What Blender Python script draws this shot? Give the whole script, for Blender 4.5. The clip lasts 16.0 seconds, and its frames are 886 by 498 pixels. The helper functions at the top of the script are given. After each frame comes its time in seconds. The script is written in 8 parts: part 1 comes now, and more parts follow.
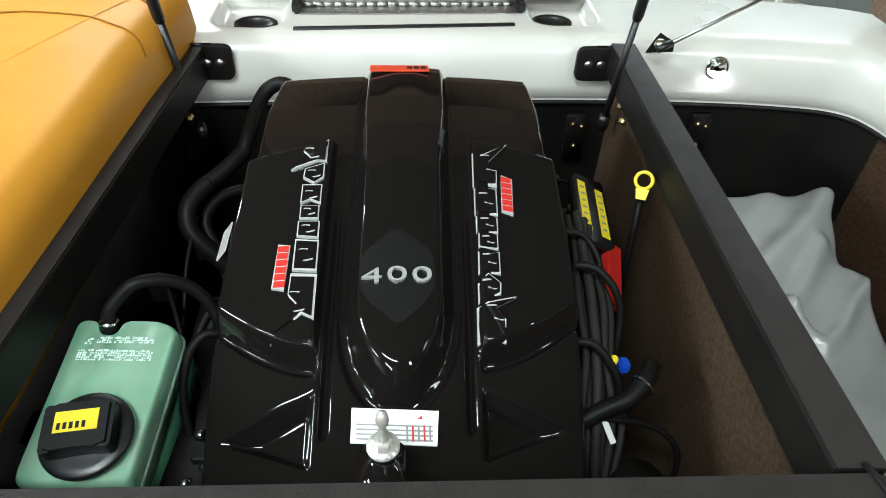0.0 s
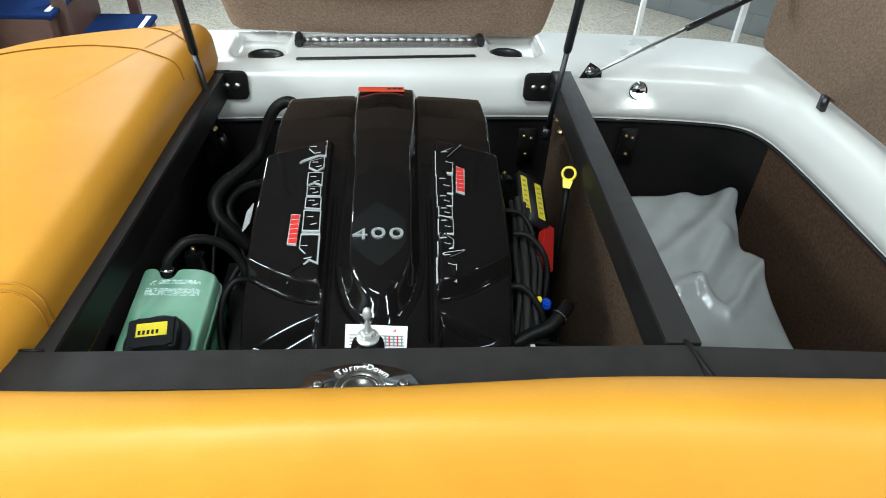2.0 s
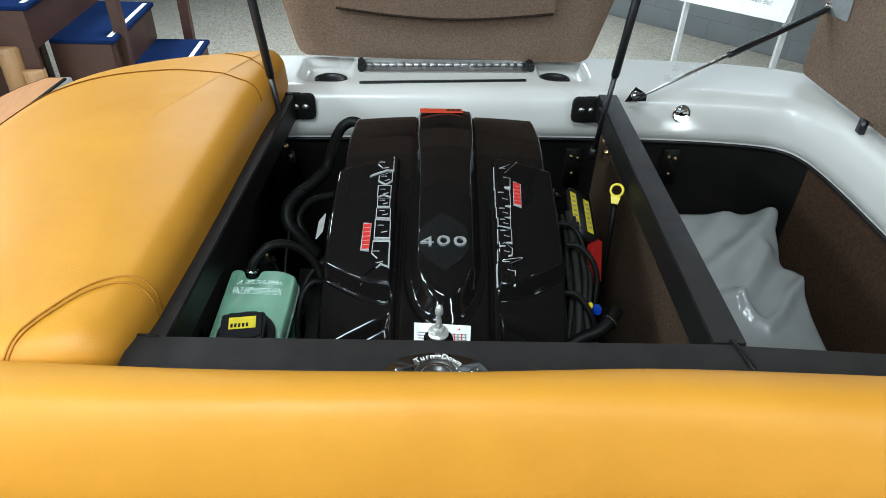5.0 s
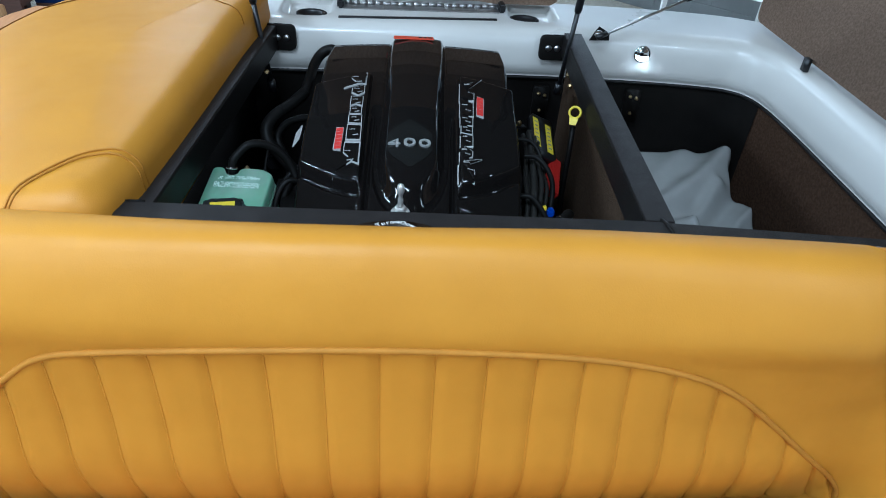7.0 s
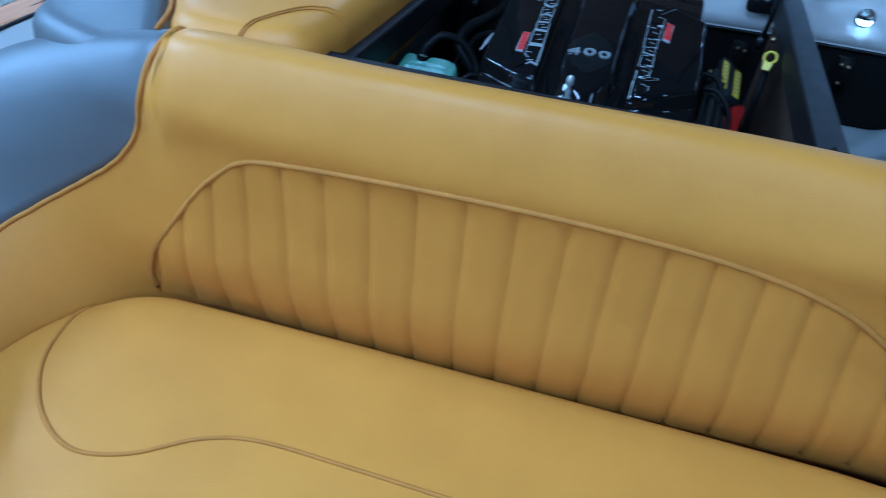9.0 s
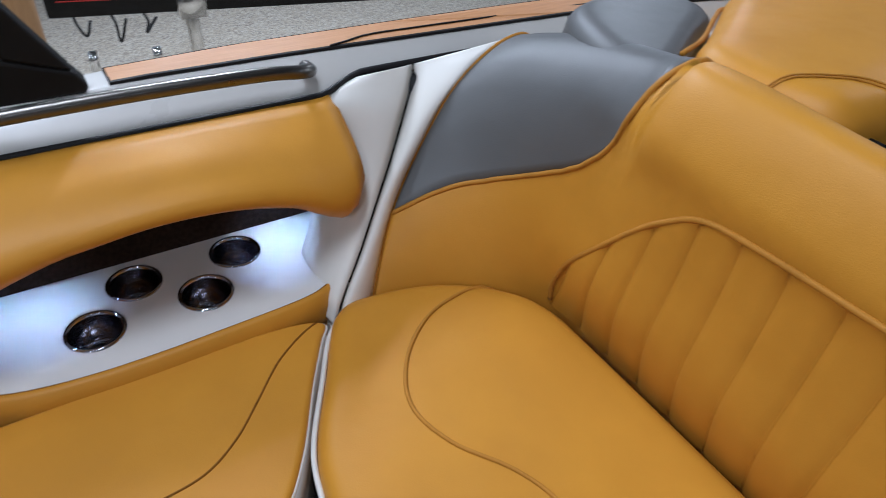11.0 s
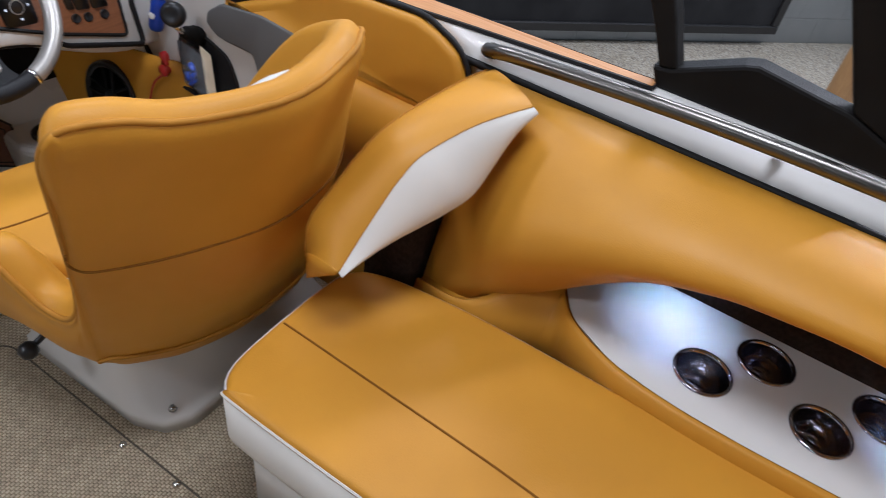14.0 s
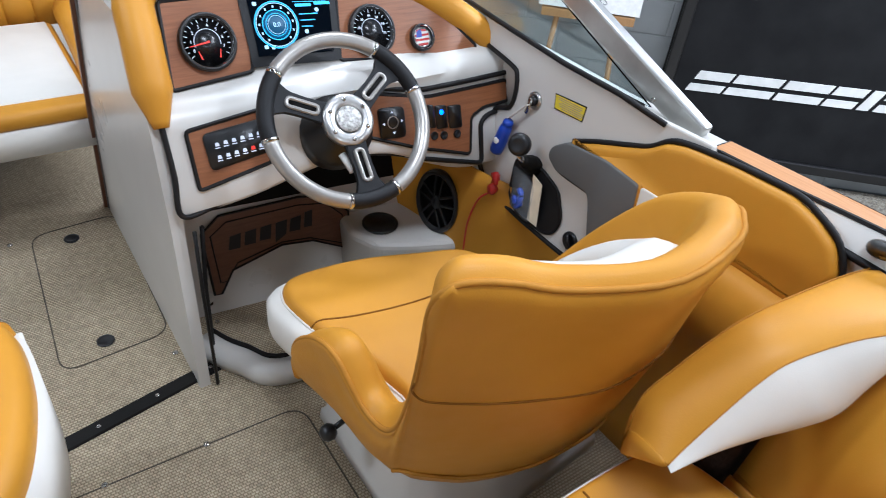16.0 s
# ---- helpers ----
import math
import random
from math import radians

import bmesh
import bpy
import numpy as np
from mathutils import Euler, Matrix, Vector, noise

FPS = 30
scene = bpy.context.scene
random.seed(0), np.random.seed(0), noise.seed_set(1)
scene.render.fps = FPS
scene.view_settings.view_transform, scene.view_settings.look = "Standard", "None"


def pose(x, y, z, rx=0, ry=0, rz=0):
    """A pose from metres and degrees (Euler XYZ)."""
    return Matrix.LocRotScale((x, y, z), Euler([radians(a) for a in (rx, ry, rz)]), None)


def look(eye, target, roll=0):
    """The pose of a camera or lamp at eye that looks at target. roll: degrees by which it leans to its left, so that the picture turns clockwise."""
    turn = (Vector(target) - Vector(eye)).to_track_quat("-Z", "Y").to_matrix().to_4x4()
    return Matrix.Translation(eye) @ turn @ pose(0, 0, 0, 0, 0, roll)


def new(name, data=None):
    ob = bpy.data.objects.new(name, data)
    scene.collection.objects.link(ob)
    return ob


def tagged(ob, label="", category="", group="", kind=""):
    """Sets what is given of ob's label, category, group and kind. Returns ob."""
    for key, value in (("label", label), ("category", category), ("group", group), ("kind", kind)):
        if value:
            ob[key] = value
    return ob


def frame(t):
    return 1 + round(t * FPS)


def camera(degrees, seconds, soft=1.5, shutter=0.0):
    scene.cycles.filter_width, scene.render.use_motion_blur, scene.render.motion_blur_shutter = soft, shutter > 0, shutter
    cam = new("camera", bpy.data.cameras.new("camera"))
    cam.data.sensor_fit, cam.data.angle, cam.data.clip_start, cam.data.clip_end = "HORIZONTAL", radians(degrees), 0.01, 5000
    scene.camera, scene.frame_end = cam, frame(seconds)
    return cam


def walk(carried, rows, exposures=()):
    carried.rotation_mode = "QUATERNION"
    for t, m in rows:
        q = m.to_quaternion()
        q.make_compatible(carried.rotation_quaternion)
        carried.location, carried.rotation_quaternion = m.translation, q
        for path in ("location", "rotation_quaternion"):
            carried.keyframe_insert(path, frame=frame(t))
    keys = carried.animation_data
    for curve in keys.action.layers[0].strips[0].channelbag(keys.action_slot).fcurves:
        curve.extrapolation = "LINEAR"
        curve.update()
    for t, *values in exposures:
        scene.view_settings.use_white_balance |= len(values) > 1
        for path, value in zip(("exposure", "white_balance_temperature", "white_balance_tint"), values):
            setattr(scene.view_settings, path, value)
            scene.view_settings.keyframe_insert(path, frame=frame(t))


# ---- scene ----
cam = camera(66.8, 16.0, soft=0.5, shutter=0.3)
PATH = [
    (0, (0.257, -0.116, 1.365), (0.406, 1.392, 0.06), 2.8),
    (0.5, (0.237, -0.194, 1.413), (0.474, 1.327, 0.136), 3.7),
    (1, (0.25, -0.271, 1.445), (0.519, 1.25, 0.175), 3.8),
    (1.5, (0.274, -0.342, 1.465), (0.53, 1.184, 0.198), 4.1),
    (2, (0.263, -0.406, 1.481), (0.451, 1.156, 0.246), 3.3),
    (2.5, (0.235, -0.456, 1.491), (0.385, 1.13, 0.281), 3.0),
    (3, (0.216, -0.497, 1.515), (0.347, 1.108, 0.328), 3.2),
    (3.5, (0.208, -0.514, 1.528), (0.323, 1.101, 0.353), 3.1),
    (3.7, (0.201, -0.514, 1.535), (0.32, 1.102, 0.362), 3.3),
    (5.8, (0.212, -0.484, 1.508), (0.3, 1.097, 0.286), 1.7),
    (6, (0.216, -0.514, 1.517), (0.304, 1.053, 0.278), 1.9),
    (6.5, (0.223, -0.597, 1.481), (0.339, 0.992, 0.273), 3.1),
    (7, (0.24, -0.676, 1.448), (0.379, 0.91, 0.238), 4.1),
    (7.5, (0.291, -0.733, 1.428), (0.41, 0.844, 0.204), 4.9),
    (8, (0.327, -0.776, 1.417), (0.333, 0.788, 0.17), 6.0),
    (8.5, (0.343, -0.823, 1.387), (0.234, 0.738, 0.141), 5.7),
    (9, (0.296, -0.836, 1.358), (-0.05, 0.668, 0.086), 4.4),
    (9.5, (0.227, -0.808, 1.35), (-0.404, 0.608, 0.087), 3.5),
    (9.7, (0.212, -0.79, 1.347), (-0.534, 0.577, 0.092), 3.2),
    (11.8, (0.184, -0.757, 1.239), (-1.268, -0.238, -0.035), 9.0),
    (12, (0.18, -0.752, 1.233), (-1.301, -0.357, -0.051), 10.0),
    (12.5, (0.123, -0.787, 1.242), (-1.335, -0.733, -0.125), 12.8),
    (13, (0.1, -0.801, 1.248), (-1.333, -1.066, -0.122), 12.3),
    (13.5, (0.084, -0.829, 1.249), (-1.303, -1.305, -0.112), 11.5),
    (14, (0.084, -0.869, 1.252), (-1.24, -1.519, -0.099), 10.4),
    (14.5, (0.095, -0.925, 1.259), (-1.145, -1.784, -0.054), 9.2),
    (15, (0.105, -0.974, 1.267), (-1.056, -1.999, 0.001), 8.6),
    (15.5, (0.123, -1.024, 1.277), (-0.946, -2.182, 0.046), 7.7),
    (16, (0.138, -1.068, 1.285), (-0.846, -2.314, 0.07), 6.7),
]
EXPOSURES = [(0.0, 0.56, 5580, -4), (1.5, 0.50, 5420, -4), (2.5, 0.20, 5250, -3), (3.5, 0.06, 5220, -3), (6.0, 0.02, 5150, -3), (7.0, -0.22, 4580, -2), (8.0, -0.50, 3800, -1), (9.0, -0.68, 3440, -1), (9.7, -0.74, 3600, 1),
             (11.8, -1.10, 5580, 12), (13.0, -0.90, 5400, 12), (14.5, -0.64, 5320, 11), (16.0, -0.44, 5190, 8)]
walk(cam, [(t, look(eye, aim, roll)) for t, eye, aim, roll in PATH], EXPOSURES)

# ---- the room's light: unseen bare strip lamps under a high ceiling, placed by assumption ----
world = bpy.data.worlds.new("showroom_air")
world.use_nodes = True
world.node_tree.nodes["Background"].inputs["Color"].default_value = (0.75, 0.82, 1.0, 1)
world.node_tree.nodes["Background"].inputs["Strength"].default_value = 0.015
scene.world = world
LAMP_WATTS = 90.0
FLOOR_Z, CEIL_Z = -0.8, 3.3
E1, E2 = Vector((0.6796, 0.7336, 0)), Vector((-0.7336, 0.6796, 0))
ROOM = (-4.72, 6.9, -8.0, 7.5)


def room(a, b, z=0.0):
    """A place in the showroom, a out from the sign's wall line through the boat and b along it."""
    return E1 * a + E2 * b + Vector((0, 0, z))


ROOM_TURN = math.degrees(math.atan2(E1.y, E1.x))
# Places and powers are assumed, tuned lamp by lamp to brighten what lies below.
STRIPS = [(-3.2, -4.5, 0.6), (-3.2, -1.0, 0.8), (-2.4, 3.1, 2.4), (-3.4, 4.6, 1.7), (-3.7, 1.6, 1.5), (0.2, 5.7, 1.6), (-0.6, -3.6, 0.9), (-0.94, -0.46, 0.85), (1.6, -3.4, 0.3), (3.6, -3.4, 0.15), (3.0, 4.2, 1.0), (3.5, 2.5, 0.35), (5.6, 0.6, 0.45), (5.4, 3.6, 2.2)]
for sa, sb, power in STRIPS:
    lamp = bpy.data.lights.new("strip_lamp", "AREA")
    lamp.shape, lamp.size, lamp.size_y, lamp.energy, lamp.color = "RECTANGLE", 0.2, 1.3, LAMP_WATTS * power, (1.0, 0.945, 0.885)
    new("strip_lamp", lamp).matrix_basis = Matrix.Translation(room(sa, sb, CEIL_Z - 0.14)) @ pose(0, 0, 0, 0, 0, ROOM_TURN)


# ---- helpers ----
def mesh_of(bm, smooth=True):
    bmesh.ops.recalc_face_normals(bm, faces=bm.faces)
    me = bpy.data.meshes.new("mesh")
    bm.to_mesh(me)
    bm.free()
    if smooth:
        me.shade_smooth()
    return me


def part(name, bm, material, parent=None, label="", smooth=True, auto=40):
    """One mesh object; sharp edges above auto degrees stay crisp."""
    if auto and smooth:
        for e in bm.edges:
            if len(e.link_faces) == 2 and e.calc_face_angle(0) > radians(auto):
                e.smooth = False
    ob = new(name, mesh_of(bm, smooth))
    ob.data.materials.append(material)
    if parent is not None:
        ob.parent = parent
    if label:
        tagged(ob, label)
    return ob


def thing(name, label, category, at=(0, 0, 0), group="", kind=""):
    ob = new(name)
    ob.empty_display_size = 0.05
    ob.location = at
    tagged(ob, label, category, group, kind)
    return ob


def settle(ob):
    """Move the empty of a thing to the foot of its parts, the parts staying where they are."""
    bpy.context.view_layer.update()
    pts = [o.matrix_world @ Vector(c) for o in ob.children_recursive if o.type == "MESH" for c in o.bound_box]
    lo = [min(p[i] for p in pts) for i in range(3)]
    hi = [max(p[i] for p in pts) for i in range(3)]
    foot = Vector(((lo[0] + hi[0]) / 2, (lo[1] + hi[1]) / 2, lo[2]))
    shift = foot - ob.location
    ob.location = foot
    for c in ob.children:
        c.location = c.location - shift
    return ob


def bevelled(ob, width=0.004, segments=2):
    mod = ob.modifiers.new("edge", "BEVEL")
    mod.width, mod.segments, mod.limit_method, mod.angle_limit = width, segments, "ANGLE", radians(30)
    return ob


def box(x0, x1, y0, y1, z0, z1, bm=None):
    bm = bm or bmesh.new()
    vs = [bm.verts.new(p) for p in ((x0, y0, z0), (x1, y0, z0), (x1, y1, z0), (x0, y1, z0), (x0, y0, z1), (x1, y0, z1), (x1, y1, z1), (x0, y1, z1))]
    for f in ((0, 3, 2, 1), (4, 5, 6, 7), (0, 1, 5, 4), (1, 2, 6, 5), (2, 3, 7, 6), (3, 0, 4, 7)):
        bm.faces.new([vs[i] for i in f])
    return bm


def loft(rings, closed=True, caps=True, bm=None):
    """Skin rings of equally many points."""
    bm = bm or bmesh.new()
    vs = [[bm.verts.new(p) for p in ring] for ring in rings]
    n = len(rings[0])
    for a, b in zip(vs, vs[1:]):
        for i in range(n if closed else n - 1):
            j = (i + 1) % n
            bm.faces.new((a[i], a[j], b[j], b[i]))
    if caps and closed:
        bm.faces.new(vs[0][::-1])
        bm.faces.new(vs[-1])
    return bm


def sheet(rows, thick=0.0, bm=None):
    """A skin over rows of points, given thickness against its normal."""
    bm = loft(rows, closed=False, bm=bm)
    if thick:
        bmesh.ops.recalc_face_normals(bm, faces=bm.faces)
        bmesh.ops.solidify(bm, geom=bm.faces[:], thickness=thick)
    return bm


def prism(outline, m, depth, bm=None):
    """The outline (u, v) in the plane of m, pushed along m's z by depth, with m's z face in front."""
    bm = bm or bmesh.new()
    front = [bm.verts.new(m @ Vector((u, v, depth))) for u, v in outline]
    back = [bm.verts.new(m @ Vector((u, v, 0))) for u, v in outline]
    bm.faces.new(front)
    bm.faces.new(back[::-1])
    n = len(outline)
    for i in range(n):
        j = (i + 1) % n
        bm.faces.new((back[i], back[j], front[j], front[i]))
    return bm


def rounded(points, r, n=5):
    """The outline with its corners rounded; r one radius or one for each corner."""
    out = []
    k = len(points)
    for i in range(k):
        p, a, b = Vector(points[i]), Vector(points[i - 1]), Vector(points[(i + 1) % k])
        rr = r[i] if isinstance(r, (list, tuple)) else r
        d = min(rr, (a - p).length * 0.49, (b - p).length * 0.49)
        s, e = p + (a - p).normalized() * d, p + (b - p).normalized() * d
        if d < 1e-5:
            out.append(tuple(p))
            continue
        for q in range(n + 1):
            t = q / n
            out.append(tuple((1 - t) ** 2 * s + 2 * t * (1 - t) * p + t * t * e))
    return out


def smooth_line(points, n=8, closed=False):
    """A Catmull-Rom line through the points."""
    pts = [Vector(p) for p in points]
    k = len(pts)
    out = []
    for i in range(k if closed else k - 1):
        p0 = pts[(i - 1) % k] if closed or i else pts[0] * 2 - pts[1]
        p1, p2 = pts[i], pts[(i + 1) % k]
        p3 = pts[(i + 2) % k] if closed or i + 2 < k else p2 * 2 - p1
        for q in range(n):
            t = q / n
            out.append(0.5 * (2 * p1 + (p2 - p0) * t + (2 * p0 - 5 * p1 + 4 * p2 - p3) * t * t + (3 * p1 - p0 - 3 * p2 + p3) * t ** 3))
    if not closed:
        out.append(pts[-1])
    return out


def tube(points, radius, sides=8, closed=False, bm=None, caps=True):
    """A round tube along points; radius one number or one for each point."""
    pts = [Vector(p) for p in points]
    n = len(pts)
    rings = []
    up = None
    for i, p in enumerate(pts):
        a = pts[i - 1] if i or closed else p
        b = pts[(i + 1) % n] if i + 1 < n or closed else p
        d = (b - a).normalized()
        if up is None:
            up = d.orthogonal().normalized()
        up = (up - d * up.dot(d)).normalized()
        side = d.cross(up)
        r = radius[i] if isinstance(radius, (list, tuple)) else radius
        rings.append([p + r * (math.cos(q) * up + math.sin(q) * side) for q in (2 * math.pi * s / sides for s in range(sides))])
    if closed:
        rings.append(rings[0])
        bm = loft(rings, caps=False, bm=bm)
        bmesh.ops.remove_doubles(bm, verts=bm.verts[:], dist=1e-6)
        return bm
    return loft(rings, caps=caps, bm=bm)


def lathe(profile, m=Matrix(), sides=24, bm=None, cap=True):
    """Radius and height pairs turned about m's z."""
    rings = [[m @ Vector((max(r, 1e-5) * math.cos(2 * math.pi * s / sides), max(r, 1e-5) * math.sin(2 * math.pi * s / sides), z)) for s in range(sides)] for r, z in profile]
    return loft(rings, caps=cap, bm=bm)


def ring_pts(m, r, n=32, ry=None):
    return [m @ Vector((r * math.cos(2 * math.pi * i / n), (ry or r) * math.sin(2 * math.pi * i / n), 0)) for i in range(n)]


def facing(at, normal, up=(0, 0, 1)):
    """A frame at a place: z along normal, y as near up as can be."""
    zax = Vector(normal).normalized()
    xax = Vector(up).cross(zax).normalized()
    yax = zax.cross(xax)
    return Matrix.Translation(at) @ Matrix((xax, yax, zax)).transposed().to_4x4()


def text_part(name, words, m, size, material, parent=None, depth=0.0006, align="CENTER", label="", shear=0.0):
    cu = bpy.data.curves.new("words", "FONT")
    cu.body, cu.size, cu.extrude, cu.align_x, cu.align_y, cu.shear = words, size, depth, align, "CENTER", shear
    cu.resolution_u = 3
    tmp = bpy.data.objects.new("words", cu)
    me = bpy.data.meshes.new_from_object(tmp)
    bpy.data.objects.remove(tmp)
    me.transform(m)
    ob = new(name, me)
    me.materials.clear()
    me.materials.append(material)
    if parent is not None:
        ob.parent = parent
    if label:
        tagged(ob, label)
    return ob


# ---- materials ----
def material(name, colour, rough=0.5, metal=0.0, second=None, scale=12.0, mix=0.5, fine=300.0, bump=0.02, rough_var=0.08, coat=0.0, spec=0.5, stretch=(1, 1, 1), bump_dist=0.002, wave=0.0):
    """A surface with a slow drift of tone between two colours and a fine grain in relief."""
    mat = bpy.data.materials.new(name)
    mat.use_nodes = True
    nt = mat.node_tree
    b = nt.nodes["Principled BSDF"]
    tc = nt.nodes.new("ShaderNodeTexCoord")
    mp = nt.nodes.new("ShaderNodeMapping")
    mp.inputs["Scale"].default_value = stretch
    geo = nt.nodes.new("ShaderNodeNewGeometry")
    nt.links.new(geo.outputs["Position"], mp.inputs["Vector"])
    slow = nt.nodes.new("ShaderNodeTexNoise")
    slow.inputs["Scale"].default_value, slow.inputs["Detail"].default_value = scale, 6
    nt.links.new(mp.outputs["Vector"], slow.inputs["Vector"])
    quick = nt.nodes.new("ShaderNodeTexNoise")
    quick.inputs["Scale"].default_value, quick.inputs["Detail"].default_value = fine, 3
    nt.links.new(mp.outputs["Vector"], quick.inputs["Vector"])
    ramp = nt.nodes.new("ShaderNodeMapRange")
    ramp.inputs["From Min"].default_value, ramp.inputs["From Max"].default_value = 0.35, 0.65
    nt.links.new(slow.outputs["Fac"], ramp.inputs["Value"])
    col = nt.nodes.new("ShaderNodeMix")
    col.data_type = "RGBA"
    second = second or tuple(c * 0.86 for c in colour)
    col.inputs["A"].default_value, col.inputs["B"].default_value = (*colour, 1), (*[c0 + (c1 - c0) * mix * 2 for c0, c1 in zip(colour, second)], 1)
    nt.links.new(ramp.outputs["Result"], col.inputs["Factor"])
    nt.links.new(col.outputs["Result"], b.inputs["Base Color"])
    b.inputs["Metallic"].default_value, b.inputs["Specular IOR Level"].default_value = metal, spec
    b.inputs["Coat Weight"].default_value, b.inputs["Coat Roughness"].default_value = coat, 0.05
    rr = nt.nodes.new("ShaderNodeMapRange")
    rr.inputs["To Min"].default_value, rr.inputs["To Max"].default_value = max(0.02, rough - rough_var), min(1, rough + rough_var)
    nt.links.new(slow.outputs["Fac"], rr.inputs["Value"])
    nt.links.new(rr.outputs["Result"], b.inputs["Roughness"])
    bp = nt.nodes.new("ShaderNodeBump")
    bp.inputs["Strength"].default_value, bp.inputs["Distance"].default_value = bump, bump_dist
    nt.links.new(quick.outputs["Fac"], bp.inputs["Height"])
    if wave:
        soft_noise = nt.nodes.new("ShaderNodeTexNoise")
        soft_noise.inputs["Scale"].default_value, soft_noise.inputs["Detail"].default_value = 9.0, 2
        nt.links.new(mp.outputs["Vector"], soft_noise.inputs["Vector"])
        swell = nt.nodes.new("ShaderNodeBump")
        swell.inputs["Strength"].default_value, swell.inputs["Distance"].default_value = wave, 0.01
        nt.links.new(soft_noise.outputs["Fac"], swell.inputs["Height"])
        nt.links.new(swell.outputs["Normal"], bp.inputs["Normal"])
    nt.links.new(bp.outputs["Normal"], b.inputs["Normal"])
    return mat


def node(mat, kind):
    return mat.node_tree.nodes.new(kind)


VINYL = material("tan_vinyl", (0.56, 0.260, 0.020), 0.46, second=(0.51, 0.232, 0.016), scale=6, fine=480, bump=0.34, spec=0.32, bump_dist=0.0009, wave=0.35)
# Same tan as the vinyl, darkened to hold the shadow along the piping.
SEAM = material("tan_piping", (0.45, 0.20, 0.020), 0.6, spec=0.2, scale=30, fine=900, bump=0.15)
STITCH = material("seam_thread", (0.22, 0.09, 0.012), 0.8, spec=0.1, scale=60, fine=1200, bump=0.3)
WHITE_VINYL = material("white_vinyl", (0.72, 0.69, 0.63), 0.5, second=(0.68, 0.65, 0.59), scale=8, fine=480, bump=0.25, bump_dist=0.0008, wave=0.25)
GREY_VINYL = material("grey_vinyl", (0.098, 0.098, 0.096), 0.48, second=(0.10, 0.10, 0.097), scale=7, fine=480, bump=0.3, bump_dist=0.0008, wave=0.3)
GEL = material("white_gelcoat", (0.60, 0.578, 0.538), 0.30, second=(0.565, 0.545, 0.505), scale=3, fine=60, bump=0.004, coat=0.15)
BLACK_TRIM = material("black_rubber_trim", (0.010, 0.009, 0.009), 0.5, spec=0.22, scale=20, fine=400, bump=0.1)
FRAME = material("black_textured_paint", (0.008, 0.007, 0.0065), 0.46, second=(0.010, 0.009, 0.008), spec=0.14, scale=14, fine=700, bump=0.5, bump_dist=0.0006)
# Gritty skin for beam tops; light from above is put into its lighter colour.
LIT_GRIT = material("lit_grit_film", (0.021, 0.018, 0.017), 0.55, second=(0.015, 0.013, 0.012), spec=0.2, scale=30, fine=900, bump=0.7, bump_dist=0.0008)
# Near black for the bilge; also carries the painted shade under the dash.
DARK = material("near_black", (0.0052, 0.0046, 0.0041), 0.6, second=(0.0078, 0.0068, 0.006), spec=0.1, scale=9, fine=120, bump=0.2)
GLOSS = material("gloss_black_cover", (0.0050, 0.0044, 0.0041), 0.05, spec=0.25, second=(0.0058, 0.005, 0.0047), scale=5, fine=90, bump=0.006, rough_var=0.03)
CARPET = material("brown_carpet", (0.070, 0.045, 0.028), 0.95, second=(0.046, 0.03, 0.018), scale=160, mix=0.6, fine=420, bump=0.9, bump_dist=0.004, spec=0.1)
STEEL = material("stainless_steel", (0.62, 0.61, 0.59), 0.2, 1.0, scale=25, fine=300, bump=0.02, rough_var=0.06)
BRUSHED = material("brushed_silver", (0.55, 0.54, 0.52), 0.33, 1.0, scale=40, fine=600, bump=0.05)
CHROME = material("chrome", (0.75, 0.75, 0.75), 0.06, 1.0, scale=10, fine=200, bump=0.005, rough_var=0.02)
BLACK_PLASTIC = material("black_plastic", (0.008, 0.008, 0.009), 0.36, scale=20, fine=500, bump=0.1)
RUBBER = material("black_hose_rubber", (0.006, 0.0055, 0.005), 0.5, spec=0.14, scale=20, fine=300, bump=0.2)
BAG = material("grey_vinyl_cover", (0.32, 0.32, 0.31), 0.22, second=(0.27, 0.27, 0.26), scale=8, fine=700, bump=0.12, bump_dist=0.0006)
WALL = material("grey_painted_block", (0.40, 0.43, 0.46), 0.6, second=(0.36, 0.39, 0.42), scale=4, fine=150, bump=0.4)
brick = node(WALL, "ShaderNodeTexBrick")
spin = node(WALL, "ShaderNodeMapping")
spin.inputs["Rotation"].default_value = (0, 0, -radians(ROOM_TURN))
posn, split, join_, sums = node(WALL, "ShaderNodeNewGeometry"), node(WALL, "ShaderNodeSeparateXYZ"), node(WALL, "ShaderNodeCombineXYZ"), node(WALL, "ShaderNodeMath")
WALL.node_tree.links.new(posn.outputs["Position"], spin.inputs["Vector"])
WALL.node_tree.links.new(spin.outputs["Vector"], split.inputs["Vector"])
WALL.node_tree.links.new(split.outputs["X"], sums.inputs[0])
WALL.node_tree.links.new(split.outputs["Y"], sums.inputs[1])
WALL.node_tree.links.new(sums.outputs["Value"], join_.inputs["X"])
WALL.node_tree.links.new(split.outputs["Z"], join_.inputs["Y"])
WALL.node_tree.links.new(join_.outputs["Vector"], brick.inputs["Vector"])
brick.inputs["Scale"].default_value = 1.0
brick.inputs["Brick Width"].default_value, brick.inputs["Row Height"].default_value = 0.41, 0.2
brick.inputs["Mortar Size"].default_value, brick.inputs["Mortar Smooth"].default_value = 0.006, 0.6
joint = node(WALL, "ShaderNodeBump")
joint.invert = True
joint.inputs["Strength"].default_value, joint.inputs["Distance"].default_value = 0.8, 0.008
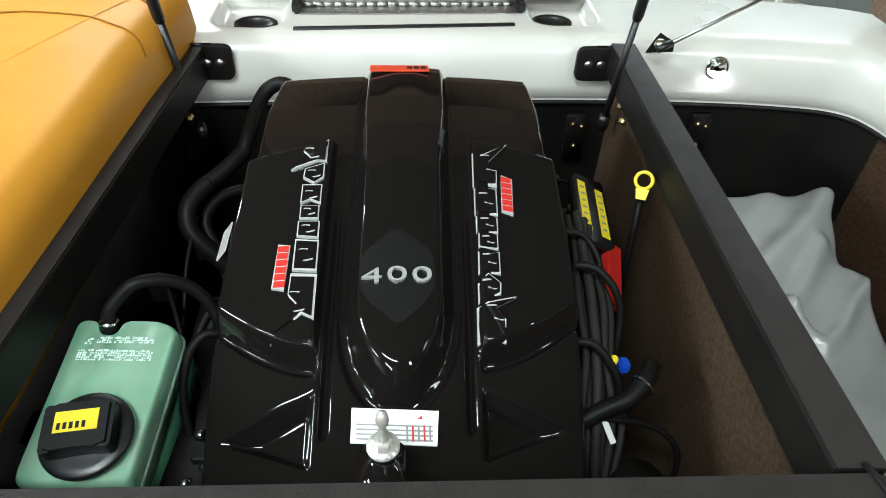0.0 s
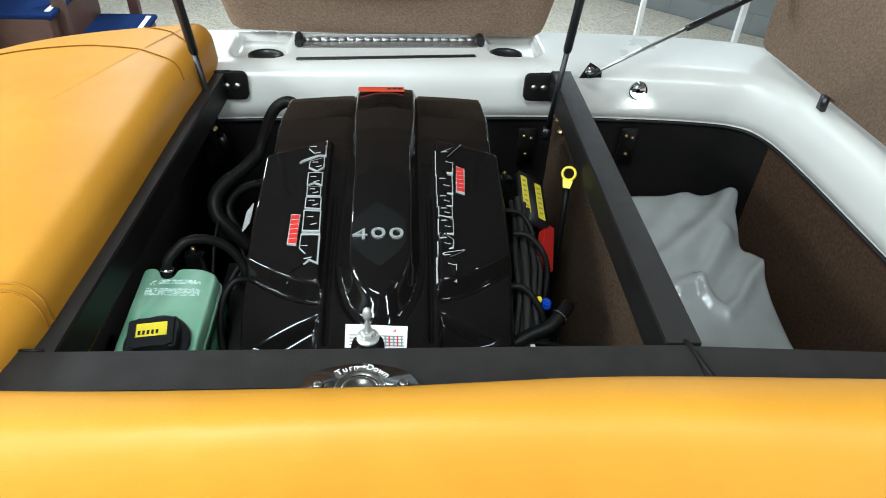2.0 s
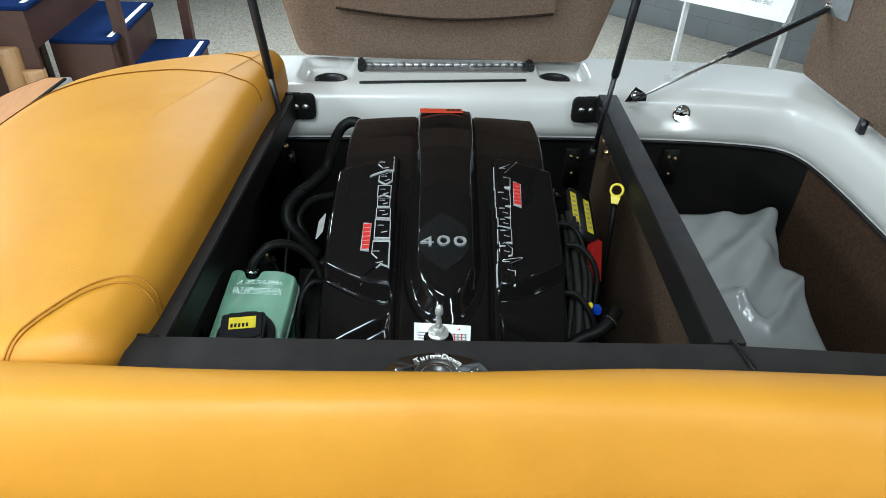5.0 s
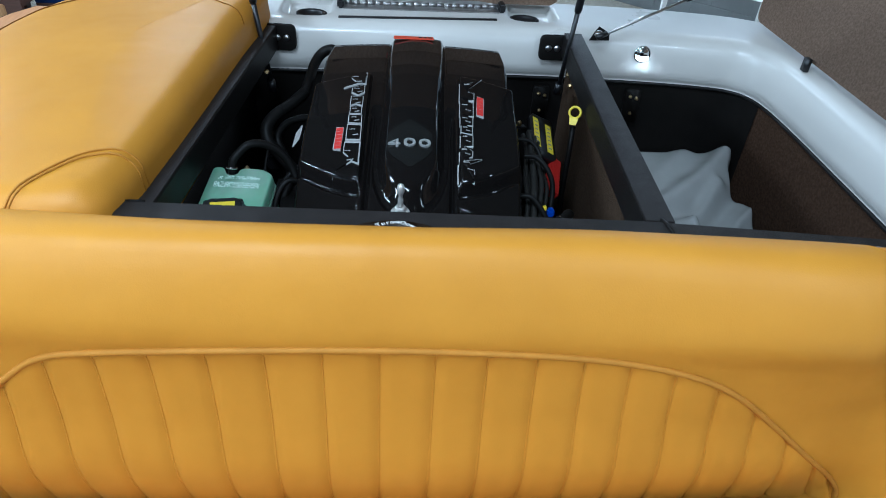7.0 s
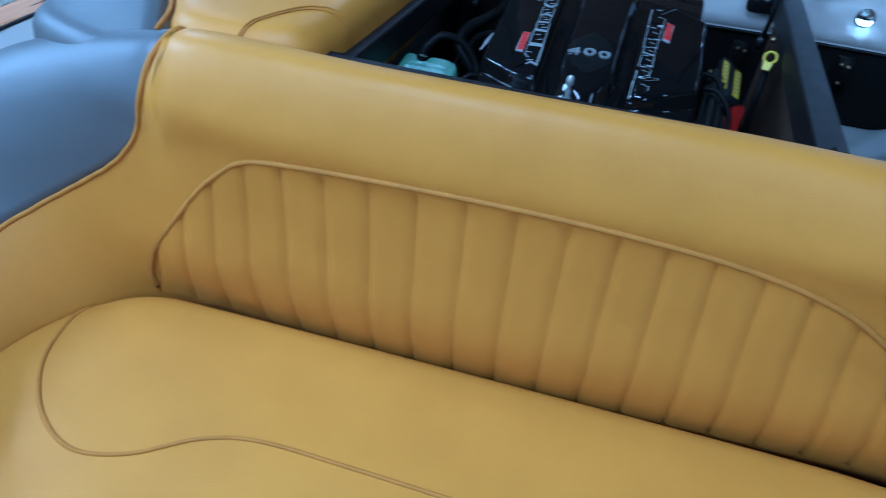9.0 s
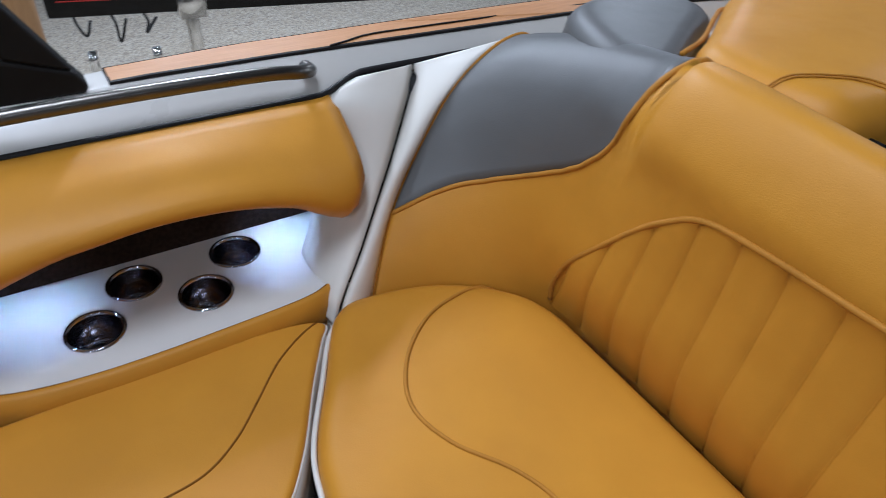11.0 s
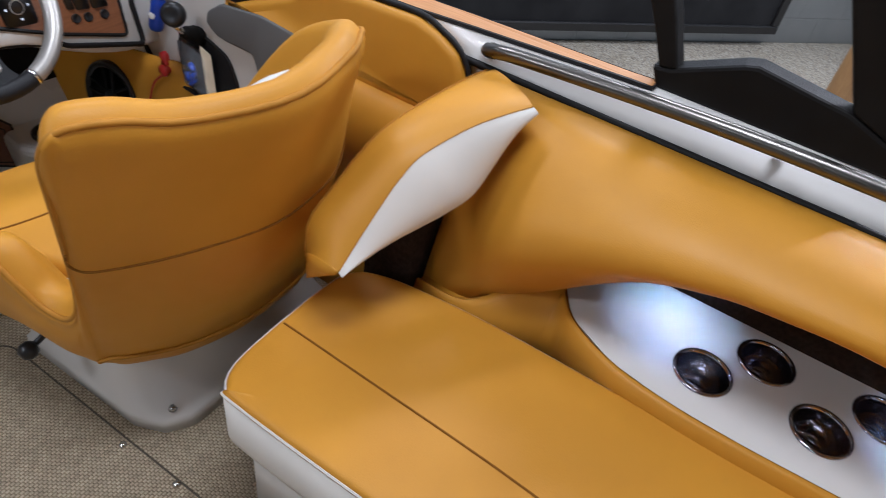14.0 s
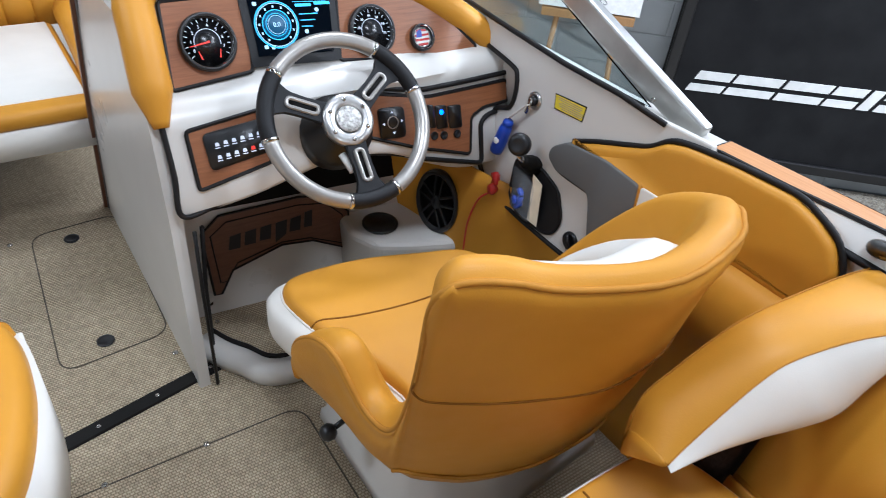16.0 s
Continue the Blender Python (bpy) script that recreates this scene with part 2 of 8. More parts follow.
WALL.node_tree.links.new(brick.outputs["Fac"], joint.inputs["Height"])
wall_skin = WALL.node_tree.nodes["Principled BSDF"]
WALL.node_tree.links.new(wall_skin.inputs["Normal"].links[0].from_socket, joint.inputs["Normal"])
WALL.node_tree.links.new(joint.outputs["Normal"], wall_skin.inputs["Normal"])
CEILING = material("dull_ceiling", (0.15, 0.147, 0.143), 0.8, scale=2, fine=40, bump=0.1)
RED = material("red_enamel", (0.45, 0.02, 0.015), 0.35, scale=20, fine=300, bump=0.03)
YELLOW = material("yellow_label", (0.75, 0.60, 0.02), 0.45, scale=30, fine=300, bump=0.03)



def speckle(name, colours, scale, rough, bump, spec=0.5):
    """Grains of several colours, each its own cell."""
    mat = material(name, colours[0], rough, fine=scale * 2, bump=bump, spec=spec)
    nt = mat.node_tree
    b = nt.nodes["Principled BSDF"]
    geo = node(mat, "ShaderNodeNewGeometry")
    vor = node(mat, "ShaderNodeTexVoronoi")
    vor.inputs["Scale"].default_value = scale
    nt.links.new(geo.outputs["Position"], vor.inputs["Vector"])
    ramp = node(mat, "ShaderNodeValToRGB")
    ramp.color_ramp.interpolation = "CONSTANT"
    while len(ramp.color_ramp.elements) < len(colours):
        ramp.color_ramp.elements.new(0.5)
    for i, c in enumerate(colours):
        ramp.color_ramp.elements[i].position = i / len(colours)
        ramp.color_ramp.elements[i].color = (*c, 1)
    sep = node(mat, "ShaderNodeSeparateColor")
    nt.links.new(vor.outputs["Color"], sep.inputs["Color"])
    nt.links.new(sep.outputs["Red"], ramp.inputs["Fac"])
    nt.links.new(ramp.outputs["Color"], b.inputs["Base Color"])
    return mat


def woven(name, dark, light, pitch, rough=0.8):
    """A basket weave: warp and weft rising and dipping in turn, thread by thread."""
    mat = material(name, light, rough, fine=900, bump=0.2, spec=0.2)
    nt = mat.node_tree
    b = nt.nodes["Principled BSDF"]
    geo = node(mat, "ShaderNodeNewGeometry")
    mp = node(mat, "ShaderNodeMapping")
    mp.inputs["Scale"].default_value = (1 / pitch, 1 / pitch, 1 / pitch)
    nt.links.new(geo.outputs["Position"], mp.inputs["Vector"])
    chk = node(mat, "ShaderNodeTexBrick")
    chk.inputs["Scale"].default_value = 1.0
    chk.offset, chk.squash = 0.5, 1.0
    chk.inputs["Color1"].default_value, chk.inputs["Color2"].default_value = (*light, 1), (*[c * 0.80 for c in light], 1)
    chk.inputs["Mortar"].default_value = (*dark, 1)
    chk.inputs["Mortar Size"].default_value, chk.inputs["Mortar Smooth"].default_value = 0.16, 1.0
    chk.inputs["Brick Width"].default_value, chk.inputs["Row Height"].default_value = 0.72, 0.55
    nt.links.new(mp.outputs["Vector"], chk.inputs["Vector"])
    ns = node(mat, "ShaderNodeTexNoise")
    ns.inputs["Scale"].default_value, ns.inputs["Detail"].default_value = 45, 5
    nt.links.new(geo.outputs["Position"], ns.inputs["Vector"])
    mx = node(mat, "ShaderNodeMix")
    mx.data_type, mx.blend_type = "RGBA", "OVERLAY"
    mx.inputs["Factor"].default_value = 0.35
    nt.links.new(chk.outputs["Color"], mx.inputs["A"])
    nt.links.new(ns.outputs["Fac"], mx.inputs["B"])
    nt.links.new(mx.outputs["Result"], b.inputs["Base Color"])
    bp = node(mat, "ShaderNodeBump")
    bp.inputs["Strength"].default_value, bp.inputs["Distance"].default_value = 0.9, 0.003
    bp.invert = True
    nt.links.new(chk.outputs["Fac"], bp.inputs["Height"])
    nt.links.new(bp.outputs["Normal"], b.inputs["Normal"])
    return mat


def wooden(name, light, dark, along, rough=0.4, scale=30.0):
    """Grain drawn out along one axis."""
    mat = material(name, light, rough, fine=500, bump=0.1)
    nt = mat.node_tree
    b = nt.nodes["Principled BSDF"]
    geo = node(mat, "ShaderNodeNewGeometry")
    mp = node(mat, "ShaderNodeMapping")
    mp.inputs["Scale"].default_value = tuple(0.06 if i == along else 1.0 for i in range(3))
    nt.links.new(geo.outputs["Position"], mp.inputs["Vector"])
    ns = node(mat, "ShaderNodeTexNoise")
    ns.inputs["Scale"].default_value, ns.inputs["Detail"].default_value, ns.inputs["Roughness"].default_value = scale * 6, 6, 0.7
    nt.links.new(mp.outputs["Vector"], ns.inputs["Vector"])
    rg = node(mat, "ShaderNodeMapRange")
    rg.inputs["From Min"].default_value, rg.inputs["From Max"].default_value = 0.35, 0.68
    nt.links.new(ns.outputs["Fac"], rg.inputs["Value"])
    mx = node(mat, "ShaderNodeMix")
    mx.data_type = "RGBA"
    mx.inputs["A"].default_value, mx.inputs["B"].default_value = (*light, 1), (*dark, 1)
    nt.links.new(rg.outputs["Result"], mx.inputs["Factor"])
    nt.links.new(mx.outputs["Result"], b.inputs["Base Color"])
    return mat


PEBBLE = speckle("pebble_floor", [(0.60, 0.55, 0.45), (0.44, 0.37, 0.27), (0.68, 0.65, 0.58), (0.22, 0.18, 0.14), (0.52, 0.46, 0.36)], 110, 0.35, 0.5)
MAT = woven("woven_floor_mat", (0.30, 0.235, 0.15), (0.68, 0.57, 0.40), 0.0125)
TEAK = wooden("teak_foam_strip", (0.49, 0.235, 0.082), (0.40, 0.178, 0.058), 1, 0.55)
DASH_WOOD = wooden("dash_wood_panel", (0.285, 0.112, 0.043), (0.20, 0.072, 0.026), 0, 0.38)
KICK_WOOD = wooden("kick_wood_panel", (0.17, 0.075, 0.04), (0.12, 0.05, 0.027), 0, 0.5)
CONSOLE_WHITE = material("white_console_skin", (0.74, 0.72, 0.68), 0.42, second=(0.71, 0.69, 0.65), scale=8, fine=500, bump=0.08)
NICHE = material("dark_brown_lining", (0.035, 0.022, 0.016), 0.9, second=(0.022, 0.014, 0.010), scale=120, fine=400, bump=0.7, spec=0.1)
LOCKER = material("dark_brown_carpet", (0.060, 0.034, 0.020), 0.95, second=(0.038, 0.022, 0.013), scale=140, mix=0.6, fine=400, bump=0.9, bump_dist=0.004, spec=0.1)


def glow(name, colour, strength):
    mat = bpy.data.materials.new(name)
    mat.use_nodes = True
    b = mat.node_tree.nodes["Principled BSDF"]
    b.inputs["Base Color"].default_value = (*[c * 0.5 for c in colour], 1)
    b.inputs["Emission Color"].default_value, b.inputs["Emission Strength"].default_value = (*colour, 1), strength
    return mat


DIAL = material("gauge_dial_black", (0.008, 0.008, 0.009), 0.25, scale=60, fine=400, bump=0.02)
GLOW_WHITE = glow("lit_white_marks", (0.9, 0.92, 1.0), 0.7)
GLOW_RED = glow("lit_red_needle", (1.0, 0.05, 0.03), 0.9)
GLOW_BLUE = glow("lit_blue_lamp", (0.02, 0.10, 1.0), 9.0)
SCREEN_DARK = glow("screen_dark", (0.002, 0.004, 0.008), 0.4)
SCREEN_DARK.node_tree.nodes["Principled BSDF"].inputs["Roughness"].default_value = 0.08
SCREEN_DARK.node_tree.nodes["Principled BSDF"].inputs["Specular IOR Level"].default_value = 0.25
SCREEN_BLUE = glow("screen_blue", (0.08, 0.45, 0.75), 1.7)
SCREEN_DEEP = glow("screen_deep_blue", (0.01, 0.10, 0.20), 0.6)
SCREEN_PALE = glow("screen_pale", (0.55, 0.8, 0.95), 1.1)
BLUE = material("blue_plastic", (0.012, 0.05, 0.38), 0.4, scale=30, fine=300, bump=0.03)
BLACK_VINYL = material("black_wheel_grip", (0.009, 0.009, 0.010), 0.5, spec=0.25, scale=30, fine=900, bump=0.2)
EMBLEM = material("engraved_emblem", (0.5, 0.49, 0.46), 0.35, 1.0, second=(0.18, 0.17, 0.16), scale=160, mix=0.5, fine=400, bump=0.5)


def bmesh_bevel(bm, width=0.003):
    bmesh.ops.bevel(bm, geom=bm.edges[:], offset=width, segments=2, affect="EDGES")
    return bm
RED_LABEL = material("red_warning_label", (0.62, 0.06, 0.02), 0.4, scale=30, fine=300, bump=0.02)
PAPER = material("white_label_paper", (0.78, 0.77, 0.74), 0.5, scale=40, fine=300, bump=0.02)
GREY_INK = material("grey_print", (0.25, 0.25, 0.26), 0.6, scale=40, fine=300, bump=0.01)
PALE_PRINT = material("pale_moulded_print", (0.62, 0.78, 0.70), 0.45, scale=60, fine=300, bump=0.1)
BRASS = material("dull_brass", (0.45, 0.33, 0.16), 0.4, 1.0, scale=40, fine=300, bump=0.1)
BRAID = material("braided_sleeve", (0.008, 0.008, 0.008), 0.6, spec=0.3, second=(0.022, 0.02, 0.016), scale=500, mix=0.5, fine=700, bump=0.7)
# Tone raised to make up for weak lamp light on the open hatches.
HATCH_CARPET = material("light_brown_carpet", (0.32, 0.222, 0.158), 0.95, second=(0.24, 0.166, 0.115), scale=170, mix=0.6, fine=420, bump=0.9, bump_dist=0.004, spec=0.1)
GREEN = material("green_translucent_plastic", (0.27, 0.43, 0.31), 0.36, second=(0.20, 0.35, 0.24), scale=14, fine=200, bump=0.05)
GREEN.node_tree.nodes["Principled BSDF"].inputs["Subsurface Weight"].default_value = 0.6
GREEN.node_tree.nodes["Principled BSDF"].inputs["Subsurface Radius"].default_value = (0.02, 0.05, 0.035)
GREEN.node_tree.nodes["Principled BSDF"].inputs["Subsurface Scale"].default_value = 0.5
GLOW_LAMP = glow("lit_lens", (1.0, 0.97, 0.92), 9.0)
PIN_STEEL = material("bright_zinc_steel", (0.66, 0.64, 0.60), 0.3, 0.6, scale=60, fine=500, bump=0.1)
GREEN_DEEP = material("green_coolant_level", (0.09, 0.24, 0.13), 0.4, second=(0.07, 0.20, 0.11), scale=14, fine=200, bump=0.05)
CUP_STEEL = material("dark_polished_steel", (0.46, 0.46, 0.49), 0.12, 1.0, scale=10, fine=200, bump=0.01, rough_var=0.03)

# ---- the showroom ----
def room_box(a0, a1, b0, b1, z0, z1):
    bm = box(a0, a1, b0, b1, z0, z1)
    for v in bm.verts:
        v.co = room(v.co.x, v.co.y, v.co.z)
    return bm


A0, A1, B0, B1 = ROOM
tagged(part("ground", room_box(A0 - 0.2, A1 + 0.2, B0 - 0.2, B1 + 0.2, FLOOR_Z - 0.1, FLOOR_Z), PEBBLE), "speckled pebble-finish showroom floor", "floor", kind="structure")
tagged(part("ceiling", room_box(A0 - 0.2, A1 + 0.2, B0 - 0.2, B1 + 0.2, CEIL_Z, CEIL_Z + 0.1), CEILING), "plain dull ceiling of the showroom", "ceiling", kind="structure")
for wall_name, dims in (("wall_west", (A0 - 0.2, A0, B0, B1)), ("wall_east", (A1, A1 + 0.2, B0, B1)), ("wall_south", (A0 - 0.2, A1 + 0.2, B0 - 0.2, B0)), ("wall_north", (A0 - 0.2, A1 + 0.2, B1, B1 + 0.2))):
    tagged(part(wall_name, room_box(*dims, FLOOR_Z, CEIL_Z), WALL), "pale grey painted block wall", "wall", kind="structure")
for sa, sb, _ in STRIPS:
    fixture = thing("ceiling_light", "long strip light assumed under the ceiling, out of view", "ceiling light", group="strip lights")
    part("housing", room_box(sa - 0.13, sa + 0.13, sb - 0.7, sb + 0.7, CEIL_Z - 0.12, CEIL_Z), CONSOLE_WHITE, fixture, smooth=False)

# ---- the boat's shell ----
MID = 0.28
GX = -0.90


def ease(f):
    f = max(0.0, min(1.0, f))
    return f * f * (3 - 2 * f)


def between(y, table):
    """Straight steps through (y, value) pairs."""
    for (ya, va), (yb, vb) in zip(table, table[1:]):
        if y <= yb:
            return va + (vb - va) * max(0.0, (y - ya) / (yb - ya))
    return table[-1][1]


def edge_x(y):
    return GX + between(y, ((0.1, 0.0), (0.25, 0.009), (0.5, 0.055), (0.75, 0.125), (0.97, 0.21), (1.27, 0.26))) - 0.012 * ease((-1.4 - y) / 0.2) + max(0.0, -2.2 - y) * 0.12


def deck_in(y):
    """Inner edge of the flat top."""
    return between(y, ((-1.66, -0.918), (-1.5, -0.918), (-1.3, -0.932), (-1.06, -0.950), (-0.6, -0.985), (-0.35, -0.982), (0.0, -0.968), (0.25, -0.958), (0.5, -0.915), (0.75, -0.84), (0.97, -0.744), (1.07, -0.720), (1.27, -0.688))) + max(0.0, -2.2 - y) * 0.12


def deck_out(y):
    return between(y, ((-1.66, -0.975), (-1.1, -0.978), (-0.65, -1.042), (-0.4, -1.059), (0.0, -1.056), (0.25, -1.05), (0.5, -1.005), (0.75, -0.93), (0.97, -0.852), (1.12, -0.808), (1.2, -0.765), (1.27, -0.70))) + max(0.0, -2.2 - y) * 0.12


def deck_top(y):
    return between(y, ((-1.9, 0.722), (-1.66, 0.728), (-1.4, 0.739), (-1.1, 0.748), (0.25, 0.75), (1.2, 0.80)))


def gunwale_rings(sign):
    """Cross-sections of the side deck from the bow to the stern: inner face, top and outer side."""
    rings = []
    for i in range(58):
        y = -2.75 + i * 0.07
        k = ease((y + 0.31) / 0.12)
        gx = edge_x(y) - 0.036 * k
        top = deck_top(y)
        z = min(0.695 + 0.016 * k, top - 0.02)
        xi, xo = min(deck_in(y), gx - 0.008), deck_out(y)
        f = (gx - xi) / 0.07
        prof = [(gx + 0.004, z - 0.12), (gx, z), (gx - 0.008 * f, z + 0.012), (xi + 0.022 * f, top - 0.014), (xi + 0.008 * f, top - 0.003), (xi, top), (xo, top), (xo - 0.010, top - 0.004), (xo - 0.016, top - 0.02), (xo - 0.02, top - 0.15), (xo + 0.04, z - 0.6), (xo + 0.05, z - 0.6), (xo - 0.005, top - 0.15)]
        rings.append([(px if sign < 0 else 2 * MID - px, y, pz) for px, pz in prof])
    return rings


tagged(part("gunwale_starboard", loft(gunwale_rings(-1)), GEL), "white gelcoat side deck of the boat", "boat side deck", kind="structure")
tagged(part("floor", box(-0.95, 1.5, -3.9, 0.2, -0.04, 0.0), MAT), "tan woven mat over the cockpit floor", "floor", kind="structure")

# black trim line and teak strips along the side deck
def deck_line(dx, dz, y0, y1, n=24):
    """Points running along the inner edge of the starboard side deck."""
    out = []
    for i in range(n + 1):
        y = y0 + (y1 - y0) * i / n
        k = ease((y + 0.31) / 0.12)
        out.append(Vector((edge_x(y) + dx - 0.036 * k, y, min(0.695 + 0.016 * k, deck_top(y) - 0.02) + dz)))
    return out


tagged(part("trim_black_line", tube(deck_line(0.004, 0.005, -1.40, 0.10, 60), 0.0068, 6), BLACK_TRIM), "thin black rubber trim line", "trim", kind="structure")


def deck_strip(name, y0, y1, label):
    ys = [y0 + (y1 - y0) * i / 30 for i in range(31)]
    inn = [Vector((deck_in(q) - 0.002, q, deck_top(q) + 0.001)) for q in ys]
    out = [Vector((deck_out(q) + 0.002, q, deck_top(q) + 0.001)) for q in ys]
    edge = inn + out[::-1]
    ob = thing(name, label, "deck pad")
    bm = bmesh.new()
    lo = [bm.verts.new(p + Vector((0, 0, -0.002))) for p in edge]
    hi = [bm.verts.new(p + Vector((0, 0, 0.006))) for p in edge]
    bm.faces.new(hi)
    for i in range(len(edge)):
        j = (i + 1) % len(edge)
        bm.faces.new((lo[i], lo[j], hi[j], hi[i]))
    bevelled(part("foam", bm, TEAK, ob, smooth=False), 0.002)
    part("edge", tube([p + Vector((0, 0, 0.002)) for p in edge], 0.0045, 6, True), BLACK_TRIM, ob, "black edge line")
    return ob


deck_strip("teak_deck_pad", -1.655, -1.06, "teak-look foam deck pad on the side deck")
deck_strip("teak_deck_pad", -0.64, 1.22, "teak-look foam deck pad on the side deck")

# ---- transom and quarters ----
HOLLOWS = ((-0.016, 1.150), (0.612, 1.172))


def hollow_depth(x, y):
    """How far the two drain hollows sink into the stern deck."""
    deep = 0.0
    for hx, hy in HOLLOWS:
        qx, qy = max(0.0, abs(x - hx) - 0.028), max(0.0, hy + 0.042 - y)
        d = 0.042 - math.hypot(qx, qy)
        if abs(x - hx) < 0.072 and y < 1.31:
            deep = max(deep, 0.020 * ease(d / 0.016))
    return deep


def transom_line(n):
    path = [(-0.16, 1.085), (0.1, 1.095), (0.4, 1.10), (0.7, 1.10), (0.95, 1.086), (1.10, 1.066), (1.165, 1.044), (1.20, 1.004), (1.218, 0.93), (1.226, 0.8), (1.229, 0.6), (1.231, 0.4), (1.231, 0.1), (1.231, -0.25)]
    return smooth_line([(x, y, 0) for x, y in path], n)


DECK_Z = 0.836
FACE = [(0.002, 0.706), (0.004, 0.709), (0.002, 0.714), (-0.005, 0.722), (-0.008, 0.745), (-0.004, 0.785), (0.002, 0.808), (0.010, 0.822), (0.022, 0.831), (0.038, 0.8352)]
FLAT = [0.05 + 0.006 * i for i in range(33)]


def transom_rows(n=6):
    """The stern deck's inner face and top, running from starboard, round the port corner and forward along the port side."""
    line = transom_line(n)
    rows = []
    for i, p in enumerate(line):
        a, b = line[max(0, i - 1)], line[min(len(line) - 1, i + 1)]
        d = (b - a).normalized()
        out = Vector((-d.y, d.x, 0))
        row = [p + out * o + Vector((0, 0, z)) for o, z in FACE]
        for o in FLAT:
            q = p + out * o
            row.append(q + Vector((0, 0, DECK_Z - hollow_depth(q.x, q.y))))
        row += [p + out * o + Vector((0, 0, z)) for o, z in ((0.252, 0.832), (0.259, 0.82), (0.262, 0.79), (0.262, 0.35))]
        rows.append(row)
    return rows


stern = tagged(part("stern_deck", sheet(transom_rows(40)), GEL, auto=60), "glossy white gelcoat stern deck and quarter", "boat deck", kind="structure")
lip = [p + Vector((0, 0, 0.7045)) for p in transom_line(6)]
tagged(part("trim_locker_lip", tube(lip, 0.0045, 8), BLACK_TRIM), "black rubber lip under the deck edge", "trim", kind="structure")
# compartments: back, sides, floor
lining = [p + Vector((0, 0, 0.71)) for p in transom_line(6)]
tagged(part("wall_bilge_aft", sheet([[p + Vector((0, 0.006, dz)) for dz in (-0.002, -0.25, -0.57)] for p in lining[:47]]), DARK), "black-lined aft wall of the lockers", "wall", kind="structure")
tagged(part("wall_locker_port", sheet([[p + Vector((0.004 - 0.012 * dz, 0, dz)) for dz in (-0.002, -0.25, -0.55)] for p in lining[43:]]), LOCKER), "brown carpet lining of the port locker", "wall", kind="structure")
tagged(part("floor_bilge", box(-0.2, 1.28, 0.1, 1.15, 0.12, 0.15), DARK), "dark bilge floor under the engine", "floor", kind="structure")
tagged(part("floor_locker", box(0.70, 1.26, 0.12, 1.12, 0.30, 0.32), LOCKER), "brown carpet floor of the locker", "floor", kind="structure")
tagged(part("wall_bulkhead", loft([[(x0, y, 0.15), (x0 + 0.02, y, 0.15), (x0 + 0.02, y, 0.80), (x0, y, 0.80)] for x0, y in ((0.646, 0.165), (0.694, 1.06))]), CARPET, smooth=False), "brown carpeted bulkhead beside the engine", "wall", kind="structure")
tagged(part("wall_bilge_starboard", box(-0.215, -0.158, 0.1, 1.09, 0.15, 0.80), DARK), "dark side of the engine bay", "wall", kind="structure")
tagged(part("wall_bilge_fore", box(-0.2, 1.2, 0.115, 0.125, 0.15, 0.84), DARK), "dark fore wall of the engine bay", "wall", kind="structure")
# sloping rim beside the sun pad
tagged(part("wall_quarter_starboard", sheet([[(-0.165 + 0.05 * f, 0.14 + 0.95 * f, 0.80), (-0.175 + 0.05 * f, 0.14 + 0.95 * f, 0.848 - 0.02 * f), (-0.5, 0.14 + 0.95 * f, 0.77), (deck_in(0.14 + 0.95 * f) - 0.02, 0.14 + 0.95 * f, 0.71)] for f in (0, 0.25, 0.5, 0.75, 1.0)]), GEL), "white deck under the sun pad", "boat deck", kind="structure")

from mathutils.bvhtree import BVHTree


def tree_of(*obs):
    """Trees of finished shapes, in world places, to lay seams on."""
    bpy.context.view_layer.update()
    dg = bpy.context.evaluated_depsgraph_get()
    out = []
    for ob in obs:
        ev = ob.evaluated_get(dg)
        me = ev.to_mesh()
        out.append(BVHTree.FromPolygons([ob.matrix_world @ v.co for v in me.vertices], [p.vertices[:] for p in me.polygons]))
        ev.to_mesh_clear()
    return out


def laid(trees, points, way, lift=0.0, back=1.0):
    """Each point dropped along way onto the nearest of the shapes."""
    way = Vector(way).normalized()
    out = []
    for p in points:
        best = None
        for tr in trees:
            hit, nor, _, dist = tr.ray_cast(Vector(p) - way * back, way)
            if hit and (best is None or dist < best[1]):
                best = (hit - way * lift, dist)
        if best:
            out.append(best[0])
    return out


def pillow(outline, z0, z1, r=0.03, crown=0.0):
    """A cushion over an outline in plan, with rolled upper edges and a slightly crowned top."""
    pts = [Vector((x, y)) for x, y in outline]
    n = len(pts)
    area = sum(pts[i].x * pts[(i + 1) % n].y - pts[(i + 1) % n].x * pts[i].y for i in range(n))
    if area < 0:
        pts.reverse()
    inw = []
    for i in range(n):
        d = (pts[(i + 1) % n] - pts[i - 1]).normalized()
        inw.append(Vector((-d.y, d.x)))
    mid = sum(pts, Vector((0, 0))) / n
    rings = []
    for inset, z in ((0.004, z0), (0.0, z0 + 0.3 * (z1 - r - z0)), (-0.003, z0 + 0.7 * (z1 - r - z0)), (0.0, z1 - r), (0.05 * r, z1 - 0.69 * r), (0.2 * r, z1 - 0.4 * r), (0.45 * r, z1 - 0.16 * r), (0.75 * r, z1 - 0.035 * r), (1.1 * r, z1)):
        ring = [p + w * inset for p, w in zip(pts, inw)]
        for _ in range(12):
            clean = True
            for i in range(n):
                j = (i + 1) % n
                if (ring[j] - ring[i]).dot(pts[j] - pts[i]) <= 0 and ring[j] != ring[i]:
                    ring[i] = ring[j] = (ring[i] + ring[j]) / 2
                    clean = False
            if clean:
                break
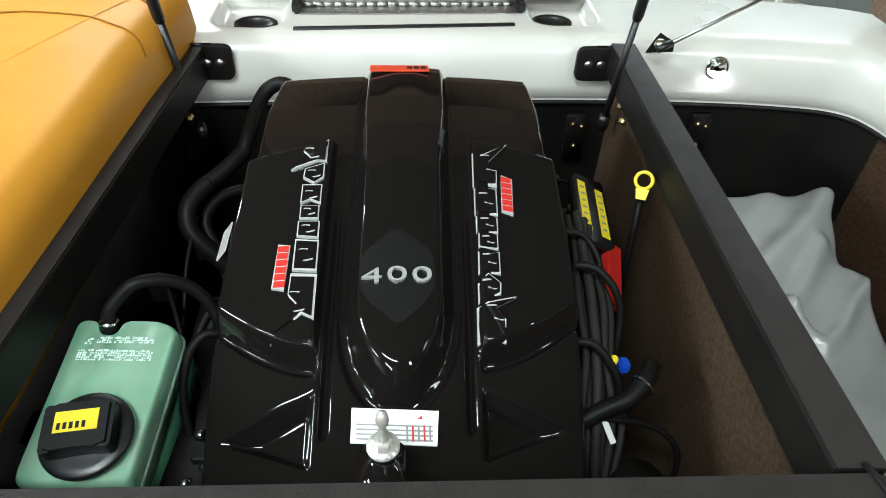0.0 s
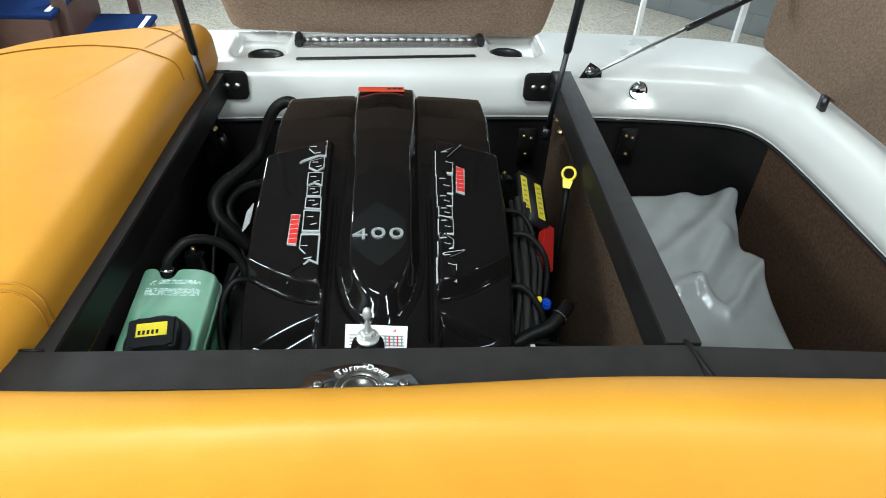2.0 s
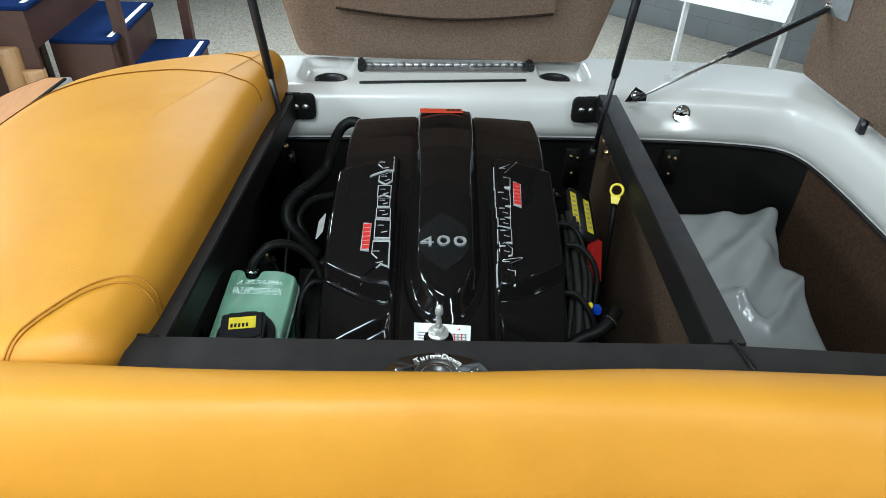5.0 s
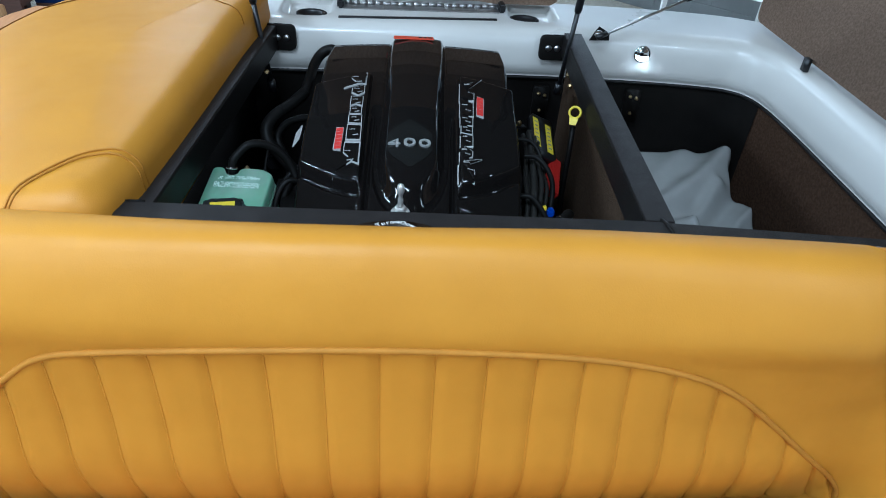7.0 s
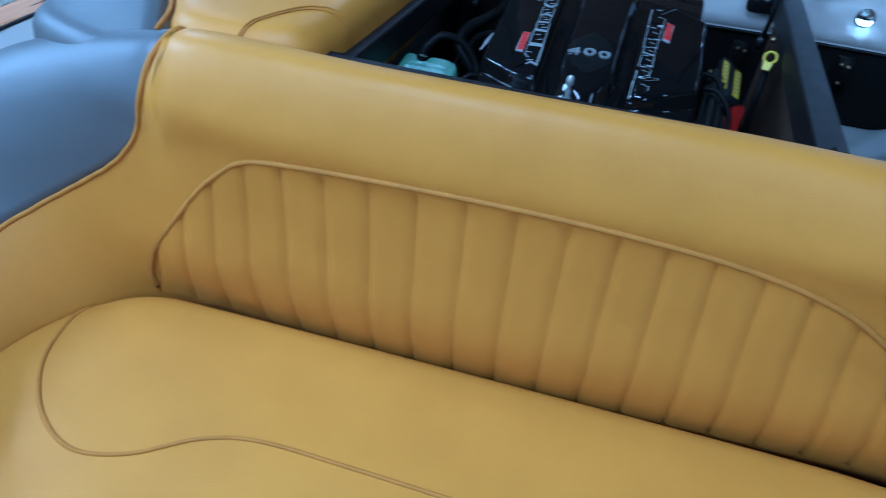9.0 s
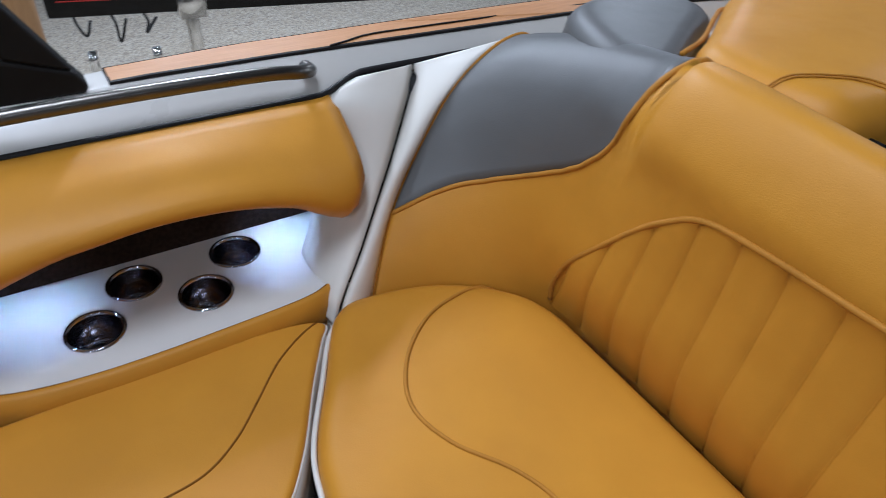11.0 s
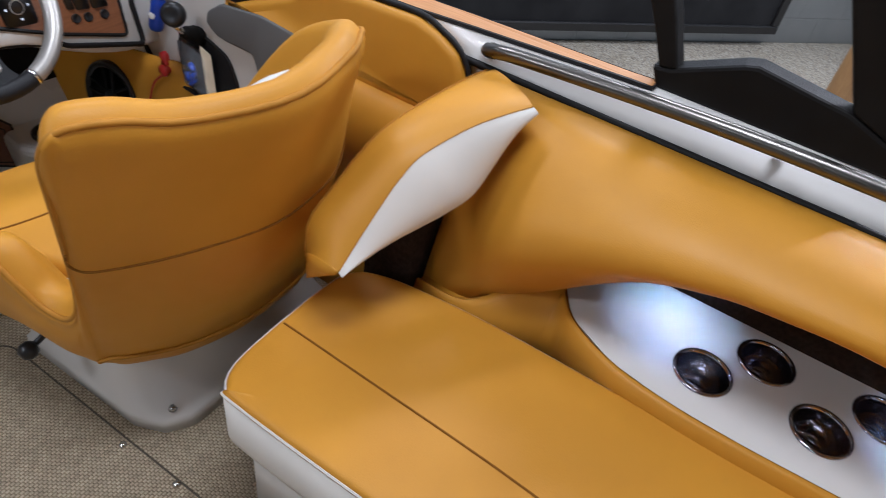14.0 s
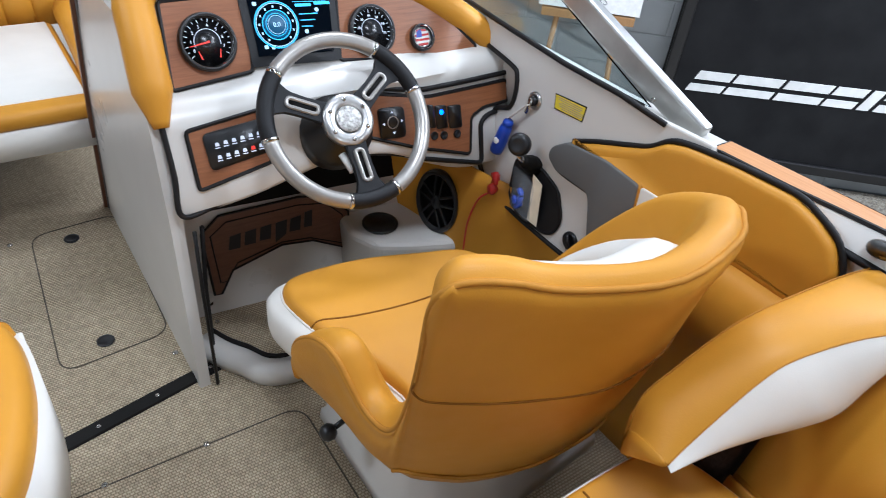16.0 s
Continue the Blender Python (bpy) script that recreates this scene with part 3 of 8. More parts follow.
        for _ in range(int(abs(inset) / 0.004)):
            ring = [(ring[i - 1] + ring[i] * 2 + ring[(i + 1) % n]) / 4 for i in range(n)]
        rings.append([(p.x, p.y, z) for p in ring])
    if crown:
        last = [Vector(p) for p in rings[-1]]
        for _ in range(14):
            last = [(last[i - 1] + last[i] * 2 + last[(i + 1) % n]) / 4 for i in range(n)]
        hub = sum(last, Vector()) / n
        for k in (0.93, 0.82, 0.68, 0.5, 0.3, 0.12):
            rings.append([hub + (p - hub) * k + Vector((0, 0, crown * (1 - k * k))) for p in last])
    bm = loft(rings)
    bmesh.ops.remove_doubles(bm, verts=bm.verts[:], dist=4e-4)
    bmesh.ops.triangulate(bm, faces=[f for f in bm.faces if len(f.verts) > 4], ngon_method="EAR_CLIP")
    return bm


# ---- aft bench: a backrest with a rolled top that wraps into the corners ----
def bench_profile(k):
    P = [
        [(0.28, 0.005, 0.325), (0.28, -0.043, 0.50), (0.28, -0.034, 0.64), (0.28, -0.030, 0.745), (0.28, -0.034, 0.82), (0.28, 0.012, 0.919), (0.28, 0.072, 0.914), (0.28, 0.100, 0.86)],
        [(-0.05, 0.010, 0.325), (-0.05, -0.038, 0.50), (-0.05, -0.030, 0.64), (-0.05, -0.028, 0.745), (-0.05, -0.034, 0.82), (-0.05, 0.014, 0.918), (-0.05, 0.08, 0.913), (-0.05, 0.112, 0.86)],
        [(-0.33, 0.020, 0.325), (-0.33, -0.028, 0.50), (-0.33, -0.022, 0.64), (-0.33, -0.020, 0.75), (-0.33, -0.025, 0.835), (-0.33, 0.028, 0.920), (-0.33, 0.10, 0.912), (-0.33, 0.13, 0.86)],
        [(-0.485, 0.005, 0.325), (-0.49, -0.015, 0.51), (-0.485, 0.0, 0.65), (-0.48, 0.01, 0.75), (-0.48, 0.022, 0.825), (-0.47, 0.08, 0.885), (-0.46, 0.145, 0.875), (-0.45, 0.175, 0.83)],
        [(-0.57, -0.10, 0.325), (-0.60, -0.06, 0.52), (-0.62, -0.03, 0.63), (-0.63, 0.0, 0.73), (-0.64, 0.04, 0.80), (-0.64, 0.11, 0.845), (-0.63, 0.17, 0.84), (-0.62, 0.20, 0.80)],
        [(-0.63, -0.20, 0.325), (-0.68, -0.15, 0.50), (-0.73, -0.10, 0.60), (-0.75, -0.05, 0.69), (-0.76, 0.01, 0.765), (-0.77, 0.09, 0.805), (-0.77, 0.15, 0.80), (-0.76, 0.18, 0.76)],
        [(-0.66, -0.32, 0.325), (-0.73, -0.25, 0.46), (-0.785, -0.18, 0.54), (-0.81, -0.11, 0.63), (-0.825, -0.04, 0.71), (-0.835, 0.05, 0.765), (-0.84, 0.12, 0.78), (-0.84, 0.16, 0.76)],
    ]
    return P[k]


BN_S, BN_T = 54, 36
_cols = [smooth_line([bench_profile(k)[j] for k in range(7)], 9) for j in range(8)]


def bench_at(i, t):
    """The place on the backrest at station i (0 amidships, 54 the corner) and t from its foot to its back edge."""
    line = [c[i] for c in _cols]
    f = min(max(t, 0), 1) * 7
    k = min(int(f), 6)
    u = f - k
    p0 = line[k - 1] if k else line[0] * 2 - line[1]
    p3 = line[k + 2] if k < 6 else line[7] * 2 - line[6]
    p1, p2 = line[k], line[k + 1]
    return 0.5 * (2 * p1 + (p2 - p0) * u + (2 * p0 - 5 * p1 + 4 * p2 - p3) * u * u + (3 * p1 - p0 - 3 * p2 + p3) * u ** 3)


GREY_FROM = 20


def grey_t(i):
    """Where along the profile the grey corner patch begins."""
    pts = ((20, 0.985), (21, 0.80), (22, 0.66), (23, 0.555), (24, 0.475), (25, 0.428), (26, 0.39), (28, 0.335), (30, 0.304), (33, 0.277), (36, 0.255), (40, 0.230), (46, 0.210), (54, 0.198))
    for (a, ta), (b, tb) in zip(pts, pts[1:]):
        if i <= b:
            f = (i - a) / (b - a)
            return ta + (tb - ta) * f
    return pts[-1][1]


def flip(p, side):
    if side < 0:
        return Vector(p)
    x = 2 * MID - p[0]
    k = ease((x - 0.45) / 0.7) * ease((p[2] - 0.55) / 0.32)
    return Vector((x, p[1] - 0.065 * k, p[2]))


bench = thing("rear_bench", "tan vinyl rear bench with pleated back and grey corner patches", "bench")
rows = []
for side, order in ((-1, range(BN_S, -1, -1)), (1, range(1, BN_S + 1))):
    for i in order:
        lag = -1 if side > 0 else 0
        top = 1.0 if i <= GREY_FROM + lag else grey_t(i - lag)
        rows.append([flip(bench_at(i, top * j / BN_T), side) for j in range(BN_T + 1)])
bench_face = part("backrest", sheet(rows, 0.012), VINYL, bench, auto=0)
grey_patches = []
for side in (-1, 1):
    rows = []
    lag = -1 if side > 0 else 0
    for i in range(GREY_FROM + lag, BN_S + 1):
        a = grey_t(i - lag)
        rows.append([flip(bench_at(i, a + (1 - a) * j / 24), side) for j in range(25)])
    grey_patches.append(part("corner_patch", sheet(rows, 0.012), GREY_VINYL, bench_face, "grey vinyl corner patch", auto=0))
    part("patch_piping", tube(smooth_line([flip(bench_at(i, grey_t(i - lag)), side) for i in range(GREY_FROM + lag, BN_S + 1)], 3), 0.0052, 6), SEAM, bench_face)
    part("edge_piping", tube([flip(bench_at(BN_S, j / 30), side) for j in range(31)], 0.0048, 6), SEAM, bench_face)

# pleats inside a piped outline
bench_tree = tree_of(bench_face)
OUT = [(-0.487, 0.39), (-0.484, 0.44), (-0.455, 0.51), (-0.40, 0.585), (-0.33, 0.675), (-0.285, 0.72), (-0.235, 0.757), (-0.16, 0.773), (0.05, 0.785), (0.30, 0.785), (0.52, 0.770), (0.66, 0.742), (0.745, 0.70), (0.83, 0.625), (0.93, 0.53), (1.0, 0.46), (1.04, 0.41), (1.05, 0.38)]
outline = smooth_line([(x, 0, z) for x, z in OUT], 6)
part("panel_piping", tube(laid(bench_tree, outline, (0, 1, 0), 0.003), 0.0052, 6), SEAM, bench_face)


def outline_z(x):
    best = 0.38
    for a, b in zip(outline, outline[1:]):
        if (a.x - x) * (b.x - x) <= 0 and abs(b.x - a.x) > 1e-6:
            best = max(best, a.z + (b.z - a.z) * (x - a.x) / (b.x - a.x))
    return best


PLEAT = 0.0785
for q in range(20):
    xa = -0.487 + q * PLEAT
    xb = min(xa + PLEAT, 1.05)
    if xb - xa < 0.02:
        continue
    rows = []
    for c in range(9):
        f = c / 8
        x = xa + (xb - xa) * f
        fan = 0.035 * ease((-0.05 - x) / 0.4) - 0.055 * ease((x - 0.25) / 0.6)
        top = outline_z(x + fan) + 0.003
        lift = 0.0065 * (1 - abs(2 * f - 1) ** 5.0) - 0.001
        line = laid(bench_tree, [(x + fan * j / 14, 0, 0.372 + (top - 0.372) * j / 14) for j in range(15)], (0, 1, 0), lift)
        if len(line) == 15:
            rows.append(line)
    if len(rows) > 1:
        part("pleat", sheet(rows), VINYL, bench_face, auto=0)
        part("pleat_stitch", tube([p - Vector((0, 0.0008, 0)) for p in rows[0]], 0.0012, 4), VINYL, bench_face)

# bench seat cushion
seat = bench
OUTL = [(-0.645, -0.395), (-0.655, -0.30), (-0.625, -0.19), (-0.562, -0.095), (-0.47, -0.034), (-0.3, -0.024), (0.28, -0.026), (0.70, -0.030), (0.86, -0.036), (1.00, -0.056), (1.112, -0.13), (1.19, -0.2), (1.21, -0.33), (1.2, -0.42), (1.05, -0.5), (0.9, -0.55), (0.28, -0.58), (-0.15, -0.575), (-0.30, -0.57), (-0.40, -0.545), (-0.52, -0.475)]
BO = [(p.x, p.y) for p in smooth_line([(x, y, 0) for x, y in OUTL], 8, True)]
bench_cushion = part("seat_cushion", pillow(BO, 0.27, 0.412, 0.035, 0.004), VINYL, seat, auto=0)
bt = tree_of(bench_cushion)
W = [(-0.545, -0.075), (-0.562, -0.11), (-0.565, -0.17), (-0.54, -0.26), (-0.47, -0.345), (-0.38, -0.39), (-0.29, -0.372), (-0.2, -0.315), (-0.11, -0.29), (0.05, -0.29), (0.28, -0.295), (0.55, -0.295), (0.7, -0.3), (0.8, -0.33), (0.9, -0.38), (1.0, -0.37), (1.08, -0.29), (1.11, -0.18), (1.095, -0.11)]
part("piping", tube(laid(bt, smooth_line([(x, y, 0.5) for x, y in W], 7), (0, 0, -1), 0.0005), 0.0038, 6), SEAM, bench_cushion)
part("end_welt", tube([(x, y, z) for x, y, z in smooth_line([(-0.652, -0.385, 0.372), (-0.60, -0.432, 0.382), (-0.52, -0.481, 0.378), (-0.40, -0.551, 0.376), (-0.30, -0.577, 0.37)], 6)], 0.005, 6), WHITE_VINYL, seat)
part("base", box(-0.62, 1.18, -0.52, -0.06, 0.0, 0.28), GEL, seat)

# ---- starboard lounge ----
lounge = thing("side_lounge", "tan vinyl side lounge with white front band", "lounge")
OUTL = [(-0.640, -0.425), (-0.664, -0.50), (-0.668, -0.65), (-0.668, -0.9), (-0.664, -1.1), (-0.652, -1.24), (-0.635, -1.33), (-0.605, -1.378), (-0.55, -1.392), (-0.42, -1.395), (-0.335, -1.390), (-0.296, -1.368), (-0.285, -1.33), (-0.285, -1.0), (-0.30, -0.8), (-0.305, -0.7), (-0.325, -0.63), (-0.40, -0.568), (-0.52, -0.498), (-0.60, -0.447)]
LO = [(p.x, p.y) for p in smooth_line([(x, y, 0) for x, y in OUTL], 8, True)]
lounge_cushion = part("cushion", pillow(LO, 0.376, 0.390, 0.011, 0.005), VINYL, lounge, auto=0)
band = [(x, y) for x, y in LO]
part("front_band", loft([[(-0.45 + (x + 0.45) * 0.93, -0.9 + (y + 0.9) * 0.96, 0.243) for x, y in band], [(-0.45 + (x + 0.45) * 0.985, -0.9 + (y + 0.9) * 0.99, 0.246) for x, y in band], [(x, y, 0.262) for x, y in band], [(x, y, 0.375) for x, y in band]]), WHITE_VINYL, lounge, "white vinyl band")
part("front_welt", tube([(x, y, 0.379) for x, y in band], 0.0030, 6, True), WHITE_VINYL, lounge)
part("base", loft([[(x * 0.9 - 0.055, y * 0.97 - 0.02, 0.0) for x, y in band], [(x * 0.9 - 0.055, y * 0.97 - 0.02, 0.244) for x, y in band]]), GEL, lounge)
lt = tree_of(lounge_cushion)
W = [(-0.645, -0.43), (-0.625, -0.475), (-0.583, -0.535), (-0.52, -0.595), (-0.470, -0.645), (-0.434, -0.70), (-0.422, -0.76), (-0.42, -0.85), (-0.427, -1.0), (-0.432, -1.2), (-0.437, -1.35), (-0.438, -1.385)]
part("seam", tube(laid(lt, smooth_line([(x, y, 0.5) for x, y in W], 7), (0, 0, -1), 0.0), 0.0020, 6), STITCH, lounge)

# ---- sun pad over the starboard quarter ----
pad = thing("sun_pad", "tan vinyl sun pad with a stitched seam", "sun pad")
OUTL = [(-0.107, 1.125), (-0.108, 1.04), (-0.114, 0.965), (-0.121, 0.88), (-0.126, 0.79), (-0.139, 0.5), (-0.151, 0.30), (-0.160, 0.20), (-0.185, 0.125), (-0.26, 0.10), (-0.36, 0.10), (-0.43, 0.125), (-0.475, 0.205), (-0.54, 0.315), (-0.60, 0.42), (-0.622, 0.55), (-0.610, 0.70), (-0.592, 0.82), (-0.555, 0.94), (-0.48, 1.03), (-0.37, 1.095), (-0.24, 1.14), (-0.15, 1.163), (-0.117, 1.156)]
PO = [(p.x, p.y) for p in smooth_line([(x, y, 0) for x, y in OUTL], 8, True)]
pad_top = part("cushion", pillow(PO, 0.745, 0.925, 0.05, 0.012), VINYL, pad, auto=0)
pt_ = tree_of(pad_top)
for off in (0.0, 0.014):
    part("seam", tube(laid(pt_, smooth_line([(-0.118, 0.215 + off, 1.2), (-0.14, 0.232 + off, 1.2), (-0.172, 0.238 + off, 1.2), (-0.215, 0.220 + off, 1.2), (-0.25, 0.178 + off, 1.2), (-0.28, 0.125 + off, 1.2), (-0.30, 0.07 + off, 1.2)], 7), (0, 0, -1), 0.0012), 0.0017, 6), SEAM, pad)
part("seam", tube(laid(pt_, smooth_line([(-0.122, 0.90, 1.2), (-0.14, 0.922, 1.2), (-0.208, 0.953, 1.2), (-0.28, 0.972, 1.2), (-0.339, 0.976, 1.2), (-0.442, 0.95, 1.2), (-0.513, 0.898, 1.2), (-0.56, 0.82, 1.2), (-0.58, 0.70, 1.2), (-0.585, 0.55, 1.2), (-0.56, 0.42, 1.2)], 7), (0, 0, -1), 0.0012), 0.0013, 6), STITCH, pad)

part("seam", tube(laid(pt_, smooth_line([(-0.118, 1.0, 1.2), (-0.135, 1.02, 1.2), (-0.166, 1.053, 1.2), (-0.20, 1.08, 1.2), (-0.24, 1.098, 1.2)], 7), (0, 0, -1), 0.0012), 0.0013, 6), STITCH, pad)

quarter = [(p.x, p.y) for p in smooth_line([(x, y, 0) for x, y in ((-0.445, 0.085), (-0.485, 0.195), (-0.555, 0.31), (-0.62, 0.42), (-0.70, 0.44), (-0.775, 0.38), (-0.79, 0.26), (-0.76, 0.16), (-0.66, 0.10), (-0.55, 0.075))], 6, True)]
part("grey_patch", pillow(quarter, 0.76, 0.868, 0.045), GREY_VINYL, pad, "grey vinyl quarter patch", auto=0)
part("patch_piping", tube(smooth_line([(-0.437, 0.10, 0.90), (-0.478, 0.20, 0.893), (-0.545, 0.312, 0.89), (-0.61, 0.425, 0.87), (-0.63, 0.52, 0.84)], 6), 0.0045, 6), SEAM, pad)

# ---- coaming bolster over the cup-holder console ----
bolster = thing("coaming_bolster", "plump tan vinyl coaming bolster arching over the cup holders", "side bolster")


ARCH = smooth_line([(0, y, z) for y, z in ((-1.40, 0.30), (-1.30, 0.31), (-1.24, 0.335), (-1.17, 0.385), (-1.08, 0.44), (-0.98, 0.515), (-0.87, 0.575), (-0.70, 0.619), (-0.55, 0.615), (-0.43, 0.580), (-0.36, 0.535), (-0.33, 0.520), (-0.305, 0.530), (-0.288, 0.558), (-0.275, 0.60))], 8)


def arch(y):
    """Height of the lower edge along the boat."""
    return between(y, [(p.y, p.z) for p in ARCH])


rows = []
for i in range(45):
    y = -1.29 + i * (1.29 - 0.285) / 44
    zb = arch(y)
    full = max(0.0, min(1.0, (y + 1.3) / 0.5))
    bulge = 0.030 + 0.100 * ease((y + 1.27) / 0.16) - 0.025 * full
    high = 1.25 - 0.5 * ease((y + 1.05) / 0.35)
    tail = 1.0 - max(0, (y + 0.34) / 0.065) ** 2 * 0.55 if y > -0.34 else 1.0
    foot = -0.712 - 0.088 * min(1, max(0, (y + 1.25) / 0.45))
    line = []
    for j in range(13):
        f = j / 12
        z = zb + (0.692 - zb) * f
        x = foot + (-0.897 - foot) * f
        x += bulge * tail * math.sin(math.pi * min(1, f ** high)) ** 0.8
        line.append((x, y, z))
    under = [(foot - 0.05, y, zb + 0.004), (foot - 0.012, y, zb - 0.004)]
    rows.append(under + line)
part("upholstery", sheet(rows, 0.01), VINYL, bolster, auto=0)
part("end_piping", tube([Vector(q) + Vector((0.002, 0.003, 0)) for q in rows[-1]], 0.0055, 6), SEAM, bolster)

# ---- console under it ----
console = thing("cup_console", "white console with four steel cup holders over a tan front", "console")
CON = [(-0.803, -1.048), (-0.742, -1.004), (-0.697, -0.915), (-0.680, -0.81), (-0.677, -0.70), (-0.680, -0.60), (-0.685, -0.48), (-0.692, -0.42), (-0.705, -0.386), (-0.722, -0.372), (-0.781, -0.373), (-0.80, -0.352), (-0.940, -0.29), (-0.952, -0.35), (-0.945, -0.60), (-0.952, -0.85), (-0.965, -1.0), (-0.93, -1.05)]
CUPS = [(-0.776, -0.782), (-0.870, -0.697), (-0.875, -0.506), (-0.785, -0.591)]


def plate_with_holes(outline, holes, z, thick):
    """A level plate with round or shaped openings through it."""
    bm = bmesh.new()
    edges = []
    for loop in (outline, *holes):
        vs = [bm.verts.new((x, y, z)) for x, y in loop]
        edges += [bm.edges.new((vs[i], vs[(i + 1) % len(vs)])) for i in range(len(vs))]
    bmesh.ops.triangle_fill(bm, edges=edges, use_beauty=True)
    faces = bm.faces[:]
    got = bmesh.ops.extrude_face_region(bm, geom=faces)
    for v in got["geom"]:
        if isinstance(v, bmesh.types.BMVert):
            v.co.z -= thick
    return bm


def circle(x, y, r, n=28):
    return [(x + r * math.cos(2 * math.pi * i / n), y + r * math.sin(2 * math.pi * i / n)) for i in range(n)]


ZC = 0.413
part("top", plate_with_holes(rounded(CON, 0.012, 3), [circle(x, y, 0.0435) for x, y in CUPS], ZC, 0.012), CONSOLE_WHITE, console, auto=30)
front = [(-0.803, -1.048), (-0.742, -1.004), (-0.697, -0.915), (-0.680, -0.81), (-0.677, -0.70), (-0.680, -0.60), (-0.685, -0.48), (-0.692, -0.42), (-0.705, -0.386)]
fl = smooth_line([(x, y, 0) for x, y in front], 6)
rows = [
    [(-0.695, -1.29, 0.36), (-0.690, -1.29, 0.35), (-0.688, -1.29, 0.34), (-0.686, -1.29, 0.30)],
    [(-0.70, -1.19, 0.365), (-0.694, -1.185, 0.355), (-0.690, -1.18, 0.34), (-0.688, -1.17, 0.30)],
    [(-0.745, -1.13, 0.405), (-0.728, -1.125, 0.39), (-0.708, -1.12, 0.36), (-0.698, -1.11, 0.30)],
    [(-0.785, -1.085, 0.420), (-0.765, -1.08, 0.405), (-0.735, -1.07, 0.37), (-0.716, -1.06, 0.30)]]
for p in fl:
    rows.append([(p.x, p.y, ZC - 0.001), (max(p.x + 0.007, -0.785), p.y, ZC - 0.006), (max(p.x + 0.013, -0.742), p.y, ZC - 0.030), (max(p.x + 0.008, -0.724), p.y, 0.30)])
rows = list(zip(*[smooth_line(line, 4) for line in zip(*rows)]))
part("front", sheet(rows, 0.008), VINYL, console, "tan vinyl front", auto=0)
part("front_backing", sheet([[(x, y, z), (x - 0.10, y + 0.01, z + 0.004)] for x, y, z in ((-0.690, -1.29, 0.352), (-0.694, -1.19, 0.358), (-0.732, -1.13, 0.396), (-0.775, -1.085, 0.412), (-0.80, -1.045, 0.410))], 0.004), VINYL, console, auto=0)
part("front_seam", tube([(p.x + 0.002, p.y, ZC + 0.0005) for p in fl], 0.0025, 6), STITCH, console)
for x, y in CUPS:
    m = Matrix.Translation((x, y, ZC))
    cup = part("cup_holder", lathe([(0.0500, 0.0008), (0.0495, 0.0035), (0.0460, 0.0045), (0.0430, 0.003), (0.0420, -0.004), (0.0405, -0.050), (0.038, -0.072), (0.030, -0.0745), (0.0, -0.0745), (0.0, -0.0765), (0.031, -0.0765), (0.040, -0.073), (0.0424, -0.050), (0.0433, -0.002)], m, 32, cap=False), CUP_STEEL, console, "polished steel cup holder")
part("niche_back", sheet([[(-0.946, y, ZC - 0.01), (-0.966, y, 0.50), (-0.966, y, 0.62), (-0.90, y, 0.66)] for y in (-1.12, -0.8, -0.5, -0.27)], 0.01), NICHE, console, "dark brown carpet lining of the niche")
for y in (-0.88, -0.415):
    lamp = bpy.data.lights.new("niche_lamp", "AREA")
    lamp.shape, lamp.size, lamp.energy, lamp.color = "DISK", 0.02, 0.19 if y < -0.6 else 0.26, (0.62, 0.74, 1.0)
    lamp.spread = 1.3
    new("niche_lamp", lamp).matrix_basis = look((-0.885, y, 0.60), (-0.86, y + (0.02 if y < -0.6 else 0.0), 0.41))
    lens = thing("niche_light", "small round courtesy light under the bolster", "light")
    part("housing", lathe([(0.0, 0.006), (0.016, 0.006), (0.016, 0.0), (0.0, 0.0)], Matrix.Translation((-0.887, y, 0.604)), 16), CHROME, lens)

# ---- white corner panels between bolster and bench ----
corner = thing("corner_panel", "two white vinyl corner panels with a dark gap between", "side panel")
# fan of lines from the seat up to the side deck


def fan(a0, b0, bulge, n=10):
    """A skin between two rising lines."""
    la, lb = smooth_line(a0, n), smooth_line(b0, n)
    rows = []
    for p, q in zip(la, lb):
        row = []
        for j in range(9):
            f = j / 8
            s = p.lerp(q, f)
            w = bulge * math.sin(math.pi * f) ** 0.5
            row.append(s + Vector((w, -w * 0.4, w * 0.5)))
        rows.append(row)
    return rows


left_edge = [(-0.735, -0.40, 0.35), (-0.805, -0.395, 0.405), (-0.84, -0.36, 0.46), (-0.88, -0.33, 0.52), (-0.89, -0.32, 0.60), (-0.885, -0.30, 0.68), (-0.905, -0.275, 0.70), (-0.918, -0.215, 0.714)]
gap_edge = [(-0.655, -0.392, 0.35), (-0.665, -0.375, 0.40), (-0.71, -0.315, 0.46), (-0.755, -0.26, 0.52), (-0.80, -0.205, 0.58), (-0.85, -0.15, 0.64), (-0.90, -0.10, 0.69), (-0.925, -0.085, 0.715)]
gap_edge2 = [(-0.653, -0.386, 0.35), (-0.664, -0.370, 0.40), (-0.71, -0.310, 0.46), (-0.755, -0.255, 0.52), (-0.80, -0.20, 0.58), (-0.85, -0.145, 0.64), (-0.90, -0.095, 0.69), (-0.926, -0.08, 0.715)]
right_edge = [tuple(bench_at(BN_S, t)) for t in (0.0, 0.05, 0.16, 0.28, 0.40, 0.52, 0.66, 0.8)]
part("fore_panel", sheet(fan(left_edge, gap_edge, 0.018), 0.01), WHITE_VINYL, corner, auto=0)
part("aft_panel", sheet(fan(gap_edge2, right_edge, 0.018), 0.01), WHITE_VINYL, corner, auto=0)
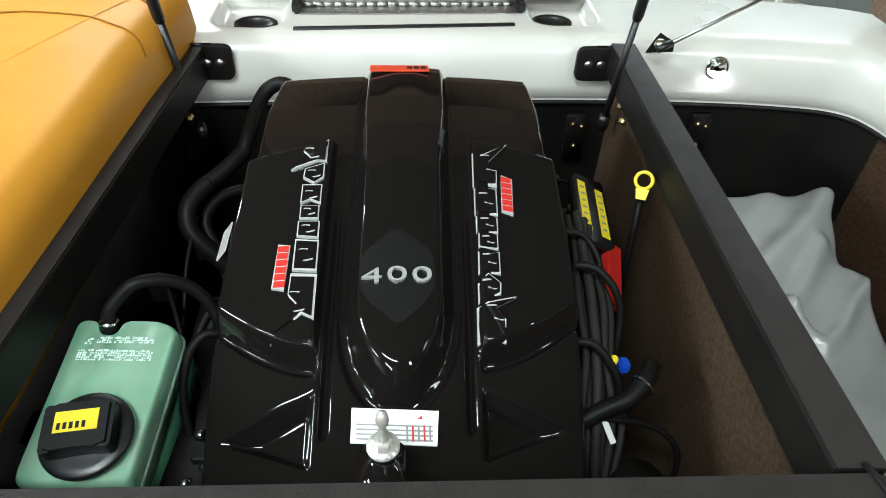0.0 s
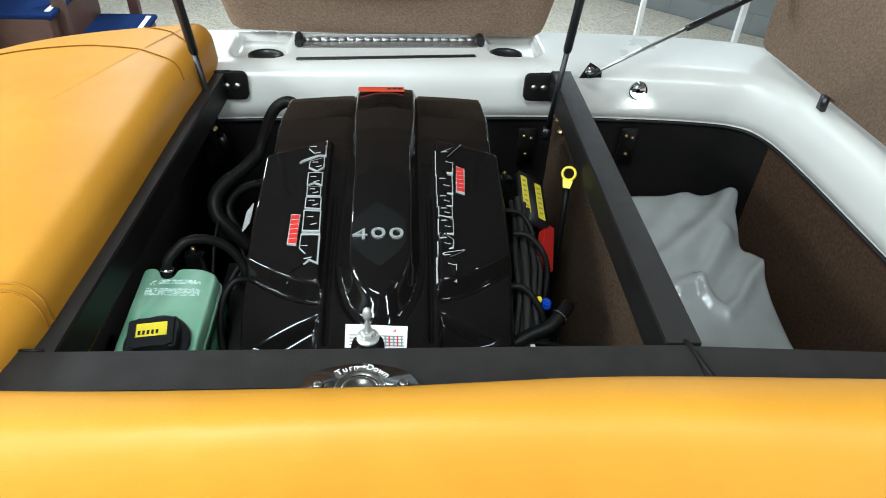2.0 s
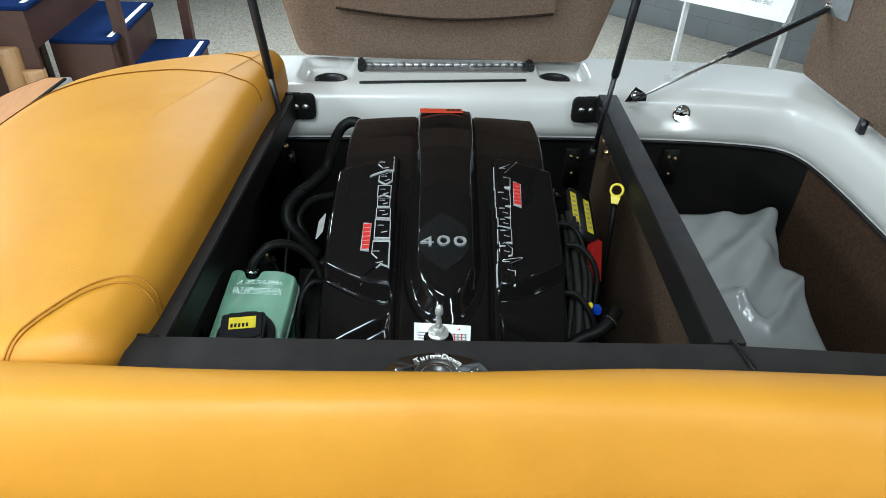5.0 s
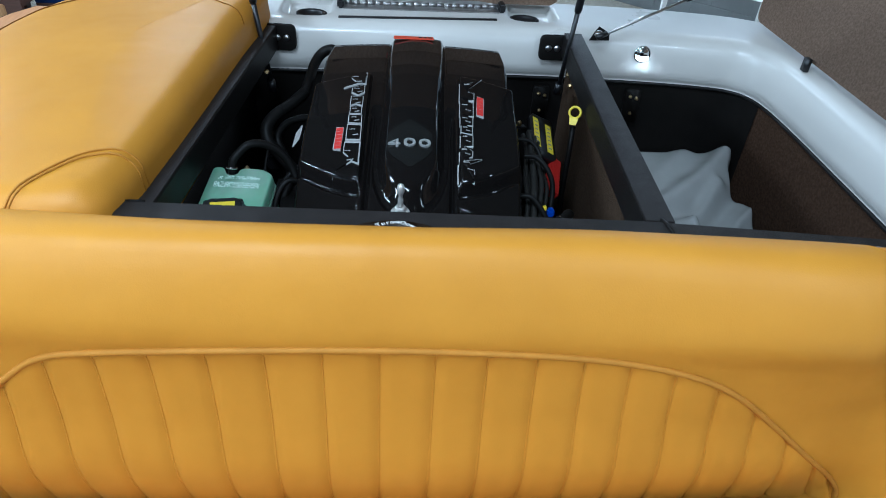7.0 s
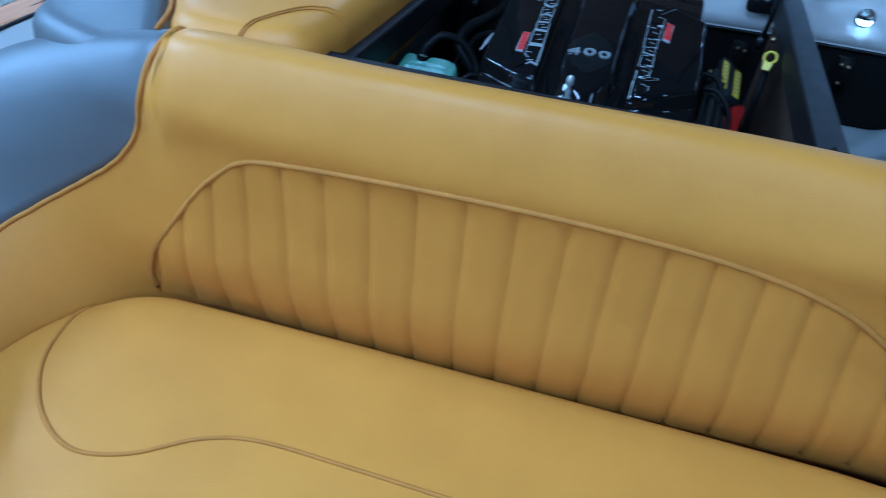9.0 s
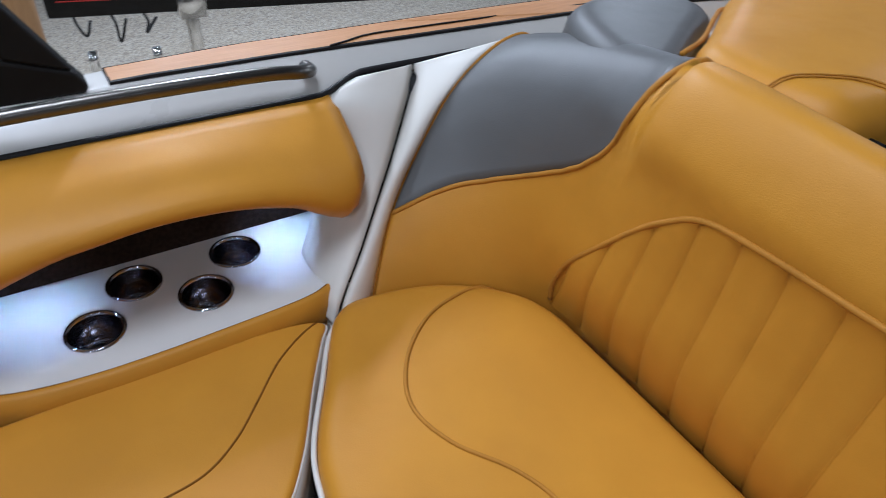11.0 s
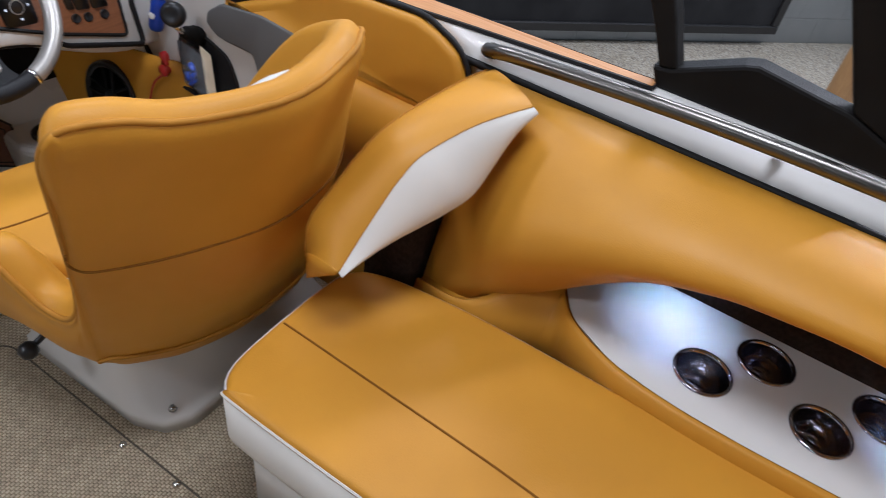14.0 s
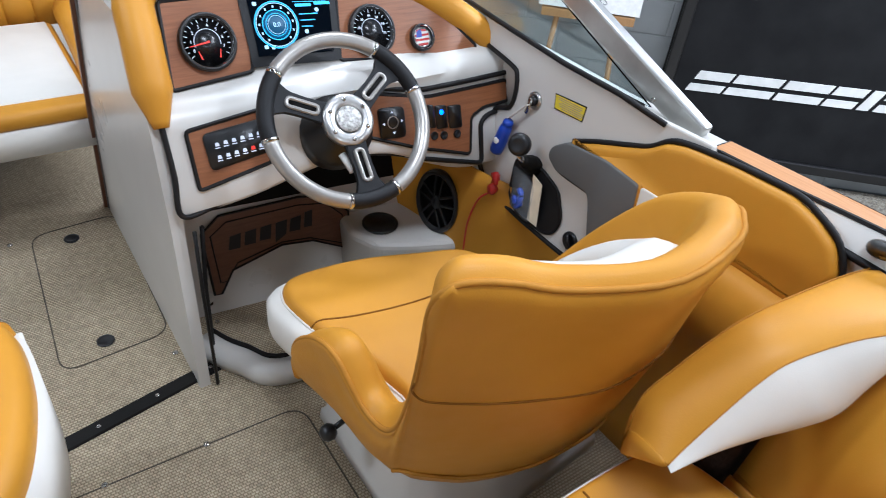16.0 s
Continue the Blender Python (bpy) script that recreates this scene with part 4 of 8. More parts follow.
part("backing", sheet(fan([(x - 0.03, y + 0.03, z - 0.03) for x, y, z in left_edge], [(x - 0.03, y + 0.03, z - 0.03) for x, y, z in right_edge], 0.0), 0.006), BLACK_TRIM, corner, auto=0)

part("base", box(-0.98, -0.645, -0.40, -0.10, 0.0, 0.345), WHITE_VINYL, corner, smooth=False)

# ---- end backrest of the lounge ----
endpad = thing("wedge_bolster", "tan and white vinyl wedge bolster at the lounge end", "bolster")
fore = [(-0.900, -1.322, 0.700), (-0.839, -1.334, 0.700), (-0.740, -1.348, 0.694), (-0.660, -1.360, 0.682), (-0.612, -1.369, 0.660), (-0.555, -1.381, 0.612), (-0.505, -1.389, 0.566), (-0.487, -1.380, 0.516)]
seamline = [(-0.816, -1.199, 0.715), (-0.770, -1.222, 0.711), (-0.709, -1.250, 0.702), (-0.627, -1.278, 0.681), (-0.584, -1.288, 0.653), (-0.544, -1.294, 0.615), (-0.499, -1.300, 0.568), (-0.468, -1.301, 0.541)]
low = [(-0.826, -1.199, 0.700), (-0.785, -1.206, 0.672), (-0.735, -1.210, 0.632), (-0.688, -1.214, 0.602), (-0.645, -1.232, 0.582), (-0.590, -1.258, 0.564), (-0.535, -1.281, 0.552), (-0.470, -1.304, 0.538)]
F, S, L = smooth_line(fore, 5), smooth_line(seamline, 5), smooth_line(low, 5)
rows = []
for a, b in zip(F, S):
    row = []
    for j in range(11):
        f = j / 10
        p = a.lerp(b, f)
        row.append(p + Vector((0.004, -0.002, 0.012)) * math.sin(math.pi * f) ** 0.6)
    rows.append(row)
bm = sheet(rows)
part("top", bm, VINYL, endpad, auto=0)
part("face", sheet([[b.lerp(c, j / 8) + Vector((0.006, 0.012, 0)) * math.sin(math.pi * j / 8) ** 0.7 for j in range(9)] for b, c in zip(S, L)]), WHITE_VINYL, endpad, "white vinyl face", auto=0)
part("underside", sheet([[c.lerp(a + Vector((0, 0, -0.05)), j / 4) for j in range(5)] for a, c in zip(F, L)]), VINYL, endpad, auto=0)
part("back", sheet([[a + Vector((0, -0.004 * math.sin(math.pi * j / 4), -0.05 * j / 4)) for j in range(5)] for a in F]), VINYL, endpad, auto=0)
end_ring = [F[-1].lerp(S[-1], j / 10) + Vector((0.004, -0.002, 0.012)) * math.sin(math.pi * j / 10) ** 0.6 for j in range(11)] + [L[-1].lerp(F[-1] + Vector((0, 0, -0.05)), j / 4) for j in range(5)]
mid_end = sum(end_ring, Vector()) / len(end_ring)
part("nose", loft([[mid_end + (q - mid_end) * k + Vector((0.75, 0.1, -0.65)) * h for q in end_ring] for k, h in ((1.0, 0.0), (0.97, 0.003), (0.90, 0.006), (0.75, 0.009), (0.5, 0.011), (0.2, 0.012))]), VINYL, endpad, auto=0)
part("seam", tube(S, 0.0012, 6), SEAM, endpad)
part("back_seam", tube([a + Vector((0, -0.001, 0.001)) for a in F], 0.0011, 6), SEAM, endpad)
part("plinth", box(-0.88, -0.672, -1.40, -1.305, 0.0, 0.53), NICHE, endpad, "dark brown support under the pad")

# ---- black frame round the engine bay ----
frame_thing = thing("hatch_frame", "black powder-coated metal frame round the engine bay", "frame")


def beam(name, a, b, w0, w1, depth, mat=FRAME):
    """A flat-topped beam from a to b, reaching w0 and w1 to its two sides."""
    a, b = Vector(a), Vector(b)
    d = (b - a).normalized()
    side = Vector((d.y, -d.x, 0)).normalized()
    rings = []
    for p in (a, b):
        rings.append([p + side * w0, p + side * w1, p + side * w1 + Vector((0, 0, -depth)), p + side * w0 + Vector((0, 0, -depth))])
    body = bevelled(part(name, loft(rings), mat, frame_thing, smooth=False), 0.003)
    # Thin top skin painted lighter than the beam, in place of overhead light.
    film = [[p + side * (w0 + 0.002) + Vector((0, 0, 0.0002)), p + side * (w1 - 0.002) + Vector((0, 0, 0.0002)), p + side * (w1 - 0.002) + Vector((0, 0, 0.0016)), p + side * (w0 + 0.002) + Vector((0, 0, 0.0016))] for p in (a, b)]
    part("grip_film", loft(film), LIT_GRIT, body, "dark gritty top film, made lighter for overhead light", smooth=False)
    return body


beam("cross_beam", (-0.17, 0.1515, 0.872), (0.655, 0.1335, 0.868), -0.030, 0.034, 0.05)
beam("cross_beam_end", (0.657, 0.1335, 0.868), (1.20, 0.098, 0.857), -0.028, 0.034, 0.05)
beam("side_beam", (0.6515, 0.168, 0.8655), (0.700, 1.080, 0.838), -0.0245, 0.0245, 0.060)
beam("side_rail", (-0.150, 0.185, 0.856), (-0.098, 1.07, 0.83), -0.018, 0.018, 0.060)
part("beam_flange", loft([[Vector((x, y, z)), Vector((x + 0.004, y, z)), Vector((x + 0.004, y, z - 0.09)), Vector((x, y, z - 0.09))] for x, y, z in ((0.680, 0.17, 0.80), (0.727, 1.07, 0.775))]), HATCH_CARPET, frame_thing, "pale carpet edge along the beam", smooth=False)
part("weld_bead", tube([(0.654, 0.172, 0.8665), (0.656, 0.15, 0.8715), (0.659, 0.125, 0.8715), (0.668, 0.098, 0.866)], 0.0035, 6), FRAME, frame_thing)
part("weld_bead", tube([(-0.168, 0.187, 0.857), (-0.165, 0.182, 0.8735), (-0.135, 0.181, 0.8735)], 0.002, 6), FRAME, frame_thing)
for f in (0.80, 0.87, 0.93):
    part("bolt_hole", lathe([(0.0028, 0.0006), (0, 0.0006)], Matrix.Translation(Vector((0.653, 0.168, 0.8658)).lerp(Vector((0.7015, 1.080, 0.8383)), f)), 8), DARK, frame_thing)


def bracket(x, z):
    ob = thing("mount_bracket", "black rounded mounting plate with two bolts", "bracket", group="frame brackets")
    m = facing((x, 1.083, z), (0, -1, 0))
    bevelled(part("plate", prism(rounded([(-0.036, -0.034), (0.036, -0.034), (0.036, 0.034), (-0.036, 0.034)], 0.017), m, 0.012), FRAME, ob), 0.002)
    for u in (-0.012, 0.012):
        part("bolt", lathe([(0.0, 0.0165), (0.005, 0.016), (0.0082, 0.0135), (0.009, 0.012), (0, 0.012)], m @ Matrix.Translation((u, 0, 0)), 14), BRUSHED, ob)
    part("plate_lug", prism([(0.0, -0.034), (0.06, -0.034), (0.06, 0.034), (0.0, 0.034)] if x > 0.3 else [(-0.05, -0.034), (0.0, -0.034), (0.0, 0.034), (-0.05, 0.034)], m, 0.009), FRAME, ob, smooth=False)
    return ob


bracket(-0.068, 0.800)
bracket(0.650, 0.800)

# ---- engine ----
engine = thing("engine", "gloss black engine cover with silver lettering and raised centre hump", "boat engine")


def step_pts(pts, y):
    for (a, wa), (b, wb) in zip(pts, pts[1:]):
        if y <= b:
            return wa + (wb - wa) * max(0.0, y - a) / (b - a)
    return pts[-1][1]


def centre_x(y):
    return 0.2482 + 0.038 * y


def half_width(y):
    return step_pts(((0.17, 0.204), (0.28, 0.212), (0.36, 0.217), (0.425, 0.220), (0.55, 0.2205), (0.65, 0.217), (0.668, 0.213), (0.68, 0.2075), (0.80, 0.211), (0.905, 0.2075)), y)


def base_z(y):
    return step_pts(((0.16, 0.70), (0.20, 0.722), (0.28, 0.755), (0.33, 0.777), (0.345, 0.782), (0.40, 0.806), (0.55, 0.845), (0.66, 0.869), (0.70, 0.874), (0.78, 0.873), (0.88, 0.863), (0.905, 0.858)), y)


def bump01(d, w):
    """1 inside, easing to 0 over the last w before d reaches 0."""
    return ease(d / w)


def hump_inside(xr, y):
    """Distance inside the outline of the centre hump with its round nose."""
    hw = 0.0640 + 0.0025 * ease((y - 0.60) / 0.25)
    if y > 0.43:
        return hw - xr
    return (1 - math.hypot(xr / hw, (0.43 - y) / 0.112)) * hw


def cover_point(f, y):
    """The cover's skin: f from -1 to 1 across it."""
    cx, w = centre_x(y), half_width(y)
    x = cx + f * w
    xr, u = abs(f * w), abs(f)
    z = base_z(y) - (0.028 - 0.017 * ease((y - 0.58) / 0.18)) * (xr / 0.21) ** 2
    # centre hump, steep at the back, with a rounded nose in a moat
    d = hump_inside(xr, y)
    z += (0.022 - 0.005 * ease((y - 0.45) / 0.35)) * bump01(d, 0.020 - 0.007 * ease((y - 0.6) / 0.2)) - 0.004 * ease((xr - 0.01) / 0.05) * (d > 0)
    fore = 1 - ease((y - 0.52) / 0.07)
    z -= 0.008 * math.exp(-((d + 0.004) / 0.005) ** 2) * fore
    # narrow channels beside it, running down the fore face
    if y > 0.285:
        z -= 0.010 * math.exp(-((xr - 0.0790) / 0.0042) ** 2) * fore * ease((y - 0.285) / 0.012)
    # raised side panels with a slanting lower lip
    lip = 0.366 + 0.062 * max(0, (xr - 0.088) / 0.123) ** 1.7
    if 0.088 < xr:
        z += 0.015 * min(bump01(y - lip, 0.013), bump01(0.662 + 0.02 * (0.21 - xr) / 0.12 - y, 0.012), bump01(xr - 0.088, 0.008))
        z -= 0.012 * math.exp(-((y - lip + 0.006) / 0.006) ** 2) * ease((xr - 0.088) / 0.008)
    # three-cornered pockets in the fore flanks
    if y < 0.36 and 0.086 < xr:
        side = (xr - 0.089)
        top = 0.342 - 0.42 * (xr - 0.089) - y
        low = y - (0.258 + 0.36 * (xr - 0.089))
        z -= 0.016 * min(bump01(side, 0.010), bump01(top, 0.022), bump01(low, 0.016))
    if u > 0.94:
        z -= 0.045 * ((u - 0.94) / 0.06) ** 1.8
    return Vector((x, y, z))


ys = sorted(set([0.17 + i * (0.905 - 0.17) / 230 for i in range(231)]))
rows = []
for y in ys:
    top = [cover_point(-1 + i / 90, y) for i in range(181)]
    rows.append([Vector((top[0].x + 0.004, y, 0.58)), Vector((top[0].x - 0.001, y, top[0].z - 0.03))] + top + [Vector((top[-1].x + 0.001, y, top[-1].z - 0.03)), Vector((top[-1].x - 0.004, y, 0.58))])
front_row = [Vector((p.x, 0.162, min(p.z, 0.60))) for p in rows[0]]
back_row = [Vector((p.x, 0.914, p.z - 0.008)) for p in rows[-1]]
back_row2 = [Vector((p.x, 0.93, 0.60)) for p in rows[-1]]
cover = part("cover", sheet([front_row] + rows + [back_row, back_row2]), GLOSS, engine, auto=0)
part("block", box(0.13, 0.40, 0.20, 0.90, 0.15, 0.62), DARK, engine, "dark engine block under the cover")
cov = tree_of(cover)


def on_cover(outline, lift, depth, mat, name, label="", bm=None):
    """A flat piece lying on the cover, following its slope."""
    pts = laid(cov, [(x, y, 1.2) for x, y in outline], (0, 0, -1), lift)
    bm = bmesh.new()
    hi = [bm.verts.new(p) for p in pts]
    lo = [bm.verts.new(p - Vector((0, 0, depth))) for p in pts]
    bm.faces.new(hi)
    for i in range(len(pts)):
        j = (i + 1) % len(pts)
        bm.faces.new((lo[i], lo[j], hi[j], hi[i]))
    return part(name, bm, mat, engine, label, smooth=False)


SHIELD = material("smooth_shield_area", (0.009, 0.009, 0.0085), 0.10, spec=0.5, scale=20, fine=200, bump=0.01)
# side badges: a row of angular silver-edged black shapes with a red bar, drawn along v from the badge's head
NUMERAL = material("numeral_silver", (0.42, 0.42, 0.41), 0.28, 0.4, scale=60, fine=500, bump=0.1)
BADGE = material("badge_silver", (0.66, 0.66, 0.65), 0.25, 0.5, scale=60, fine=500, bump=0.1)
GLYPHS = [
    [(-0.016, 0.0), (0.016, 0.0), (0.016, 0.020), (0.004, 0.034), (0.030, 0.050), (-0.004, 0.040), (-0.016, 0.042)],
    [(-0.014, 0.046), (0.012, 0.052), (0.013, 0.066), (-0.002, 0.078), (-0.014, 0.070)],
    [(-0.013, 0.082), (0.013, 0.078), (0.013, 0.108), (0.001, 0.104), (-0.013, 0.112)],
    [(-0.012, 0.116), (0.012, 0.112), (0.012, 0.132), (-0.012, 0.136)],
    [(-0.014, 0.140), (0.013, 0.136), (0.013, 0.158), (-0.014, 0.164)],
    [(-0.015, 0.168), (0.014, 0.162), (0.014, 0.205), (-0.015, 0.210)],
    [(-0.016, 0.214), (0.015, 0.209), (0.016, 0.236), (0.004, 0.250), (0.032, 0.286), (-0.002, 0.262), (-0.016, 0.270)]]


def badge_side(x0, y0, dx, dy, lean):
    for g in GLYPHS:
        cx, cy = sum(p[0] for p in g) / len(g), sum(p[1] for p in g) / len(g)
        put = lambda p, k: (x0 + dx * (cx + (p[0] - cx) * k) + lean * dy * (cy + (p[1] - cy) * k), y0 + dy * (cy + (p[1] - cy) * k))
        on_cover([put(p, 1.0) for p in g], 0.0035, 0.005, BADGE, "badge_shape", "bright silver angular badge shape")
        on_cover([put(p, 0.87) for p in g], 0.0042, 0.002, GLOSS, "badge_fill")
        w, tall = max(p[0] for p in g[:4]) - min(p[0] for p in g), max(p[1] for p in g) - min(p[1] for p in g)
        for f, s in ((0.22, 1), (-0.2, -1)):
            u, v = cx - s * w * 0.12, cy + f * tall * 0.7
            on_cover([put(q, 1.0) for q in ((u - w * 0.20, v - 0.0006), (u + w * 0.20, v + 0.0010 * s), (u + w * 0.10, v + 0.0020 * s), (u - w * 0.18, v + 0.0010))][::s], 0.0048, 0.001, BADGE, "badge_stroke")
    r = [(0.019, 0.170), (0.034, 0.166), (0.036, 0.225), (0.021, 0.230)]
    put = lambda p: (x0 + dx * p[0] + lean * dy * p[1], y0 + dy * p[1])
    on_cover([put(p) for p in r], 0.003, 0.004, BADGE, "badge_bar")
    for k in range(6):
        v = 0.171 + k * 0.0095
        on_cover([put(p) for p in ((0.0205, v), (0.0335, v - 0.001), (0.0338, v + 0.0065), (0.0208, v + 0.0075))], 0.004, 0.002, RED, "badge_bar_red", "red enamel letter bar")


badge_side(0.158, 0.672, -1.0, -1.0, 0.02)
badge_side(0.366, 0.378, 1.0, 1.0, 0.055)
# Thin skin on the cover, lighter and more reflective, for a smooth reflecting hollow.
shield_rows = []
for i in range(15):
    y = 0.388 + 0.122 * i / 14
    w = between(y, ((0.388, 0.004), (0.41, 0.030), (0.435, 0.044), (0.478, 0.042), (0.51, 0.003)))
    shield_rows.append(laid(cov, [(0.262 + w * (k / 6 - 1), y, 1.2) for k in range(13)], (0, 0, -1), 0.0009))
part("shield_plate", sheet(shield_rows), SHIELD, engine, "smooth shield-shaped area behind the numerals, drawn as a lighter skin", auto=0)
for i, ch in enumerate("400"):
    c = laid(cov, [(0.233 + i * 0.0285, 0.4445, 1.2)], (0, 0, -1), 0.0024)[0]
    text_part("numeral", ch, facing(c, (0, -0.22, 1), (0, 1, 0)) @ Matrix.Diagonal((1.5, 0.86, 1, 1)), 0.034, NUMERAL, engine, 0.0022, label="chrome model numeral")
crown_a, crown_b = laid(cov, [(0.272, 0.872, 1.2), (0.272, 0.900, 1.2)], (0, 0, -1), 0.0)
CRM = facing(tuple(crown_a.lerp(crown_b, 0.5) + Vector((0, 0, 0.001))), tuple((crown_b - crown_a).cross(Vector((-1, 0, 0)))), (0, 1, 0))
part("warning_label", prism([(-0.047, -0.013), (0.047, -0.013), (0.046, 0.013), (-0.046, 0.013)], CRM, 0.0025), RED_LABEL, engine, "red warning label with printed bars", smooth=False)
for k in range(3):
    part("label_bar", prism([(0.012 + k * 0.011, -0.006), (0.020 + k * 0.011, -0.006), (0.020 + k * 0.011, 0.006), (0.012 + k * 0.011, 0.006)], CRM @ Matrix.Translation((0, 0, 0.0025)), 0.0006), BLACK_PLASTIC, engine, smooth=False)
# white data label on the fore slope
LBL = [(0.211, 0.316), (0.303, 0.310), (0.300, 0.277), (0.210, 0.283)]
on_cover(LBL, 0.0020, 0.0015, PAPER, "data_label", "white printed data label")
on_cover([(0.258, 0.310), (0.285, 0.308), (0.285, 0.3025), (0.258, 0.3045)], 0.0026, 0.0006, RED, "label_bar")
for k in range(4):
    on_cover([(0.216, 0.3005 - k * 0.0045), (0.296, 0.2955 - k * 0.0045), (0.296, 0.2943 - k * 0.0045), (0.216, 0.2993 - k * 0.0045)], 0.0026, 0.0006, GREY_INK, "label_bar")
for k in range(5):
    on_cover([(0.268 + k * 0.006, 0.296), (0.270 + k * 0.006, 0.296), (0.270 + k * 0.006, 0.281), (0.268 + k * 0.006, 0.281)], 0.0026, 0.0006, RED if k % 2 else GREY_INK, "label_bar")


def hose(name, pts, r, parent=engine, mat=RUBBER, ribs=0, label=""):
    line = smooth_line(pts, 8)
    rad = [r * (1.0 + (0.09 if ribs and i % 2 else 0.0)) for i in range(len(line))] if ribs else r
    if ribs:
        line = smooth_line(pts, ribs)
        rad = [r * (1.08 if i % 2 else 0.94) for i in range(len(line))]
    return part(name, tube(line, rad, 10), mat, parent, label, auto=0)


# starboard side: coolant hoses, plugs and dark castings
hose("hose", [(0.10, 0.93, 0.81), (0.075, 0.955, 0.818), (0.048, 0.955, 0.808), (0.031, 0.925, 0.79), (0.022, 0.866, 0.77), (0.014, 0.838, 0.752)], 0.0125)
hose("corrugated_hose", [(0.016, 0.842, 0.754), (0.0, 0.822, 0.746), (-0.015, 0.806, 0.738), (-0.036, 0.786, 0.73)], 0.0135, ribs=14, label="ribbed black hose")
hose("hose", [(-0.034, 0.788, 0.731), (-0.052, 0.768, 0.722), (-0.063, 0.744, 0.708), (-0.058, 0.722, 0.685), (-0.035, 0.71, 0.66), (0.0, 0.70, 0.62)], 0.0145)
hose("hose", [(0.03, 0.82, 0.70), (-0.012, 0.80, 0.70), (-0.034, 0.778, 0.692), (-0.042, 0.75, 0.675), (-0.02, 0.72, 0.64)], 0.009)
hose("hose", [(0.05, 0.60, 0.70), (0.01, 0.56, 0.67), (0.0, 0.50, 0.63), (0.03, 0.44, 0.58)], 0.010)
hose("cable", [(0.05, 0.53, 0.74), (0.015, 0.50, 0.72), (0.0, 0.45, 0.68), (0.02, 0.38, 0.62)], 0.006)
hose("cable", [(0.052, 0.445, 0.75), (0.030, 0.438, 0.755), (0.012, 0.42, 0.735), (0.005, 0.39, 0.69), (0.02, 0.34, 0.62)], 0.0055)
hose("cable", [(-0.05, 0.74, 0.70), (-0.058, 0.67, 0.66), (-0.06, 0.60, 0.60)], 0.0035)
part("casting", box(-0.02, 0.07, 0.26, 0.60, 0.45, 0.66), DARK, engine)
for p in ((0.040, 0.325, 0.655), (0.022, 0.305, 0.655), (0.030, 0.36, 0.668)):
    part("bolt", lathe([(0, 0.012), (0.006, 0.011), (0.007, 0.0), (0, 0)], facing(p, (-0.4, -0.6, 0.7)), 8), STEEL, engine)
for p in ((0.035, 0.335, 0.66), (0.03, 0.29, 0.64)):
    part("side_plug", bmesh_bevel(box(p[0] - 0.014, p[0] + 0.014, p[1] - 0.010, p[1] + 0.010, p[2] - 0.012, p[2] + 0.012), 0.003), BLACK_PLASTIC, engine)
part("side_tag", prism([(-0.012, -0.03), (0.012, -0.03), (0.012, 0.03), (-0.012, 0.03)], facing((0.03, 0.60, 0.765), (-0.8, 0, 0.6), (0, 1, 0)), 0.002), PAPER, engine, "small pale data tag", smooth=False)
# port side: wire looms, coils with yellow labels, red module, dipstick
for k, (dx, dz, r) in enumerate(((0.0, -0.004, 0.0065), (0.014, -0.016, 0.005), (-0.012, -0.012, 0.005), (0.006, -0.024, 0.006), (0.024, -0.030, 0.0045), (-0.004, -0.034, 0.005))):
    hose("wire_loom", [(0.530 + dx, 0.66, 0.765 + dz), (0.526 + dx * 0.7, 0.60, 0.757 + dz), (0.520 + dx * 1.3, 0.51, 0.745 + dz), (0.512 + dx, 0.43, 0.725 + dz), (0.503 + dx * 1.5, 0.36, 0.69 + dz), (0.500 + dx, 0.31, 0.62 + dz)], r, mat=BRAID, ribs=12, label="braided black wire loom")
hose("cable", [(0.500, 0.535, 0.77), (0.525, 0.525, 0.772), (0.549, 0.507, 0.752), (0.560, 0.49, 0.72), (0.555, 0.46, 0.67)], 0.0055)
hose("cable", [(0.478, 0.425, 0.742), (0.500, 0.418, 0.745), (0.520, 0.404, 0.728), (0.535, 0.388, 0.698), (0.53, 0.37, 0.65)], 0.0055)
hose("cable", [(0.495, 0.60, 0.775), (0.525, 0.595, 0.77), (0.545, 0.57, 0.745), (0.55, 0.53, 0.70)], 0.0045)
hose("cable", [(0.50, 0.355, 0.685), (0.520, 0.352, 0.682), (0.570, 0.349, 0.670), (0.603, 0.336, 0.645), (0.610, 0.324, 0.605), (0.598, 0.315, 0.57)], 0.0042)
hose("fuel_hose", [(0.47, 0.345, 0.68), (0.505, 0.355, 0.695), (0.538, 0.362, 0.708), (0.562, 0.380, 0.718), (0.578, 0.405, 0.715)], 0.0115)
part("hose_clamp", tube(ring_pts(facing((0.557, 0.375, 0.716), (0.75, 0.6, 0.25)), 0.0128, 18), 0.0028, 6, True), STEEL, engine)
part("connector", bmesh_bevel(box(0.533, 0.547, 0.395, 0.412, 0.712, 0.728), 0.003), BLUE, engine, "small blue plug")
part("connector", bmesh_bevel(box(0.524, 0.532, 0.402, 0.412, 0.722, 0.732), 0.002), YELLOW, engine, "small yellow plug")
part("connector", bmesh_bevel(box(0.518, 0.540, 0.352, 0.380, 0.672, 0.690), 0.004), BLACK_PLASTIC, engine)
part("wire_tag", prism([(-0.004, -0.014), (0.004, -0.014), (0.004, 0.014), (-0.004, 0.014)], facing((0.515, 0.34, 0.672), (0.2, -0.5, 0.8)), 0.001), PAPER, engine, "small white wire tag", smooth=False)
CM = facing((0.566, 0.722, 0.708), (0.42, -0.22, 0.88), (0.06, 1, 0.2))
